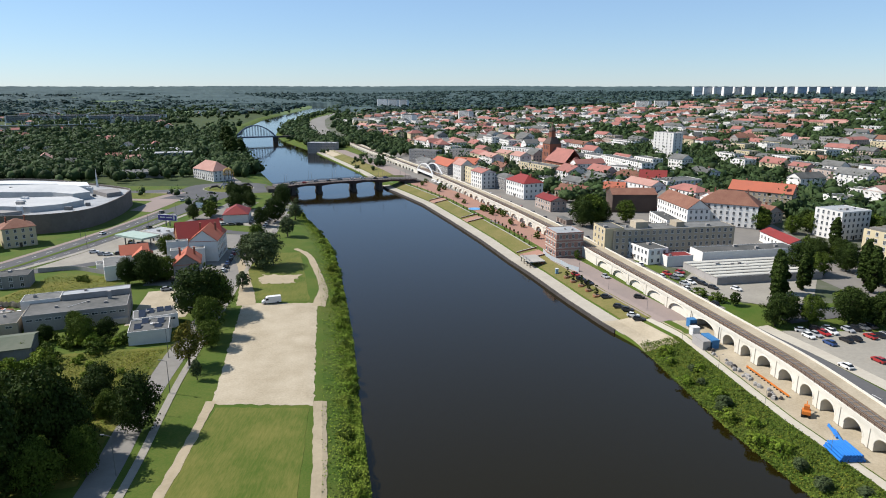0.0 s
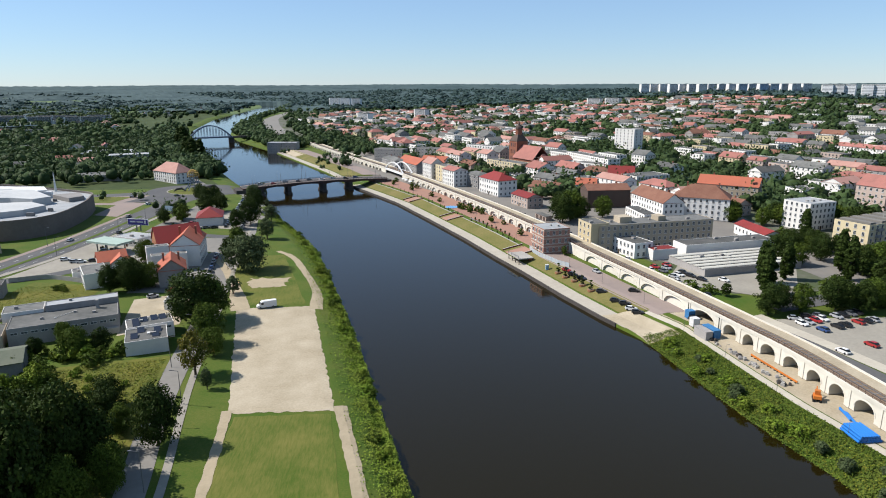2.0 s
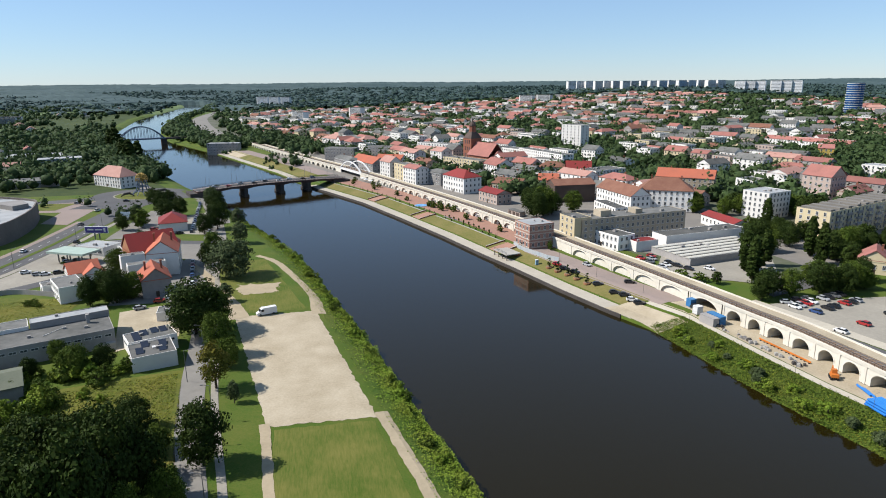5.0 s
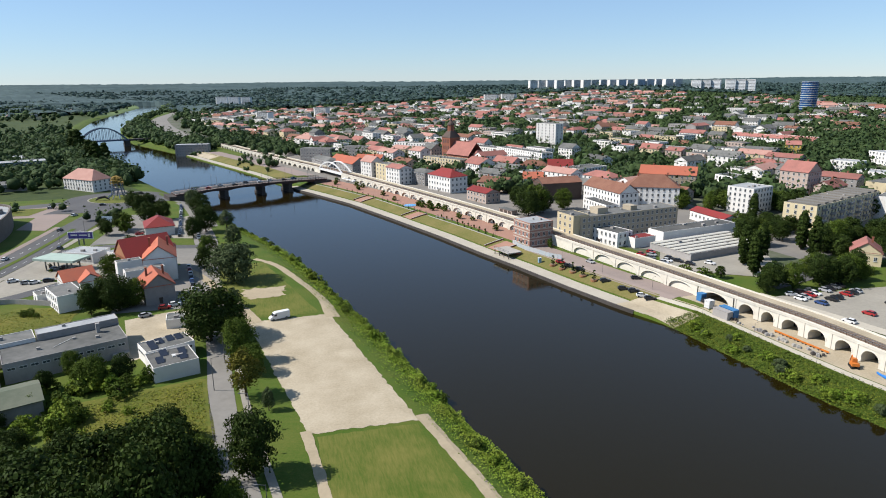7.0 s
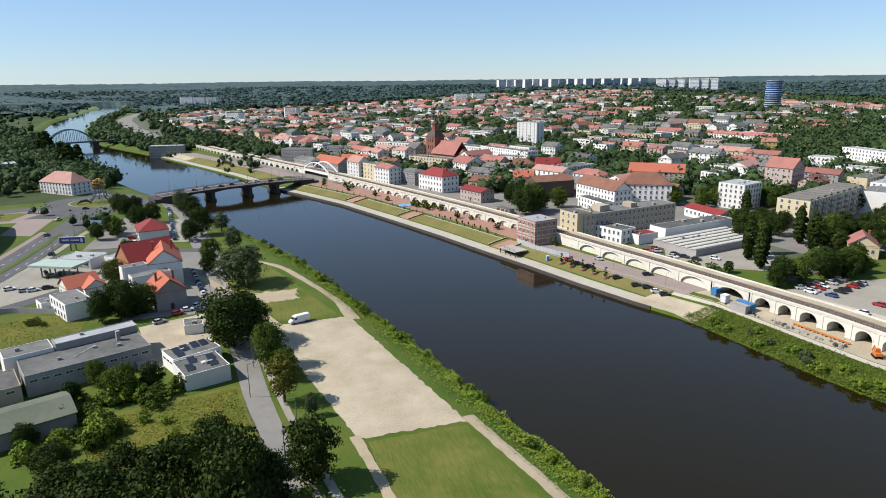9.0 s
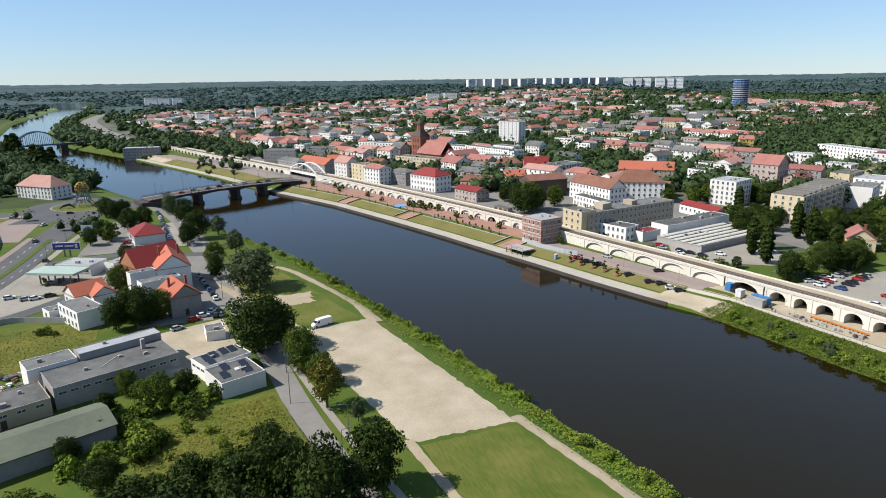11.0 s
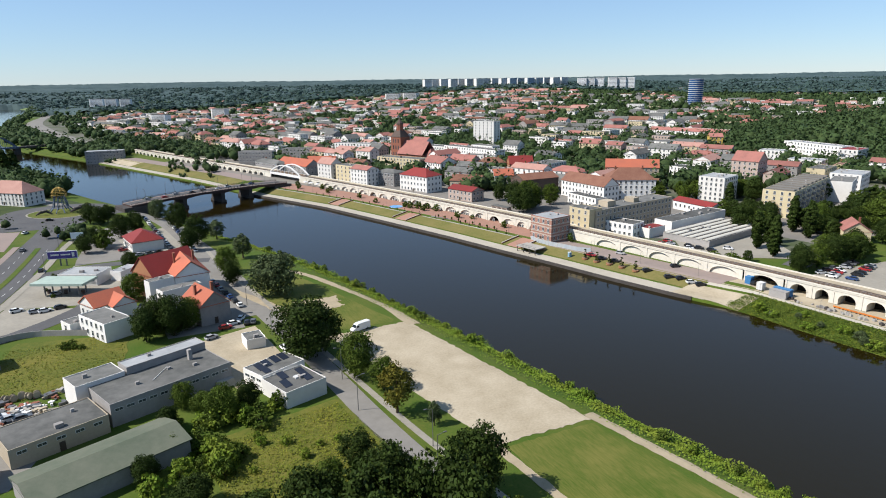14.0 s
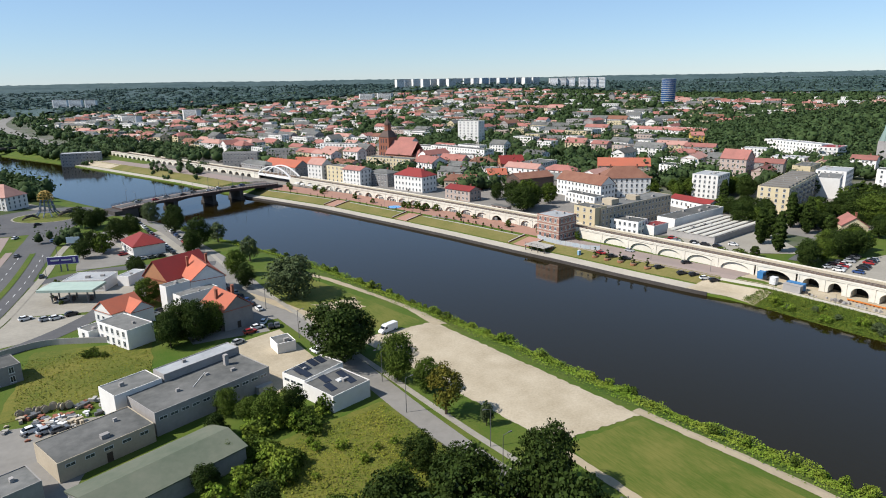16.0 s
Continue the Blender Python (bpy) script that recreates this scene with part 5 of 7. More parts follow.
for k in range(17):
    a = radians(68.9 - k * 0.74)
    d = 2290 + rr.uniform(-40, 40) + (k % 3) * 25
    x, y = d * math.cos(a), d * math.sin(a)
    panel_block(x, y, 27, 22, 80 - gz(x, y), -5 + rr.uniform(-4, 4), PANELBLUE if k in (9, 10, 12, 13) else PANEL)
for k in range(6):
    a = radians(55.6 - k * 0.72 - (k > 2) * 0.4)
    x, y = 2200 * math.cos(a), 2200 * math.sin(a)
    panel_block(x, y, 30, 14, 77 - gz(x, y), -50, PANEL)
for a, d in ((88, 1500), (73, 1700), (71.5, 1680), (93, 1350)):
    x, y = d * math.cos(radians(a)), d * math.sin(radians(a))
    panel_block(x, y, 40, 13, 20, -55, PANEL)
for x, y, L in ((-206, 2260, 40), (-166, 2205, 34), (-128, 2150, 30)):
    panel_block(x, y, L, 14, 34, -25, PANEL)
FOOT.append((bx, by, 24))


# ---- trees ----
def cards(rng, P, Nrm, size, jitter=0.6):
    """Leaf cards at points P that face about along Nrm; returns vertices and quads."""
    n = len(P)
    N = Nrm + rng.normal(0, jitter, (n, 3))
    N /= np.linalg.norm(N, axis=1, keepdims=True) + 1e-9
    A = np.cross(N, rng.normal(0, 1, (n, 3)))
    A /= np.linalg.norm(A, axis=1, keepdims=True) + 1e-9
    B = np.cross(N, A)
    s = (np.asarray(size) * rng.uniform(0.6, 1.35, n))[:, None] / 2
    k = rng.uniform(0.55, 1.0, (n, 1))
    V = np.stack([P + A * s, P + B * s * k, P - A * s, P - B * s * k], 1).reshape(-1, 3)
    F = np.arange(4 * n).reshape(n, 4)
    return V, F


def np_mesh(name, V, F, mats, idx=None):
    me = bpy.data.meshes.new(name)
    n, k = F.shape
    me.vertices.add(len(V))
    me.vertices.foreach_set("co", np.asarray(V, dtype=np.float32).ravel())
    me.loops.add(n * k)
    me.loops.foreach_set("vertex_index", F.astype(np.int32).ravel())
    me.polygons.add(n)
    me.polygons.foreach_set("loop_start", np.arange(0, n * k, k, dtype=np.int32))
    me.polygons.foreach_set("loop_total", np.full(n, k, dtype=np.int32))
    for m in (mats if isinstance(mats, (list, tuple)) else [mats]):
        me.materials.append(m)
    if idx is not None:
        me.polygons.foreach_set("material_index", np.asarray(idx, dtype=np.int32))
    me.update(calc_edges=True)
    return me


def crown_data(name, seed, R, H, z0, clumps, leaves, leaf, material, lean=0.0, taper=0.0):
    """A crown of uneven leaf clumps round a tree's limbs: radius R, from z0 up by H."""
    rng = np.random.default_rng(seed)
    Ps, Ns = [], []
    for k in range(clumps):
        u = rng.normal(0, 1, 3)
        u /= np.linalg.norm(u)
        q = rng.uniform(0.45, 1.0) ** 0.6
        zz = (u[2] * q + 1) / 2
        wide = (1 - taper * zz) * (1 + 0.25 * math.sin(3 * math.atan2(u[1], u[0]) + seed))
        c = np.array([u[0] * q * R * wide, u[1] * q * R * wide, z0 + H * zz])
        cr = R * rng.uniform(0.24, 0.42)
        v = rng.normal(0, 1, (leaves, 3))
        v /= np.linalg.norm(v, axis=1, keepdims=True)
        v[:, 2] = np.abs(v[:, 2]) * 1.0 - 0.35
        Ps.append(c + v * cr * rng.uniform(0.6, 1.05, (leaves, 1)))
        Ns.append(v + u * 0.5)
    V, F = cards(rng, np.concatenate(Ps), np.concatenate(Ns), leaf)
    return np_mesh(name, V, F, material)


def trunk_data(name, seed, h, r, top, spread):
    rng = random.Random(seed)
    g = Geo()
    g.tube([(0, 0, -0.5), (0, 0, h * 0.4), (0.1, 0.05, h * 0.75), (0.15, 0.1, top)], [r * 1.3, r, r * 0.7, r * 0.15], 7)
    for k in range(5):
        a = k * 1.26 + rng.uniform(0, 0.6)
        z = h * rng.uniform(0.45, 0.9)
        e = (spread * math.cos(a), spread * math.sin(a), z + spread * rng.uniform(0.5, 1.1))
        g.tube([(0, 0, z), (e[0] * 0.5, e[1] * 0.5, z + (e[2] - z) * 0.6), e], [r * 0.5, r * 0.3, r * 0.1], 5)
    me = bpy.data.meshes.new(name)
    me.from_pydata(g.v, [], g.f)
    me.materials.append(BARK)
    return me


KINDS = {}


def tree_kind(key, seed, H, R, bole, clumps, leaves, leaf, material, label, taper=0.15, r=0.3):
    KINDS[key] = (trunk_data("trunk", seed, H * 0.5, r, H * 0.8, R * 0.6), crown_data("crown", seed, R, H - bole, bole, clumps, leaves, leaf, material, taper=taper), H, label)


for k in range(3):
    tree_kind(("near", k), 10 + k, 15, 6.1, 1.0, 150, 56, 0.58, LEAF if k != 1 else LEAFDARK, "broad-crowned green deciduous tree in full leaf")
    tree_kind(("mid", k), 20 + k, 12, 4.9, 0.9, 48, 32, 1.0, LEAF if k else LEAFDARK, "green deciduous tree in full leaf")
tree_kind(("dark", 0), 31, 15, 6.0, 1.2, 150, 56, 0.58, LEAFDARK, "dense dark green deciduous tree")
tree_kind(("gold", 0), 33, 12, 4.3, 1.8, 75, 50, 0.5, LEAFGOLD, "deciduous tree with yellowing leaves")
tree_kind(("willow", 0), 35, 14, 7.4, 0.4, 115, 66, 0.72, LEAFGREY, "broad grey-green willow tree")
tree_kind(("smallwillow", 0), 36, 10, 3.8, 0.6, 66, 46, 0.62, LEAFGREY, "pale grey-green willow on the bank")
tree_kind(("poplar", 0), 37, 17, 2.9, 0.2, 150, 50, 0.75, LEAFDARK, "tall columnar dark green poplar", 0.45)
tree_kind(("shrub", 0), 38, 4.5, 3.0, -0.4, 30, 30, 0.6, LEAF, "dense green shrub in full leaf", 0.1, 0.12)
tree_kind(("shrub", 1), 39, 4.5, 3.0, -0.4, 30, 30, 0.6, REED, "yellow-green tangled shrub of weeds", 0.1, 0.12)
tree_kind(("cone", 0), 40, 2.6, 0.55, 0.0, 18, 16, 0.25, LEAFDARK, "small clipped columnar conifer", 0.6, 0.06)
rtree = random.Random(3)


def tree(key, x, y, h=None, wide=1.0, z=None, group=""):
    tk, ck, H, label = KINDS[key]
    s = (h or H) / H
    t = thing("tree" if key[0] not in ("shrub",) else "shrub", pose(x, y, gz(x, y) if z is None else z, 0, 0, rtree.uniform(0, 360)) @ Matrix.Diagonal((s * wide, s * wide, s, 1)), label, "tree" if key[0] != "shrub" else "shrub", group)
    share("trunk", tk, t, Matrix())
    share("crown", ck, t, Matrix())
    return t


for key, x, y, h, w in (
        (("dark", 0), -69, 131, 14.5, 0.85), (("near", 1), -83, 207, 18, 1.15), (("near", 0), -79, 211, 15, 1.0), (("near", 2), -74, 189, 13, 0.85), (("near", 0), -70, 180, 9, 0.9),
        (("gold", 0), -71.5, 167, 12.5, 0.95), (("smallwillow", 0), -66, 158, 6, 0.6), (("smallwillow", 0), -78, 238, 7, 1.0), (("willow", 0), -79, 270, 16, 1.0),
        (("near", 2), -92, 308, 11, 0.95), (("smallwillow", 0), -82, 329, 11, 0.9), (("near", 1), -98, 366, 15, 0.9), (("smallwillow", 0), -88, 374, 10, 1.0),
        (("willow", 0), -113, 447, 12, 0.75), (("smallwillow", 0), -105, 452, 6, 0.8),
        (("near", 1), -116, 243, 13, 0.95), (("dark", 0), -124, 241, 11, 0.9), (("near", 0), -111, 247, 10, 1.0), (("near", 1), -120, 248, 12, 0.9), (("near", 0), -127, 286, 10, 1.0),
        (("mid", 1), -139, 376, 10, 1.0), (("near", 1), -132, 402, 12, 1.0), (("dark", 0), -125, 408, 12, 0.95),
        (("near", 1), -82, 117, 21, 0.72), (("dark", 0), -88, 129, 16, 0.9), (("near", 1), -93, 123, 18, 0.85), (("dark", 0), -101, 132, 14, 0.95), (("dark", 0), -84, 105, 23, 0.7),
        (("near", 1), -95, 110, 20, 0.85), (("dark", 0), -102, 118, 18, 1.1), (("dark", 0), -110, 128, 14, 1.1), (("near", 1), -112, 112, 18, 1.1), (("dark", 0), -122, 122, 14, 1.2), (("near", 0), -128, 136, 11, 1.1),
        (("near", 0), -90, 96, 13, 1.0), (("near", 2), -82, 94, 10, 0.8), (("near", 1), -104, 100, 18, 1.2), (("near", 0), -120, 102, 15, 1.2), (("near", 2), -108, 140, 7, 1.0), (("near", 0), -95, 142, 8, 1.0), (("near", 1), -118, 150, 7, 1.2),
        (("near", 0), -79, 137, 7, 0.9), (("near", 2), -117, 191, 7, 0.9), (("near", 0), -109, 181, 9, 0.95), (("near", 1), -103, 184, 7.5, 0.9), (("near", 2), -113, 186, 6, 1.0), (("near", 0), -120, 171, 5, 1.0),
        (("near", 1), -84, 141, 9, 1.0), (("near", 1), -87, 149, 8.5, 0.95), (("dark", 0), -79, 120, 16, 0.8), (("near", 0), -72, 114, 11, 0.7),
        (("near", 2), -77, 107, 12, 0.8), (("near", 1), -126, 163, 6, 1.0), (("dark", 0), -121, 182, 6, 0.9),
        (("dark", 0), -148, 446, 12, 1.0), (("near", 1), -143, 440, 11, 1.0), (("dark", 0), -139, 448, 10, 1.0), (("near", 1), -104, 408, 15, 0.85), (("dark", 0), -103, 354, 11, 0.9), (("willow", 0), -117, 494, 12, 0.7),
        (("dark", 0), -147, 370, 9, 1.0), (("near", 1), -143, 384, 10, 1.0), (("near", 1), -128, 330, 8, 1.0), (("poplar", 0), -269, 810, 30, 1.3), (("poplar", 0), -276, 816, 28, 1.3), (("poplar", 0), -222, 682, 26, 1.4), (("poplar", 0), -229, 690, 27, 1.4), (("poplar", 0), -216, 690, 24, 1.4),
        (("near", 1), -92, 290, 10, 0.8), (("poplar", 0), 118, 214, 18, 1.0), (("poplar", 0), 124, 227, 17, 1.0), (("poplar", 0), 136, 231, 16, 1.0), (("poplar", 0), 160, 228, 18, 0.95), (("poplar", 0), 165, 240, 18, 1.0), (("poplar", 0), 187, 297, 15, 1.1),
        (("dark", 0), 107, 194, 11, 0.9), (("near", 1), 113, 198, 10, 0.9), (("near", 0), 119, 195, 10, 0.9), (("near", 1), 132, 196, 12, 1.0), (("dark", 0), 139, 193, 11, 1.0), (("near", 0), 147, 199, 10, 1.0),
        (("mid", 0), 103, 214, 5, 1.0), (("shrub", 0), 98, 218, 3.5, 1.2), (("shrub", 0), 94, 224, 3.5, 1.4), (("near", 1), 148, 255, 13, 1.0), (("near", 0), 153, 250, 10, 1.0),
        (("near", 1), 77, 345, 16, 1.0), (("near", 0), 83, 350, 17, 1.05), (("dark", 0), 82, 363, 15, 1.0), (("near", 1), 89, 352, 13, 0.9), (("near", 0), 104, 357, 13, 0.9), (("dark", 0), 84, 384, 11, 0.9),
        (("mid", 1), 60, 277, 4.5, 0.7), (("mid", 1), 52, 297, 4.5, 0.7), (("near", 1), 217, 305, 12, 1.1), (("near", 0), 221, 318, 11, 1.1), (("mid", 0), 194, 334, 12, 1.0), (("mid", 1), 166, 283, 9, 1.0),
        (("near", 0), 204, 222, 16, 1.1), (("dark", 0), 212, 214, 15, 1.1), (("near", 1), 222, 226, 14, 1.2), (("dark", 0), 178, 205, 11, 1.0), (("near", 0), 188, 200, 12, 1.0)):
    tree(key, x, y, h, w)
rr = random.Random(8)
extra = []
for zx, zy, rx, ry, n, keys, h0, h1 in (
        (-112, 178, 14, 8, 10, [("shrub", 0), ("shrub", 1)], 2.5, 4.5), (-100, 160, 14, 12, 9, [("shrub", 1)], 1.2, 2.4), (-118, 164, 10, 9, 16, [("shrub", 0), ("shrub", 1)], 2.5, 4.5), (-108, 182, 12, 5, 12, [("shrub", 0), ("shrub", 1)], 2.5, 4.5), (-96, 134, 12, 7, 8, [("shrub", 0), ("shrub", 1)], 2, 4),
        (-118, 250, 7, 5, 5, [("shrub", 0)], 2.5, 4), (-140, 246, 6, 3, 4, [("shrub", 0)], 1.5, 2.4), (-186, 610, 20, 55, 26, [("mid", 0), ("mid", 1), ("willow", 0)], 9, 15), (-180, 560, 14, 14, 5, [("willow", 0)], 8, 12),
        (-225, 700, 22, 50, 22, [("mid", 0), ("mid", 2), ("willow", 0)], 9, 14), (-262, 600, 40, 26, 22, [("mid", 0), ("mid", 1)], 8, 13), (-150, 405, 9, 9, 4, [("mid", 0)], 6, 9), (-215, 452, 30, 12, 6, [("mid", 1)], 4, 7),
        (-300, 560, 60, 60, 46, [("mid", 0), ("mid", 1), ("mid", 2)], 10, 15), (-245, 545, 30, 20, 8, [("mid", 0)], 8, 12), (-155, 330, 3, 30, 6, [("shrub", 0)], 1, 1.5), (-160, 420, 10, 10, 4, [("mid", 1)], 5, 7),
        (275, 345, 40, 35, 26, [("mid", 0), ("mid", 1), ("mid", 2), ("poplar", 0)], 8, 14), (330, 330, 30, 30, 16, [("mid", 0), ("mid", 1)], 9, 14), (250, 245, 34, 24, 14, [("mid", 0), ("mid", 1), ("poplar", 0)], 8, 13),
        (345, 440, 60, 30, 26, [("mid", 0), ("mid", 1)], 9, 14), (330, 545, 40, 40, 16, [("mid", 0), ("mid", 2)], 9, 13), (240, 600, 40, 30, 14, [("mid", 0), ("mid", 1)], 9, 13), (50, 690, 60, 30, 20, [("mid", 0), ("mid", 2)], 9, 13),
        (180, 420, 20, 20, 6, [("mid", 1)], 7, 10), (90, 300, 16, 3, 4, [("mid", 1)], 4, 6), (-88, 660, 9, 60, 26, [("mid", 0), ("mid", 1)], 3, 5), (-148, 830, 10, 70, 26, [("mid", 0)], 3, 6), (-60, 760, 22, 60, 30, [("mid", 0), ("mid", 1)], 8, 12),
        (186, 232, 26, 18, 20, [("mid", 0), ("near", 1), ("dark", 0), ("near", 0)], 7, 13), (240, 312, 26, 22, 18, [("mid", 0), ("near", 1), ("mid", 1)], 8, 14), (172, 268, 14, 14, 9, [("near", 1), ("near", 0)], 6, 11), (185, 340, 22, 14, 9, [("mid", 0), ("near", 0)], 8, 12),
        (225, 250, 40, 12, 14, [("near", 1), ("mid", 0), ("poplar", 0)], 7, 13), (150, 202, 22, 6, 8, [("near", 0), ("dark", 0)], 6, 10), (-60, 660, 14, 70, 14, [("mid", 0)], 6, 9), (300, 210, 40, 30, 20, [("mid", 0), ("mid", 1), ("near", 1)], 9, 14), (250, 290, 20, 15, 7, [("mid", 0), ("poplar", 0)], 9, 14)):
    for k in range(n):
        for _ in range(8):
            a, q = rr.uniform(0, 6.283), math.sqrt(rr.random())
            x, y = zx + rx * q * math.cos(a), zy + ry * q * math.sin(a)
            if all((x - fx) ** 2 + (y - fy) ** 2 > (fr * 0.75 + 1.5) ** 2 for fx, fy, fr in FOOT) and not (xw(y) - 3 < x < xe(y) + 3):
                hh = rr.uniform(h0, h1)
                if math.hypot(x, y) > 400:
                    extra.append((x, y, gz(x, y) - 0.4, hh, hh * rr.uniform(0.34, 0.48)))
                else:
                    tree(rr.choice(keys), x, y, hh, rr.uniform(0.85, 1.2))
                break
# clipped conifers in the promenade's beds and the stone planters
for y in np.arange(300, 510, 6.5):
    if int(y) % 5:
        tree(("cone", 0), xe(y) + 16.2, y, 2.4, 1.0, group="clipped conifers on the promenade")
for y in (318, 352, 380, 396, 440, 470, 500):
    tree(("mid", 1), xe(y) + 25, y, 3.8, 1.1)


# ---- the wide town and woods behind ----
rng = np.random.default_rng(4)
rt = random.Random(21)
th = radians(-70)
ux, uy = (math.cos(th), math.sin(th)), (-math.sin(th), math.cos(th))
cells = []
YARD = [(915, -148), (1060, -190), (1300, -250), (1600, -300), (2000, -310)]
for i in range(-75, 40):
    for j in range(-12, 75):
        a, b = i * 27 + (j % 2) * 9, j * 25
        x, y = 100 + ux[0] * a + uy[0] * b + rt.uniform(-4, 4), 450 + ux[1] * a + uy[1] * b + rt.uniform(-4, 4)
        if j % 4 == 3:
            continue
        d = x - xe(y) if -300 < y < 4900 else -1
        az = math.degrees(math.atan2(y - 20, x + 70))
        if d < 68 or y < 170 or not 20 < az < 99 or y > 1750 or d > 1250:
            continue
        if y < 345 and x < 260 or y < 395 and x < 114:
            continue
        if ((x - 640) / 330) ** 2 + ((y - 430) / 210) ** 2 < 0.8:
            continue
        if y > 540 and d < 80 + (y - 540) * 0.1 or 915 < y < 2000 and abs(x - lerp(YARD, y)) < 34:
            continue
        p = 1.1 if d < 420 else 0.72 if d < 700 else 0.5
        p *= 0.5 + 1.5 * (noise.noise(Vector((x / 150, y / 150, 5))) + 0.3)
        if rt.random() > p:
            continue
        L, W = (rt.uniform(15, 28), rt.uniform(11, 14)) if math.hypot(x + 70, y - 20) < 760 else (rt.uniform(14, 34), rt.uniform(11, 14))
        if any((x - fx) ** 2 + (y - fy) ** 2 < (fr * 0.78 + L * 0.32) ** 2 for fx, fy, fr in FOOT):
            continue
        cells.append((math.hypot(x + 70, y - 20), x, y, L, W))
cells.sort()
WM = [WALLWHITE, WALLWHITE, WALLWHITE, WALLCREAM, WALLGREY, WALLWHITE, WALLPINK]
RM = [ROOFRED, ROOFRED, SALMON, ROOFGREY, ROOFGREY, ROOFGREY, ROOFBROWN, ROOFGREY, ROOFGREY, ROOFGREY, ROOFRED]
RLAB = {ROOFRED.name: "red tiled", SALMON.name: "salmon tiled", ROOFORANGE.name: "orange tiled", ROOFGREY.name: "grey felt", ROOFBROWN.name: "brown tiled", ROOFDARK.name: "dark red"}
WLAB = {WALLWHITE.name: "white", WALLCREAM.name: "cream", WALLGREY.name: "grey", WALLTAN.name: "tan brick", WALLPINK.name: "pinkish"}
far = []
for k, (dist, x, y, L, W) in enumerate(cells):
    wm, rm = rt.choice(WM), rt.choice(RM)
    st = rt.choice((2, 3, 4, 4)) if dist < 900 else rt.choice((2, 2, 3, 3))
    roof = rt.choice(("gx", "gx", "gx", "hip", "flat")) if rm is not ROOFGREY else rt.choice(("flat", "flat", "gx"))
    rot = -68 + rt.choice((0, 0, 0, 90)) + rt.uniform(-6, 6) + (14 if dist > 900 else 0)
    rh = rt.uniform(2.5, 4.5)
    if k < 52:
        house(x, y, None, L, W, st * 3.1, rot, roof, rh, wm, rm if roof != "flat" else ROOFGREY, f"{WLAB[wm.name]} {('two', 'three', 'four')[st - 2]}-storey town house with {RLAB[(rm if roof != 'flat' else ROOFGREY).name]} roof", st, "fr", bay=4.0)
    else:
        far.append((x, y, L, W, st * 3.1, rot, roof, rh, WM.index(wm), RM.index(rm)))
# houses among the woods of the near bank, and on the upland
for k in range(700):
    a, dd = rt.uniform(92, 126), rt.uniform(560, 2200)
    if k > 300:
        a, dd = rt.uniform(30, 93), rt.uniform(1250, 2500)
    x, y = dd * math.cos(radians(a)), dd * math.sin(radians(a))
    dl, dr = xw(y) - x, x - xe(y)
    if not (dl > 90 or dr > 120) or any((x - fx) ** 2 + (y - fy) ** 2 < (fr + 12) ** 2 for fx, fy, fr in FOOT):
        continue
    if noise.noise(Vector((x / 220, y / 220, 8))) < -0.05:
        continue
    far.append((x, y, rt.uniform(11, 30), rt.uniform(9, 13), rt.choice((4, 6, 6.5, 9)), rt.choice((20, -70)) + rt.uniform(-12, 12), rt.choice(("gx", "hip", "flat")), rt.uniform(2.5, 4), rt.choice((0, 0, 3, 4)), rt.choice((0, 1, 2, 3, 3, 4))))
# one joined mesh for the countless far houses
uw = [WALLWHITE, WALLCREAM, WALLGREY, WALLTAN, WALLPINK]
ur = [ROOFRED, SALMON, ROOFGREY, ROOFBROWN, ROOFDARK]
G_far = Geo()
for x, y, L, W, h, rot, roof, rh, wi, ri in far:
    FOOT.append((x, y, max(L, W) * 0.5 + (9 if x < xw(y) else 1)))
    m = pose(x, y, gz(x, y), 0, 0, rot)
    rm = RM[ri] if roof != "flat" else ROOFGREY
    for builder, mi in ((wall_geo, uw.index(WM[wi])), (roof_geo, 5 + ur.index(rm))):
        g = Geo()
        builder(g, L, W, h, roof, rh)
        n = len(G_far.v)
        G_far.v.extend(tuple(m @ Vector(p)) for p in g.v)
        G_far.f.extend(tuple(n + q for q in f) for f in g.f)
        G_far.i.extend([mi] * len(g.f))
    st = max(1, int(h / 3))
    for length, dep, turn in ((L, W, 0), (W, L, 90)):
        nb = int(length / 3.2)
        mt = m @ pose(0, 0, 0, 0, 0, turn)
        for s in range(st):
            for b in range(nb):
                u, z = (b + 0.5) / nb * length - length / 2, s * 3.0 + 1.0
                G_far.poly([mt @ Vector(q) for q in ((u - 0.6, -dep / 2 - 0.06, z), (u + 0.6, -dep / 2 - 0.06, z), (u + 0.6, -dep / 2 - 0.06, z + 1.5), (u - 0.6, -dep / 2 - 0.06, z + 1.5))], 10)
tagged(mesh_ob("far_houses", G_far.v, G_far.f, uw + ur + [GLASS], G_far.i), "countless far town houses with red and grey roofs", "houses", kind="stuff")


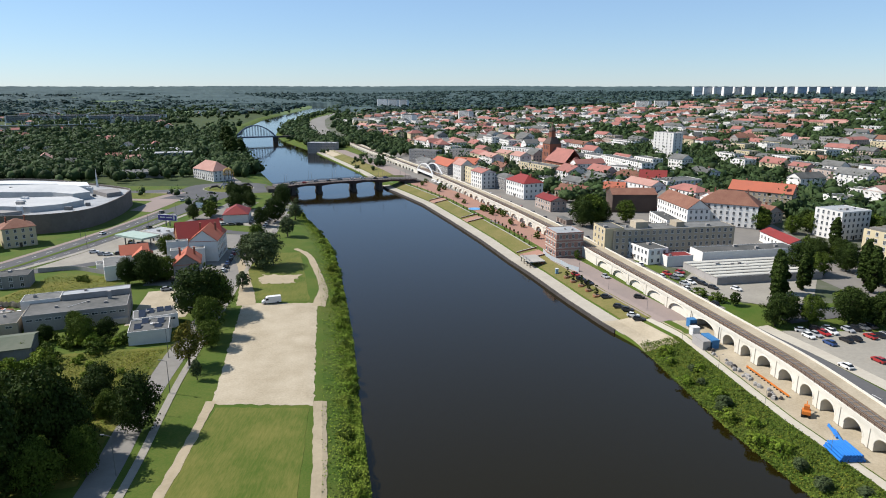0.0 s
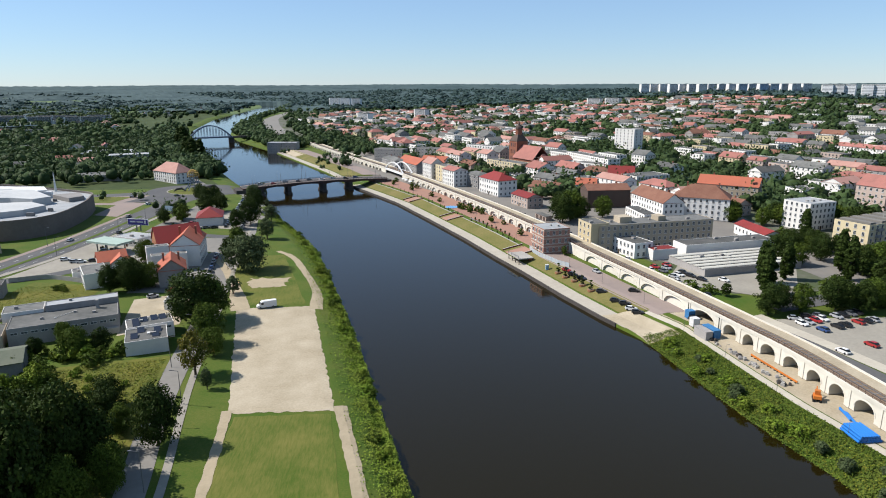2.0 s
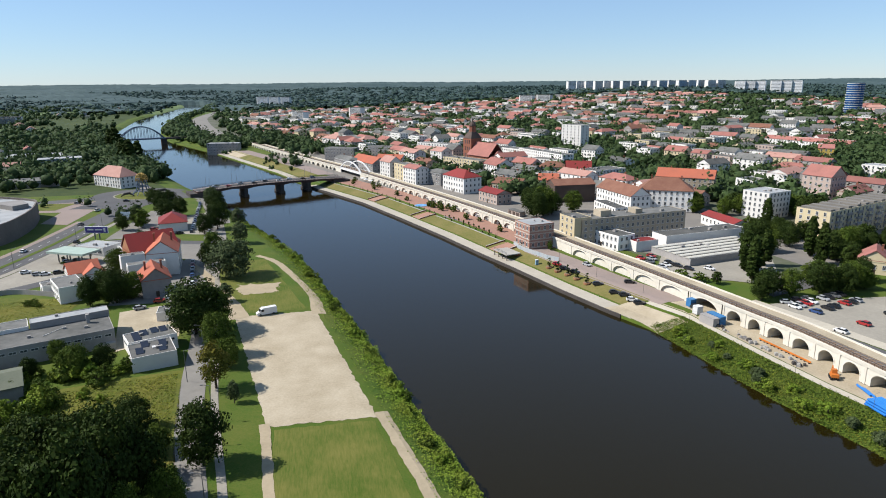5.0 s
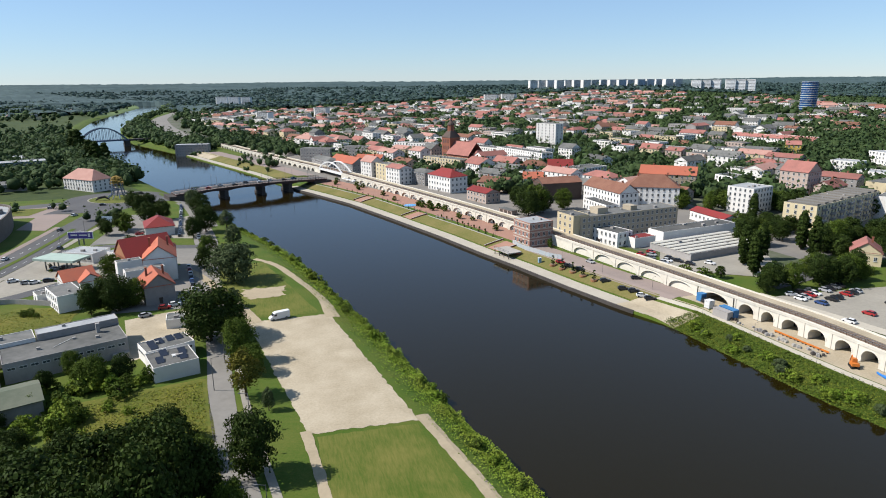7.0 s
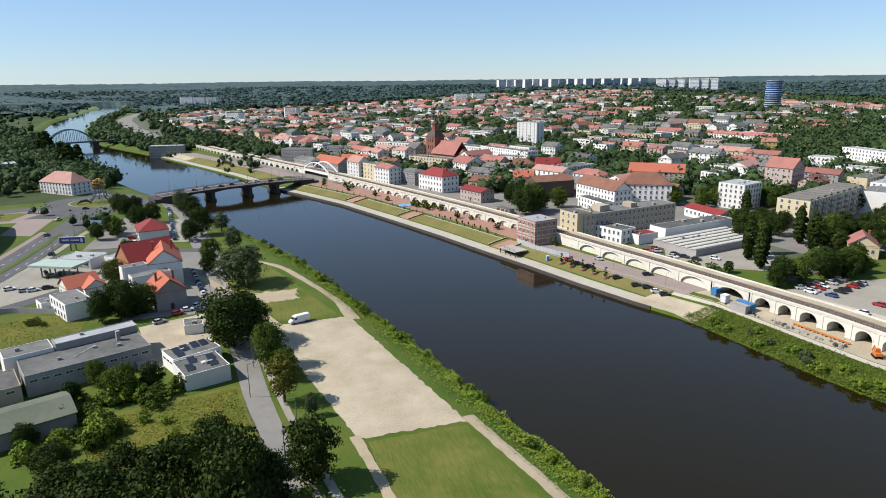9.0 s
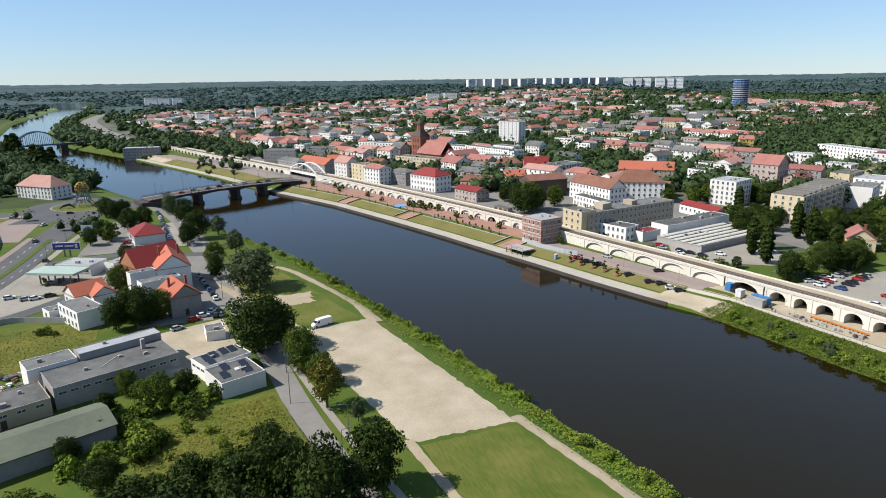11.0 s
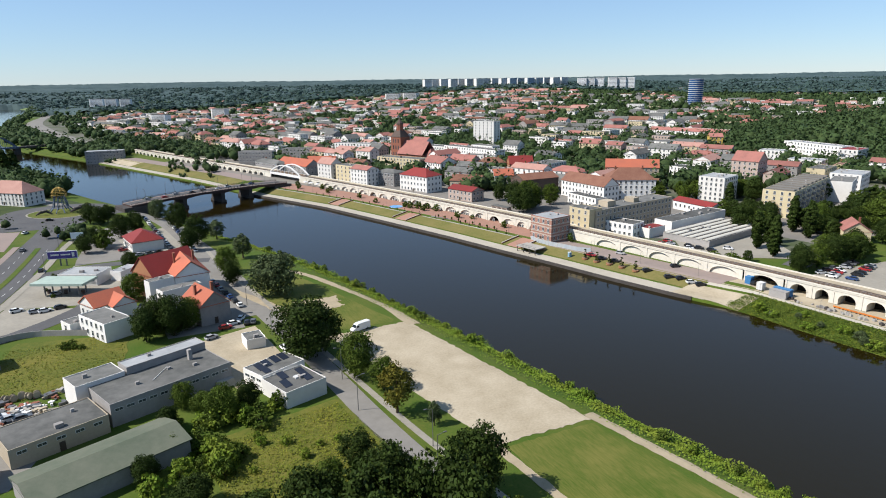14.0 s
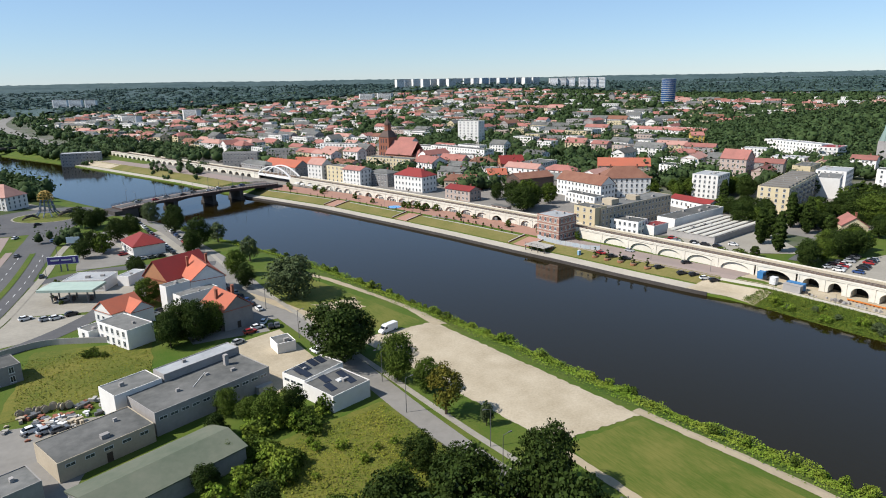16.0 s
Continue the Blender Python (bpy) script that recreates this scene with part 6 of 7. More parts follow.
def far_trees(name, pts, k, leaf, seed, label, material=FARLEAF):
    """Joined crowns of far trees at rows of x, y, z, height, radius."""
    r = np.random.default_rng(seed)
    n = len(pts)
    T = np.asarray(pts)
    u = r.normal(0, 1, (n, k, 3))
    u /= np.linalg.norm(u, axis=2, keepdims=True)
    u[:, :, 2] = np.abs(u[:, :, 2]) * 1.25 - 0.25
    wob = 1 + 0.25 * r.normal(0, 1, (n, k, 1))
    C = T[:, None, :3] + np.stack([u[..., 0] * T[:, None, 4], u[..., 1] * T[:, None, 4], T[:, None, 3] * 0.5 + u[..., 2] * T[:, None, 3] * 0.48], -1) * wob
    V, F = cards(r, C.reshape(-1, 3), u.reshape(-1, 3), np.repeat(T[:, 4], k) * leaf, 0.45)
    V, F = V.reshape(-1, 4, 3), None
    tri = np.concatenate([V[:, [0, 1, 2]], V[:, [0, 2, 3]]]).reshape(-1, 3)
    # a lumpy core inside each crown
    t = (1 + 5 ** 0.5) / 2
    ico = np.array([(-1, t, 0), (1, t, 0), (-1, -t, 0), (1, -t, 0), (0, -1, t), (0, 1, t), (0, -1, -t), (0, 1, -t), (t, 0, -1), (t, 0, 1), (-t, 0, -1), (-t, 0, 1)]) / (1 + t * t) ** 0.5
    fi = np.array([(0, 11, 5), (0, 5, 1), (0, 1, 7), (0, 7, 10), (0, 10, 11), (1, 5, 9), (5, 11, 4), (11, 10, 2), (10, 7, 6), (7, 1, 8), (3, 9, 4), (3, 4, 2), (3, 2, 6), (3, 6, 8), (3, 8, 9), (4, 9, 5), (2, 4, 11), (6, 2, 10), (8, 6, 7), (9, 8, 1)])
    B = ico[None] * (0.86 + 0.16 * r.normal(0, 1, (n, 12, 1))) * np.stack([T[:, 4], T[:, 4], T[:, 3] * 0.48], -1)[:, None]
    B += T[:, None, :3] + np.stack([0 * T[:, 3], 0 * T[:, 3], T[:, 3] * 0.5], -1)[:, None]
    core = B.reshape(-1, 3)
    Fc = (fi[None] + 12 * np.arange(n)[:, None, None]).reshape(-1, 3) + len(tri)
    ob = new(name, np_mesh(name, np.concatenate([tri, core]), np.concatenate([np.arange(len(tri)).reshape(-1, 3), Fc]), material))
    return tagged(ob, label, "trees", kind="stuff")


near_pts, far_pts = list(extra), []
foot_grid = {}
for fx, fy, fr in FOOT:
    for cx in range(int((fx - fr) // 40), int((fx + fr) // 40) + 1):
        for cy in range(int((fy - fr) // 40), int((fy + fr) // 40) + 1):
            foot_grid.setdefault((cx, cy), []).append((fx, fy, fr))
tries = 0
while tries < 90000:
    tries += 1
    a = rt.uniform(22, 128)
    dd = math.sqrt(rt.uniform(430 ** 2, 2700 ** 2)) if tries % 3 else rt.uniform(430, 1300)
    x, y = -70 + dd * math.cos(radians(a)), 20 + dd * math.sin(radians(a))
    dl, dr = xw(y) - x, x - xe(y)
    n1 = noise.noise(Vector((x / 160, y / 160, 2)))
    if dl > 0:
        if y < 520 or dl < 6 or y < 572 and x > -245:
            continue
        p = (0.6 if n1 > -0.15 else 0.2) if y < 1150 else 0.75 * (n1 > -0.05) + 0.08
        if dl < 40 and y > 560:
            p = 0.8
        if y > 1080 and dl < 150:
            p = 0.12
        if y > 2050:
            p *= 0.25
    elif dr > 0:
        if dr < 85 and y < 815 or dr < 8 or y < 160:
            continue
        if y < 350 and x < 330:
            continue
        hill = ((x - 640) / 330) ** 2 + ((y - 430) / 210) ** 2
        p = 1.0 if hill < 1.0 else 0.50 + 0.5 * (n1 > 0.0)
        if dr < 420 and hill > 1:
            p *= 0.6
        if 815 < y < 2000 and dr < 75:
            p = 1.0
    else:
        continue
    if rt.random() > p or 915 < y < 1900 and abs(x - lerp(YARD, y)) < 24:
        continue
    if any((x - fx) ** 2 + (y - fy) ** 2 < (fr * 0.8 + 2) ** 2 for fx, fy, fr in foot_grid.get((int(x // 40), int(y // 40)), ())):
        continue
    h = rt.uniform(6, 14) if dr > 0 else rt.uniform(7, 15)
    row = (x, y, gz(x, y) - 0.5, h, h * rt.uniform(0.4, 0.6))
    if dd < 950:
        near_pts.append(row)
    else:
        far_pts.append(row)
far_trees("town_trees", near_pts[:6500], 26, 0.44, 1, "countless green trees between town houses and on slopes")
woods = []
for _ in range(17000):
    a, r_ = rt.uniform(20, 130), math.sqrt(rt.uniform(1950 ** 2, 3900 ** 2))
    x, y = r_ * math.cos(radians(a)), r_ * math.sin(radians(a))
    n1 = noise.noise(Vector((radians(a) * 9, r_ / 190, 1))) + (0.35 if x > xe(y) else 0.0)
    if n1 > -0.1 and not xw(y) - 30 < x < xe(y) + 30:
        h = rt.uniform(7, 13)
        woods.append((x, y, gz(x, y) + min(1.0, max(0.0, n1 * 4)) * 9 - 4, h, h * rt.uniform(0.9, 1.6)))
far_trees("woodland_trees", woods, 3, 0.7, 3, "countless crowns of far woodland", HAZYWOODLEAF)
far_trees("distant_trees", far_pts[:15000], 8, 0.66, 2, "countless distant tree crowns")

# wooded canopy towards the horizon
v, f = [], []
rs, az = np.geomspace(2000, 4900, 80), np.radians(np.linspace(15, 140, 420))
for r_ in rs:
    for a in az:
        x, y = r_ * math.cos(a), r_ * math.sin(a)
        west = x < xw(y) if y < 4900 else True
        n1 = noise.noise(Vector((a * 9, r_ / 190, 1))) + 0.5 * noise.noise(Vector((a * 40, r_ / 70, 4)))
        cover = n1 + (0.35 if not west else 0.0) + 1.2 * smoothstep(3900, 4600, r_) + 0.25 * smoothstep(3200, 3700, r_) + 0.3 * smoothstep(2300, 2000, r_)
        if y < 2800 and xw(y) - 40 < x < xe(y) + 40:
            cover = -1
        base = gz(x, y) if y < 2800 else max(gz(x, y), 4 + hills(x, y))
        if y > 2800 and xw(y) - 420 < x < xe(y) + 420:
            cover = max(cover, 0.3)
        hgt = max(-6.0, min(1.0, cover * 4) * 11) + 6 * noise.noise(Vector((x / 24, y / 24, 7)))
        v.append((x, y, base + hgt))
n = len(az)
for i in range(len(rs) - 1):
    for j in range(n - 1):
        f.append((i * n + j, (i + 1) * n + j, (i + 1) * n + j + 1, i * n + j + 1))
tagged(mesh_ob("distant_woods", v, f, HAZYWOOD), "dark woods on the valley rim, tinted bluish for haze", "woods", kind="structure")
# panel blocks and a stadium roof beyond the near bank's woods
for k in range(12):
    x, y = -640 - k * 30 + (k % 3) * 14, 1420 + (k % 2) * 70
    panel_block(x, y, 46, 12, 15, 12, PANEL)
st = thing("stadium", pose(-760, 1180, 4, 0, 0, 10), "long curved white stadium roof with floodlight masts", "stadium")
g = Geo()
pts = [Vector((130 * math.cos(a), 60 * math.sin(a), 9)) for a in np.linspace(-2.6, -0.3, 24)]
sweep(g, pts, [(-7, 0), (-7, 1.2), (7, 3.2), (7, 2.0)])
part("roof", g, WHITESTEEL, st)
g = Geo()
sweep(g, pts, [(-3, -10), (-3, 0), (3, 0), (3, -10)])
part("stand", g, WALLGREY, st)
for p in pts[::2]:
    part("mast", Geo().bar(p, p + Vector((0, 0, 9)), 0.7), WHITESTEEL, st)


# ---- bank herbs, weeds and tall grass ----
def tufts(name, n, place, leaf, hmax, material, seed, label, category):
    r = random.Random(seed)
    P, N = [], []
    for _ in range(n):
        x, y, hh = place(r)
        P.append((x, y, gz(x, y) + r.random() * hh * hmax + 0.1))
        N.append((-0.4, 0, 0.9))
    V, F = cards(np.random.default_rng(seed), np.array(P), np.array(N), leaf, 0.5)
    return tagged(new(name, np_mesh(name, V, F, material)), label, category, kind="stuff")


def west_bank(r):
    y = r.uniform(70, 430)
    d = abs(r.gauss(0, 1)) * 3.4 + 0.2
    n1 = noise.noise(Vector((y / 5, d / 3, 1)))
    return xw(y) - min(d, 10), y, max(0.12, 0.3 + 1.3 * n1) * (1.3 - min(d, 10) / 10)


def east_bank(r):
    y = r.uniform(70, 189)
    d = r.uniform(0.2, 12.2)
    n1 = noise.noise(Vector((y / 6, d / 4, 3)))
    return xe(y) + d, y, 0.35 + 1.1 * max(0.0, n1 + 0.1) * (1.2 - d / 12)


def field_weeds(r):
    u, w = r.random(), r.random()
    A, B, C, D = (-104, 100), (-74, 112), (-83, 178), (-116, 170)
    x = A[0] * (1 - u) * (1 - w) + B[0] * u * (1 - w) + C[0] * u * w + D[0] * (1 - u) * w
    y = A[1] * (1 - u) * (1 - w) + B[1] * u * (1 - w) + C[1] * u * w + D[1] * (1 - u) * w
    n1 = noise.noise(Vector((x / 9, y / 9, 2))) + 0.4 * noise.noise(Vector((x / 3, y / 3, 6)))
    return (x, y, 0.2 + n1) if n1 > 0.05 else (x, y, 0.03)


def field_weeds2(r):
    x, y = r.uniform(-162, -130), r.uniform(214, 252)
    return x, y, 0.15 + max(0.0, noise.noise(Vector((x / 8, y / 8, 2)))) * 0.8


tufts("bank_herbs", 52000, west_bank, 0.4, 2.2, REED, 1, "tall green herbs and reeds along the river bank", "herbs")
tufts("bank_herbs", 17000, east_bank, 0.4, 1.5, LEAF, 2, "tangled green and yellow herbs on the far bank", "herbs")
WEED = leaf_mat("yellow-green weeds", (0.090, 0.140, 0.012), (0.215, 0.205, 0.028))
tufts("weeds", 11000, east_bank, 0.34, 0.8, WEED, 5, "yellowing weeds on the far bank", "weeds")
tufts("weeds", 22000, field_weeds, 0.36, 1.1, WEED, 3, "yellow-green weeds of the rough meadow", "weeds")
tufts("weeds", 4500, field_weeds2, 0.36, 0.9, WEED, 4, "dry weeds behind the yard wall", "weeds")
rr = random.Random(14)
for k in range(34):
    y = rr.uniform(75, 180)
    tree(("smallwillow", 0) if k % 2 else ("shrub", 1), xe(y) + rr.uniform(1.5, 8), y, rr.uniform(2.0, 3.6), 1.3)
for k in range(64):
    y = rr.uniform(80, 420)
    tree(("shrub", 1 if k % 3 else 0), xw(y) - rr.uniform(0.8, 4.5), y, rr.uniform(1.4, 3.0), rr.uniform(0.7, 1.1))


# ---- vehicles ----
TYRE = mat("tyre rubber", (0.02, 0.02, 0.02), None, 0.9)
CARGLASS = mat("car glass", (0.02, 0.025, 0.03), None, 0.08, 1, 0.3)
PAINT = {n: mat(n + " car paint", c, c, 0.3, 1, 0.3, 0, 0.0, 0, 0.6) for n, c in
         dict(white=(0.75, 0.75, 0.73), black=(0.02, 0.02, 0.023), silver=(0.38, 0.39, 0.40), red=(0.35, 0.025, 0.025), blue=(0.03, 0.07, 0.20), grey=(0.12, 0.125, 0.13)).items()}


def hull(g, sections, mi=0):
    """A body lofted through cross-sections (x, half width, low, high)."""
    n = len(g.v)
    for x, w, z0, z1 in sections:
        g.v += [(x, -w, z0), (x, w, z0), (x, w * 0.96, z1), (x, -w * 0.96, z1)]
    for k in range(len(sections) - 1):
        for j in range(4):
            a, b = n + 4 * k + j, n + 4 * k + (j + 1) % 4
            g.f.append((a, b, b + 4, a + 4))
            g.i.append(mi)
    g.f.append((n, n + 3, n + 2, n + 1))
    e = n + 4 * (len(sections) - 1)
    g.f.append((e, e + 1, e + 2, e + 3))
    g.i += [mi, mi]
    return g


def car(m, colour):
    c = thing("car", m, f"parked {colour} passenger car", "car")
    part("body", hull(Geo(), [(-2.1, 0.72, 0.45, 0.85), (-1.9, 0.86, 0.28, 0.98), (-0.9, 0.89, 0.25, 1.0), (0.9, 0.89, 0.25, 0.98), (1.8, 0.85, 0.28, 0.82), (2.1, 0.68, 0.4, 0.7)]), PAINT[colour], c)
    part("cabin", hull(Geo(), [(-1.95, 0.66, 0.95, 1.0), (-1.35, 0.70, 0.95, 1.42), (0.2, 0.70, 0.95, 1.46), (1.05, 0.72, 0.95, 1.0)]), CARGLASS, c, "dark glazed cabin")
    part("roof", Geo().box(-1.3, -0.6, 1.42, 0.2, 0.6, 1.49), PAINT[colour], c)
    for x in (-1.3, 1.35):
        for y in (-0.8, 0.8):
            part("wheel", Geo().tube([(x, y - 0.1, 0.32), (x, y + 0.1, 0.32)], [0.32, 0.32], 10), TYRE, c)
    return c


CARS = {}


def park(x, y, rot, colour, z=None):
    m = pose(x, y, (gz(x, y) + 0.12) if z is None else z, 0, 0, rot)
    if colour in CARS:
        return copy_thing(CARS[colour], m)
    CARS[colour] = car(m, colour)
    return CARS[colour]


def van(x, y, rot):
    v = thing("van", pose(x, y, gz(x, y) + 0.08, 0, 0, rot), "white delivery van on the gravel lot", "van")
    part("body", hull(Geo(), [(-3.4, 0.95, 0.45, 2.5), (-3.3, 1.0, 0.4, 2.65), (1.3, 1.0, 0.4, 2.65), (2.0, 0.98, 0.4, 2.3), (2.5, 0.96, 0.4, 1.5), (3.2, 0.92, 0.4, 1.2), (3.45, 0.85, 0.5, 0.9)]), PAINT["white"], v)
    part("windscreen", Geo().bar((2.02, 0, 2.27), (2.5, 0, 1.55), 1.7, 0.06), CARGLASS, v)
    for s in (-1, 1):
        part("side_window", Geo().box(1.1, s * 1.0 - 0.02, 1.5, 2.0, s * 1.0 + 0.02, 2.15), CARGLASS, v)
    for xx in (-2.1, 2.3):
        for yy in (-0.9, 0.9):
            wheel = part("wheel", Geo().tube([(xx, yy - 0.12, 0.38), (xx, yy + 0.12, 0.38)], [0.38, 0.38], 12), TYRE, v)
            part("rim", Geo().tube([(xx, yy - 0.13, 0.38), (xx, yy + 0.13, 0.38)], [0.22, 0.22], 10), STEEL, wheel, "grey steel rim")


van(-62.5, 221.5, 200)
cols = ["white", "black", "silver", "black", "grey", "red", "blue", "white", "silver", "black"]
rr = random.Random(6)
for x, y, rot, c in ((55, 255, -60, "red"), (56, 249, -50, "black"), (58, 243, -50, "black"), (66, 249, -70, "silver"), (61, 227, -20, "black"), (72, 223, -20, "black"), (63, 217, -25, "black"), (65, 213, -25, "black"), (65.5, 208, -25, "white"), (66.5, 204.5, -25, "black"),
                     (81, 193, 20, "black"), (113, 189, -20, "white"), (118, 190, -20, "black"), (122, 190, -20, "grey"), (92, 252, -60, "red"), (96, 250, -60, "silver"), (98, 254, -60, "red"), (97, 240, -60, "white"), (103, 233, -60, "black"), (93, 246, -60, "grey"), (100, 243, -60, "black"),
                     (101, 238, -60, "black"), (111, 231, -60, "white"), (94, 238, -60, "silver"),
                     (-95, 248, 60, "white"), (-94, 243, 80, "black"), (-98, 244, 10, "white"), (-101, 241, 10, "red"), (-92, 243, 80, "grey"), (-87.5, 217, 105, "white"), (-106, 234, 30, "silver"), (-157, 206, 20, "white"), (-154, 204, 20, "silver"), (-151.5, 203, 20, "grey"),
                     (-158, 287, 20, "silver"), (-164, 291, 20, "white"), (-155, 286.5, 20, "white"), (-153, 306, 30, "silver"), (-150.5, 288, 20, "black"), (-126, 273, 30, "white"), (-123.5, 276, 30, "black"), (-131, 368, 20, "red"), (-128, 357, 30, "white"), (-124, 355, 30, "silver"), (-120, 356, 30, "grey"), (-116, 357, 30, "black"),
                     (-161, 414, 100, "blue"), (-174, 389, 80, "grey"), (-178, 432, 60, "white"), (-180, 330, 85, "white"), (-162, 345, 85, "black"), (-199, 462, 10, "silver"), (-170, 466, 10, "black")):
    park(x, y, rot, c)
for k in range(17):
    park(-110.5 - k * 0.62 + (k % 2) * 0.3, 360 + k * 5.6, 100, cols[(k * 3 + 1) % 10])
for k in range(11):
    park(-100.5 - k * 0.55, 352 + k * 5.8, 100, cols[(k * 7) % 10])
for k in range(7):
    park(-93.5 - k * 0.9, 262 + k * 5.6, 97, cols[(k * 3) % 10])
for row, (x0, y0) in enumerate(((112.5, 184.5), (113, 178), (134, 170), (128, 160))):
    for k in range(9):
        if rr.random() < 0.8:
            park(x0 + k * 3.0 + rr.uniform(-0.2, 0.2), y0 + k * 0.9, 105 if row % 2 else 285, rr.choice(cols))
for x, y, c in ((119, 146, "silver"), (122, 166, "red"), (111, 163, "white"), (126, 128, "black")):
    park(x, y, 105, c)
for k in range(9):
    p = bl[6 + k * 4] + br * (2.2 if k % 2 else -2.2)
    park(p.x, p.y, math.degrees(math.atan2(bd.y, bd.x)), cols[(k * 3 + 2) % 10], p.z + 0.2)
for k in range(26):
    x, y = rr.uniform(60, 210), rr.uniform(255, 560)
    if all((x - fx) ** 2 + (y - fy) ** 2 > (fr * 0.8 + 2) ** 2 for fx, fy, fr in FOOT) and x > xe(y) + 52:
        park(x, y, rr.choice((-70, 20)), rr.choice(cols))
for y in np.arange(215, 500, 17):
    p, d = via_at(y)
    park(p.x + 18, y, math.degrees(math.atan2(d.y, d.x)), rr.choice(cols))

# ---- small things ----
lamp_near = None
for x, y, r in ((-79.5, 172, 0), (-84.5, 208, 0), (-70, 150, 180), (-88.5, 230, 0), (-73.5, 140, 0), (-66, 114, 180), (-91, 262, 0), (-78, 190, 180), (-160, 340, 0), (-157, 370, 180), (-172, 300, 0), (-186, 320, 0)):
    m = pose(x, y, gz(x, y), 0, 0, r)
    lamp_near = lamp_post(m, 9, 1.4, "grey concrete street lamp post") if lamp_near is None else (copy_thing(lamp_near, m), lamp_near)[1]
for y in np.arange(80, 200, 21):
    copy_thing(lamp_near, pose(xe(y) + 12, y, gz(xe(y) + 12, y), 0, 0, 0) @ Matrix.Scale(0.5, 4))
for y in np.arange(210, 520, 24):
    copy_thing(lamp_near, pose(xe(y) + 17, y, gz(xe(y) + 17, y), 0, 0, 0) @ Matrix.Scale(0.55, 4))

sign = thing("billboard", pose(-154, 351, 4, 0, 0, -14), "purple billboard with white bars on two posts", "billboard")
board = part("board", Geo().box(-6, -0.25, 3.2, 6, 0.25, 6.6), WHITESTEEL, sign)
part("poster", Geo().box(-5.8, -0.29, 3.4, 5.8, -0.25, 6.4), mat("purple print", (0.07, 0.05, 0.22), (0.10, 0.08, 0.28), 0.6), board, "purple poster")
part("text_bar", Geo().box(-4.6, -0.33, 4.7, -1.4, -0.29, 5.4), FRAME, board)
part("text_bar", Geo().box(-0.6, -0.33, 4.7, 3.2, -0.29, 5.3), FRAME, board)
part("text_bar", Geo().box(3.8, -0.33, 4.0, 4.8, -0.29, 5.8), FRAME, board)
for x in (-1.2, 1.2):
    part("post", Geo().box(x - 0.25, -0.2, 0, x + 0.25, 0.2, 3.2), STEEL, sign)
sign = thing("billboard", pose(-151, 392, 4, 0, 0, -20), "pale blue billboard on two posts", "billboard")
part("board", Geo().box(-3, -0.15, 3, 3, 0.15, 6), mat("pale blue print", (0.45, 0.55, 0.65), None, 0.6), sign)
for x in (-1.8, 1.8):
    part("post", Geo().box(x - 0.15, -0.1, 0, x + 0.15, 0.1, 3), STEEL, sign)

# the pergola-like sculpture on the roundabout
sp = thing("roundabout_sculpture", pose(-166, 494, 4.1), "tall steel sculpture with a golden openwork dome", "sculpture")
GOLD = mat("weathered gold", (0.42, 0.28, 0.07), (0.32, 0.22, 0.06), 0.5, 2, 0.3, 0, 0.4)
for k in range(10):
    a = k * math.pi / 5
    part("leg", Geo().tube([(7.5 * math.cos(a), 7.5 * math.sin(a), 0), (4.4 * math.cos(a), 4.4 * math.sin(a), 3), (3.0 * math.cos(a), 3.0 * math.sin(a), 9.5)], [0.35, 0.28, 0.22], 6), BLUESTEEL, sp)
    part("dome_rib", Geo().tube([(4.2 * math.cos(a) * math.cos(e), 4.2 * math.sin(a) * math.cos(e), 10.5 + 4.6 * math.sin(e)) for e in np.linspace(-0.35, 1.57, 8)], [0.2] * 8, 5), GOLD, sp)
for z, r in ((2.5, 4.9), (6, 3.6), (9.5, 3.2)):
    part("ring", Geo().tube([(r * math.cos(a), r * math.sin(a), z) for a in np.linspace(0, 6.283, 21)], [0.2] * 21, 5), BLUESTEEL, sp)
for e in (0.0, 0.4, 0.8, 1.15):
    r = 4.2 * math.cos(e)
    part("ring", Geo().tube([(r * math.cos(a), r * math.sin(a), 10.5 + 4.6 * math.sin(e)) for a in np.linspace(0, 6.283, 21)], [0.22] * 21, 5), GOLD, sp)
for x, y, s in ((10, -6, 1), (-9, -7, 0.8), (12, 3, 0.9)):
    part("stone_wave", Geo().tube([(x - 5 * s, y, 0), (x - 2 * s, y - 1, 2.0 * s), (x + 2 * s, y + 1, 2.4 * s), (x + 6 * s, y, 0)], [0.3, 1.0 * s, 1.1 * s, 0.3], 8), STONE, sp)

# yard wall
wl = on_ground([(-170, 258), (-158, 262), (-146, 258), (-131, 250)], 2.5)
part_wall = thing("yard_wall", pose(0, 0, 0), "pale concrete panel wall round the meadow", "wall")
for a, b in zip(wl, wl[1:]):
    d = (b - a).normalized()
    r = Vector((d.y, -d.x, 0)) * 0.08
    g = Geo()
    g.poly([a - r, b - r, b - r + Vector((0, 0, 1.9)), a - r + Vector((0, 0, 1.9))])
    g.poly([b + r, a + r, a + r + Vector((0, 0, 1.9)), b + r + Vector((0, 0, 1.9))])
    g.poly([a - r + Vector((0, 0, 1.9)), b - r + Vector((0, 0, 1.9)), b + r + Vector((0, 0, 1.9)), a + r + Vector((0, 0, 1.9))])
    part("wall_panel", g, CONCRETE, part_wall)

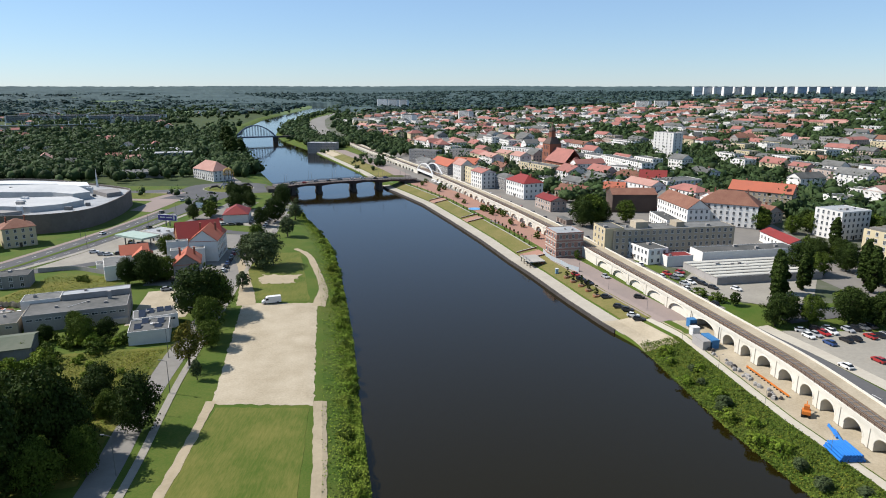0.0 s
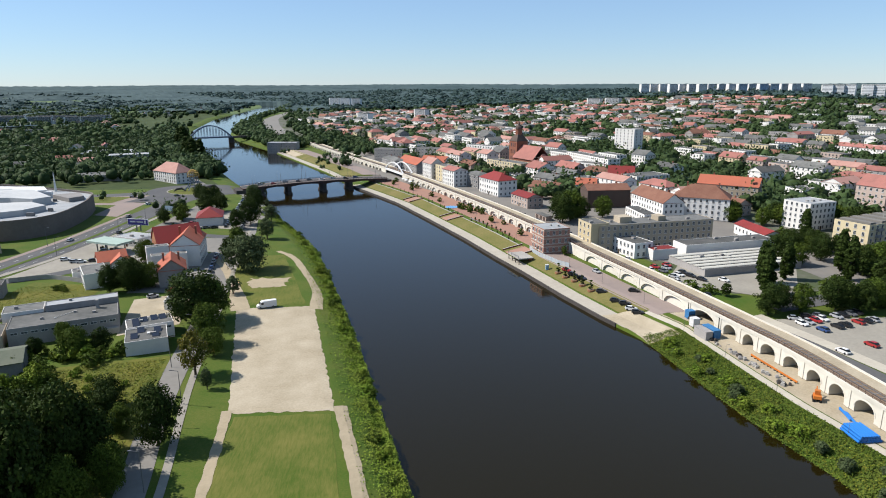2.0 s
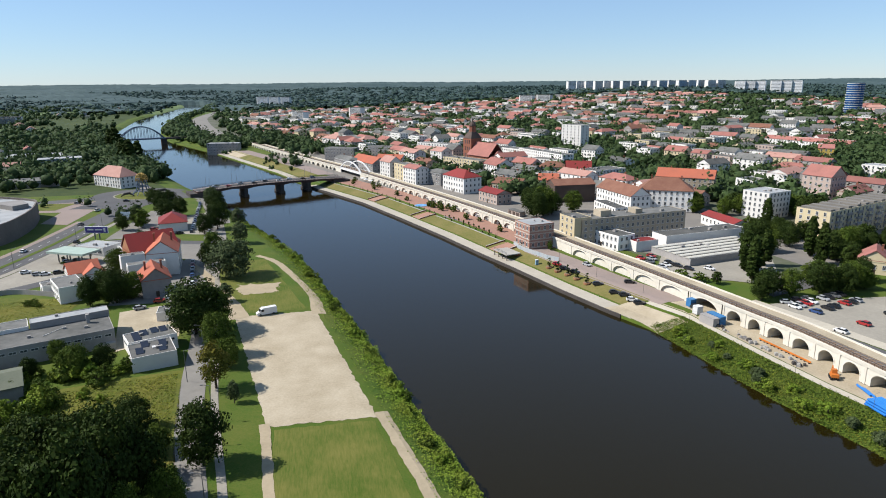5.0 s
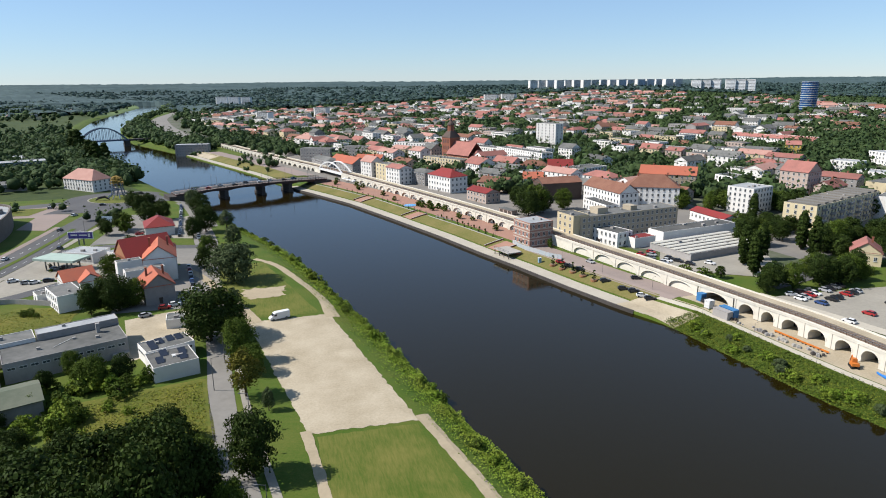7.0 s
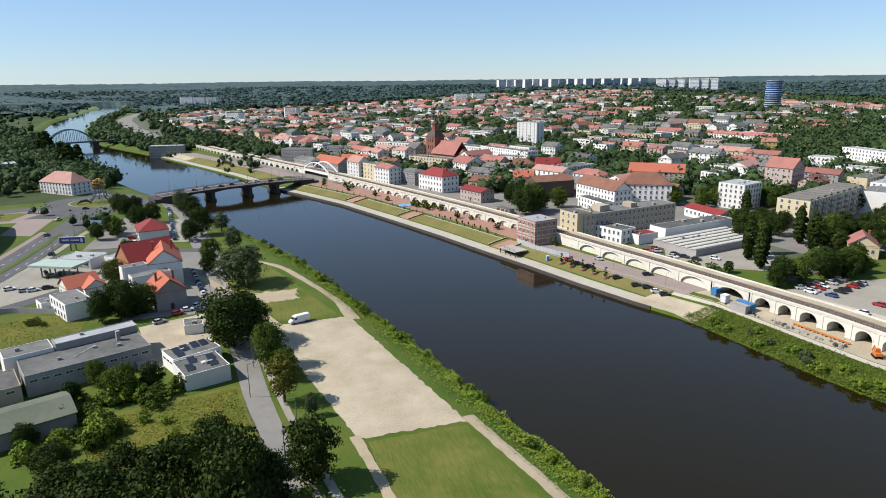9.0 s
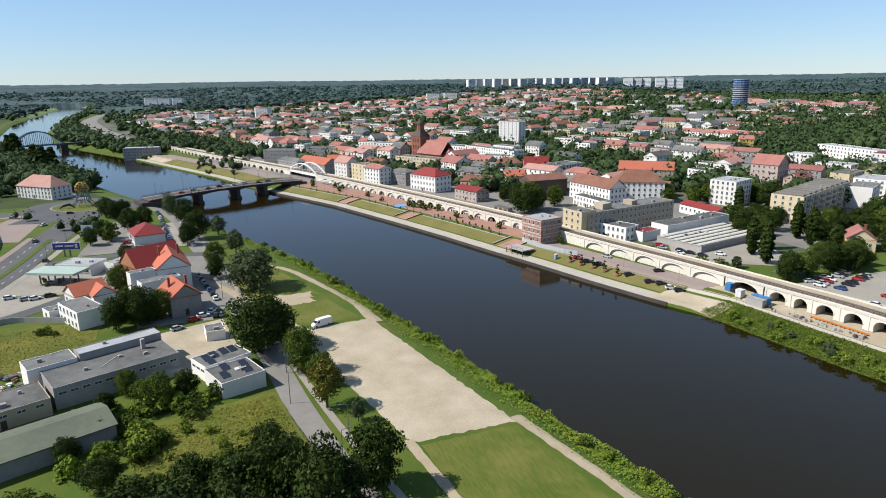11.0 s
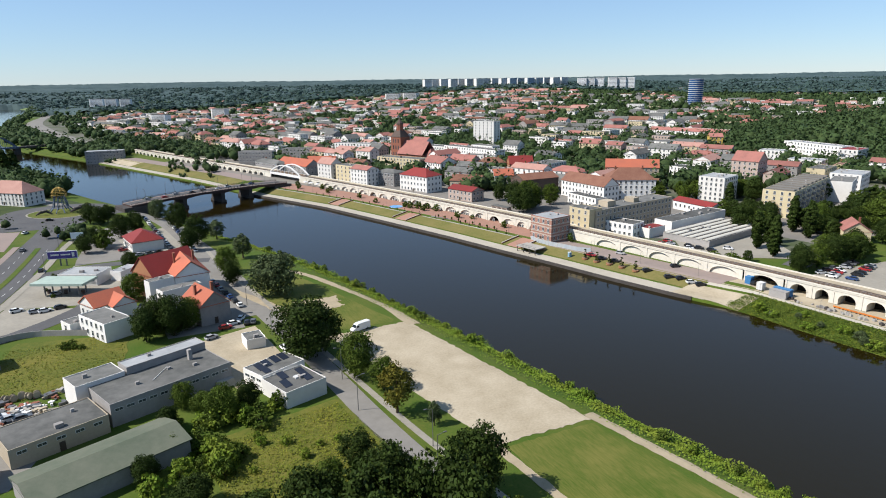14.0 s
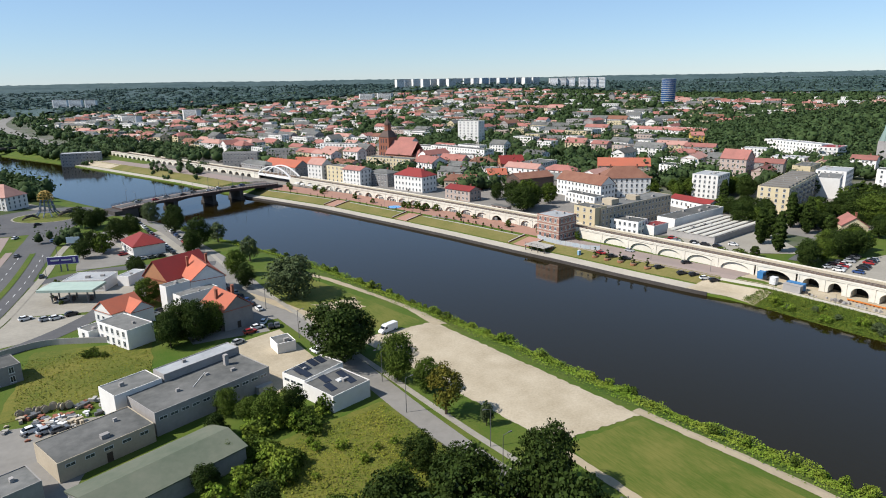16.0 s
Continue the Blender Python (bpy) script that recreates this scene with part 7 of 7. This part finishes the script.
# scrap in the gravel yard
SCRAP = [WALLTAN, STEEL, CONCRETE, WHITESTEEL, BRICK]
for k in range(60):
    x, y = -152 + rr.gauss(0, 6), 209 + rr.gauss(0, 3.2)
    s = rr.uniform(0.3, 1.0)
    t = thing("scrap_piece", pose(x, y, gz(x, y) + 0.1, 0, 0, rr.uniform(0, 180)), "piece of discarded timber or metal on the gravel", "scrap", "scrap heap")
    part("plank", Geo().box(-s * 1.6, -s * 0.4, 0, s * 1.6, s * 0.4, s * 0.9).box(-s * 0.5, -s, s * 0.9, s * 0.5, s, s * 1.2), rr.choice(SCRAP), t)
for k in range(7):
    x, y = -160 + k * 1.7, 215 + rr.uniform(-1, 1)
    t = thing("cable_drum", pose(x, y, gz(x, y) + 0.95, 0, 0, rr.uniform(-20, 60)), "wooden cable drum standing on gravel", "cable drum", "cable drums")
    part("core", Geo().tube([(0, -0.45, 0), (0, 0.45, 0)], [0.5, 0.5], 12), WALLTAN, t)
    for s in (-0.5, 0.42):
        part("flange", Geo().tube([(0, s, 0), (0, s + 0.1, 0)], [0.9, 0.9], 14), WALLTAN, t)

# building material under the viaduct
BLUE = mat("blue plastic pipe", (0.03, 0.20, 0.62), (0.02, 0.16, 0.5), 0.45, 1, 0.2)
TENT = mat("blue container", (0.05, 0.19, 0.40), (0.04, 0.15, 0.33), 0.6, 1, 0.2)
ORANGE = mat("orange barrier", (0.65, 0.20, 0.03), (0.5, 0.15, 0.03), 0.6, 1, 0.2)
p = Vector((85.5, 121.5, gz(85.5, 121.5) + 0.1))
for lay in range(3):
    for k in range(9 - lay):
        t = thing("blue_pipe", Matrix.Translation(p) @ pose(k * 0.62 + lay * 0.31 - 2.5, 0, 0.3 + lay * 0.54, 0, 0, rr.uniform(-2, 2)), "long blue plastic pipe in a stack", "pipe", "stack of blue pipes")
        part("pipe", Geo().tube([(0, -3, 0), (0, 3, 0)], [0.3, 0.3], 10), BLUE, t)
for k in range(5):
    x, y = 88.3, 128 + k * 0.6
    t = thing("blue_pipe", pose(x, y, gz(x, y) + 0.4, 0, 0, -12 + rr.uniform(-6, 6)), "long blue plastic pipe on the ground", "pipe", "stack of blue pipes")
    part("pipe", Geo().tube([(0, -3, 0), (0, 3, 0)], [0.25, 0.25], 10), BLUE, t)
for x, y, m_, L in ((80.8, 181, TENT, 6), (77.9, 180.3, WALLGREY, 6), (80.3, 194.6, TENT, 2.2), (79, 188.5, FRAME, 2.2)):
    t = thing("site_container", pose(x, y, gz(x, y) + 0.1, 0, 0, 100), "corrugated site container beside the viaduct", "container")
    part("body", Geo().box(-L / 2, -1.2, 0, L / 2, 1.2, 2.6), m_, t)
    part("roof", Geo().box(-L / 2 - 0.05, -1.25, 2.6, L / 2 + 0.05, 1.25, 2.7), m_, t)
    for k in range(int(L * 2)):
        part("rib", Geo().box(-L / 2 + 0.25 + k * 0.5, -1.26, 0.1, -L / 2 + 0.37 + k * 0.5, -1.2, 2.5), m_, t)
for k in range(7):
    y = 148 + k * 2.6
    x = 87.6 - (y - 142) * 0.13
    t = thing("barrier_board", pose(x, y, gz(x, y) + 0.08, 0, 0, 98), "orange plastic site barrier", "barrier", "orange barriers")
    part("board", Geo().box(-1.25, -0.06, 0.25, 1.25, 0.06, 0.75), ORANGE, t)
    for x0 in (-0.9, 0.6):
        part("foot", Geo().box(x0, -0.3, 0, x0 + 0.3, 0.3, 0.25), TYRE, t)
for k in range(34):
    y = rr.uniform(146, 178)
    x = 84.5 - (y - 146) * 0.16 + rr.uniform(-1.6, 0.6)
    t = thing("stone_block", pose(x, y, gz(x, y) + 0.05, 0, 0, rr.uniform(0, 90)), "grey concrete block lying on sand", "block", "building rubble")
    s = rr.uniform(0.3, 0.75)
    part("block", Geo().box(-s, -s * 0.7, 0, s, s * 0.7, s).box(-s * 0.6, -s * 0.5, s, s * 0.5, s * 0.4, s * 1.4), rr.choice((CONCRETE, WALLGREY, STONE)), t)
t = thing("digger", pose(86.4, 138, gz(86.4, 138) + 0.1, 0, 0, 60), "orange mini digger beside the viaduct", "digger")
for y0 in (-1.0, 0.5):
    part("crawler_track", Geo().box(-1.4, y0, 0, 1.4, y0 + 0.5, 0.7), TYRE, t)
part("body", Geo().box(-1.3, -0.9, 0.7, 0.9, 0.9, 1.5), ORANGE, t)
part("cab", Geo().box(-0.2, -0.6, 1.5, 0.9, 0.6, 2.5), ORANGE, t)
part("arm", Geo().bar((0.9, 0, 1.4), (2.4, 0, 2.6), 0.25).bar((2.4, 0, 2.6), (3.3, 0, 0.6), 0.2), ORANGE, t)

# stone planters in the car park
for x, y in ((51.5, 255), (53, 249), (55, 243), (56.5, 237), (58, 230.5)):
    z = gz(x, y)
    t = thing("planter", pose(x, y, z), "round red brick planter with a clipped conifer", "planter", "planters in the car park")
    part("bowl", Geo().tube([(0, 0, 0), (0, 0, 0.8)], [1.3, 1.4], 12), BRICKORANGE, t)
    part("soil", Geo().tube([(0, 0, 0.8), (0, 0, 0.84)], [1.2, 1.2], 12), BALLAST, t)
    tree(("cone", 0), x, y, 4.2, 1.1, z + 0.8, "conifers in the planters")

# terrace deck, umbrellas, pool on the promenade
for x, y, w in ((51, 357, 5), (53, 350, 5), (49, 363, 5), (47, 372, 4), (30, 418, 3.5), (24, 440, 3.5), (-6, 505, 3), (-3, 497, 3), (-8, 512, 3)):
    z = gz(x, y) + 0.1
    t = thing("parasol", pose(x, y, z, 0, 0, 20), "large white square parasol on the terrace", "parasol", "parasols on the terrace")
    part("pole", Geo().tube([(0, 0, 0), (0, 0, 3)], [0.06, 0.06], 6), STEEL, t)
    g = Geo()
    q = w / 2
    cs = [(-q, -q, 2.5), (q, -q, 2.5), (q, q, 2.5), (-q, q, 2.5)]
    for k in range(4):
        g.poly([cs[k], cs[(k + 1) % 4], (0, 0, 3.2)])
        g.poly([cs[k], cs[(k + 1) % 4], (*cs[(k + 1) % 4][:2], 2.3), (*cs[k][:2], 2.3)])
    part("canopy", g, WHITESTEEL, t)
pool = thing("splash_pool", pose(20.2, 400, gz(20.2, 400) + 0.1), "shallow bright blue round splash pool", "pool")
part("rim", Geo().tube([(0, 0, 0), (0, 0, 0.2)], [4.4, 4.4], 24), CONCRETE, pool)
part("basin", Geo().tube([(0, 0, 0.2), (0, 0, 0.23)], [4.0, 4.0], 24), mat("blue basin", (0.12, 0.38, 0.72), None, 0.3), pool)
deck = thing("terrace_deck", pose(40.5, 281, 1.2, 0, 0, -76), "raised viewing deck over the quay", "deck")
part("slab", Geo().box(-6, -3.5, 2.6, 6, 4, 3.0), CONCRETE, deck)
part("shadow_wall", Geo().box(-5, 2.6, 0, 5, 4, 2.6), BRICK, deck)
for x in (-5.5, -1.8, 1.8, 5.5):
    part("post", Geo().box(x - 0.15, -3.2, 0.1, x + 0.15, -2.9, 2.6), STONE, deck)
    part("rail_post", Geo().box(x - 0.05, -3.45, 3.0, x + 0.05, -3.35, 4.0), STEEL, deck)
part("rail", Geo().box(-6, -3.45, 3.95, 6, -3.35, 4.05), STEEL, deck)
fen = thing("hoarding", pose(0, 0, 0), "grey-blue hoarding round the building site", "fence")
HOARD = mat("grey-blue hoarding", (0.36, 0.42, 0.47), (0.46, 0.46, 0.44), 0.7, 0.8, 0.3)
for a, b in zip([(47, 291), (47.5, 285), (49, 279), (51.5, 272), (54, 264)], [(47.5, 285), (49, 279), (51.5, 272), (54, 264), (57, 258)]):
    a, b = Vector((*a, gz(*a))), Vector((*b, gz(*b)))
    for k in range(3):
        p, q = a.lerp(b, k / 3), a.lerp(b, (k + 0.96) / 3)
        part("panel", Geo().bar(p + Vector((0, 0, 1.0)), q + Vector((0, 0, 1.0)), 0.06, 2.0), HOARD, fen)
t = thing("site_toilet", pose(48.5, 262, gz(48.5, 262) + 0.1), "small pale blue portable toilet", "toilet cabin")
part("cabin", Geo().box(-0.6, -0.6, 0, 0.6, 0.6, 2.1), mat("pale blue plastic", (0.25, 0.42, 0.55), None, 0.5), t)
part("roof", Geo().box(-0.65, -0.65, 2.1, 0.65, 0.65, 2.25), FRAME, t)
# quay edge beam
edge = [Vector((xe(y) + 0.1, y, 1.05)) for y in np.arange(200, 526, 4.0)]
tagged(sweep(Geo(), edge, [(-0.35, -1.6), (-0.35, 0.25), (0.25, 0.25), (0.25, -1.6)]).make("quay_edge", STONE), "dark stone edge beam of the quay", "quay edge", kind="structure")
# shop fronts in the blind arches
for y in np.arange(306, 515, 10.2):
    p, d = via_at(y)
    ang = math.degrees(math.atan2(-d.y, -d.x))
    for u in (-2.4, -0.8, 0.8, 2.4):
        share("shop_window", WIN, viaduct, Matrix.Translation((p.x, p.y, 5.4)) @ pose(0, 0, 0, 0, 0, ang) @ pose(u, 0.75, 0))

# low brick walls beside the steps, and round clipped bushes on the promenade
for y in (287, 299, 371, 383, 435, 445):
    t = thing("stair_wall", pose(0, 0, 0), "low red brick wall beside the quay steps", "wall", "walls beside the steps")
    ln = [Vector((xe(y) + d, y, gz(xe(y) + d, y))) for d in (7.2, 9.5, 12, 14.5, 16.8)]
    part("wall", sweep(Geo(), ln, [(-0.25, -0.5), (-0.25, 0.7), (0.25, 0.7), (0.25, -0.5)]), BRICK, t)
    part("coping", sweep(Geo(), ln, [(-0.32, 0.7), (-0.32, 0.82), (0.32, 0.82), (0.32, 0.7)]), CONCRETE, t)
for y0, y1 in ((300, 370), (384, 434), (446, 512)):
    t = thing("bed_kerb", pose(0, 0, 0), "pale kerb along the top of the grass slope", "kerb", "kerbs of the grass slopes")
    ln = [Vector((xe(y) + 15.6, y, gz(xe(y) + 15.6, y))) for y in np.arange(y0, y1, 4.0)]
    part("kerb_stone", sweep(Geo(), ln, [(-0.2, -0.3), (-0.2, 0.35), (0.2, 0.35), (0.2, -0.3)]), CONCRETE, t)
for x, y, h in ((26, 392, 4.2), (30, 388, 4.5), (36, 376, 4.0), (34, 384, 3.2), (1, 478, 3.5), (-2, 488, 3.8), (-14, 514, 3.5), (44, 345, 2.6), (14, 420, 3)):
    tree(("shrub", 0), x, y, h, 0.75)
for k in range(9):
    y = 318 + k * 5.2
    p, d = via_at(y)
    x = xe(y) + 19
    t = thing("planter_tub", pose(x, y, gz(x, y) + 0.1), "small round planter tub on the terrace", "planter", "planter tubs on the terrace")
    part("tub", Geo().tube([(0, 0, 0), (0, 0, 0.7)], [0.4, 0.5], 10), BRICKORANGE, t)
    part("plant", Geo().tube([(0, 0, 0.7), (0, 0, 1.2), (0, 0, 1.7)], [0.45, 0.55, 0.1], 8), LEAFDARK, t)
# red and pale market stalls, kiosks and a wall behind the viaduct
for y in (352, 356, 360):
    p, d = via_at(y)
    t = thing("garage_shed", pose(p.x + 24, y, gz(p.x + 24, y), 0, 0, -72), "low pinkish shed behind the viaduct street", "shed", "sheds behind the viaduct")
    part("wall", Geo().box(-2, -2, 0, 2, 2, 2.6), WALLPINK, t)
    part("roof", Geo().box(-2.2, -2.2, 2.6, 2.2, 2.2, 2.8), ROOFGREY, t)
    part("door", Geo().box(-1.4, -2.05, 0, 1.4, -2.0, 2.2), WALLDARK, t)
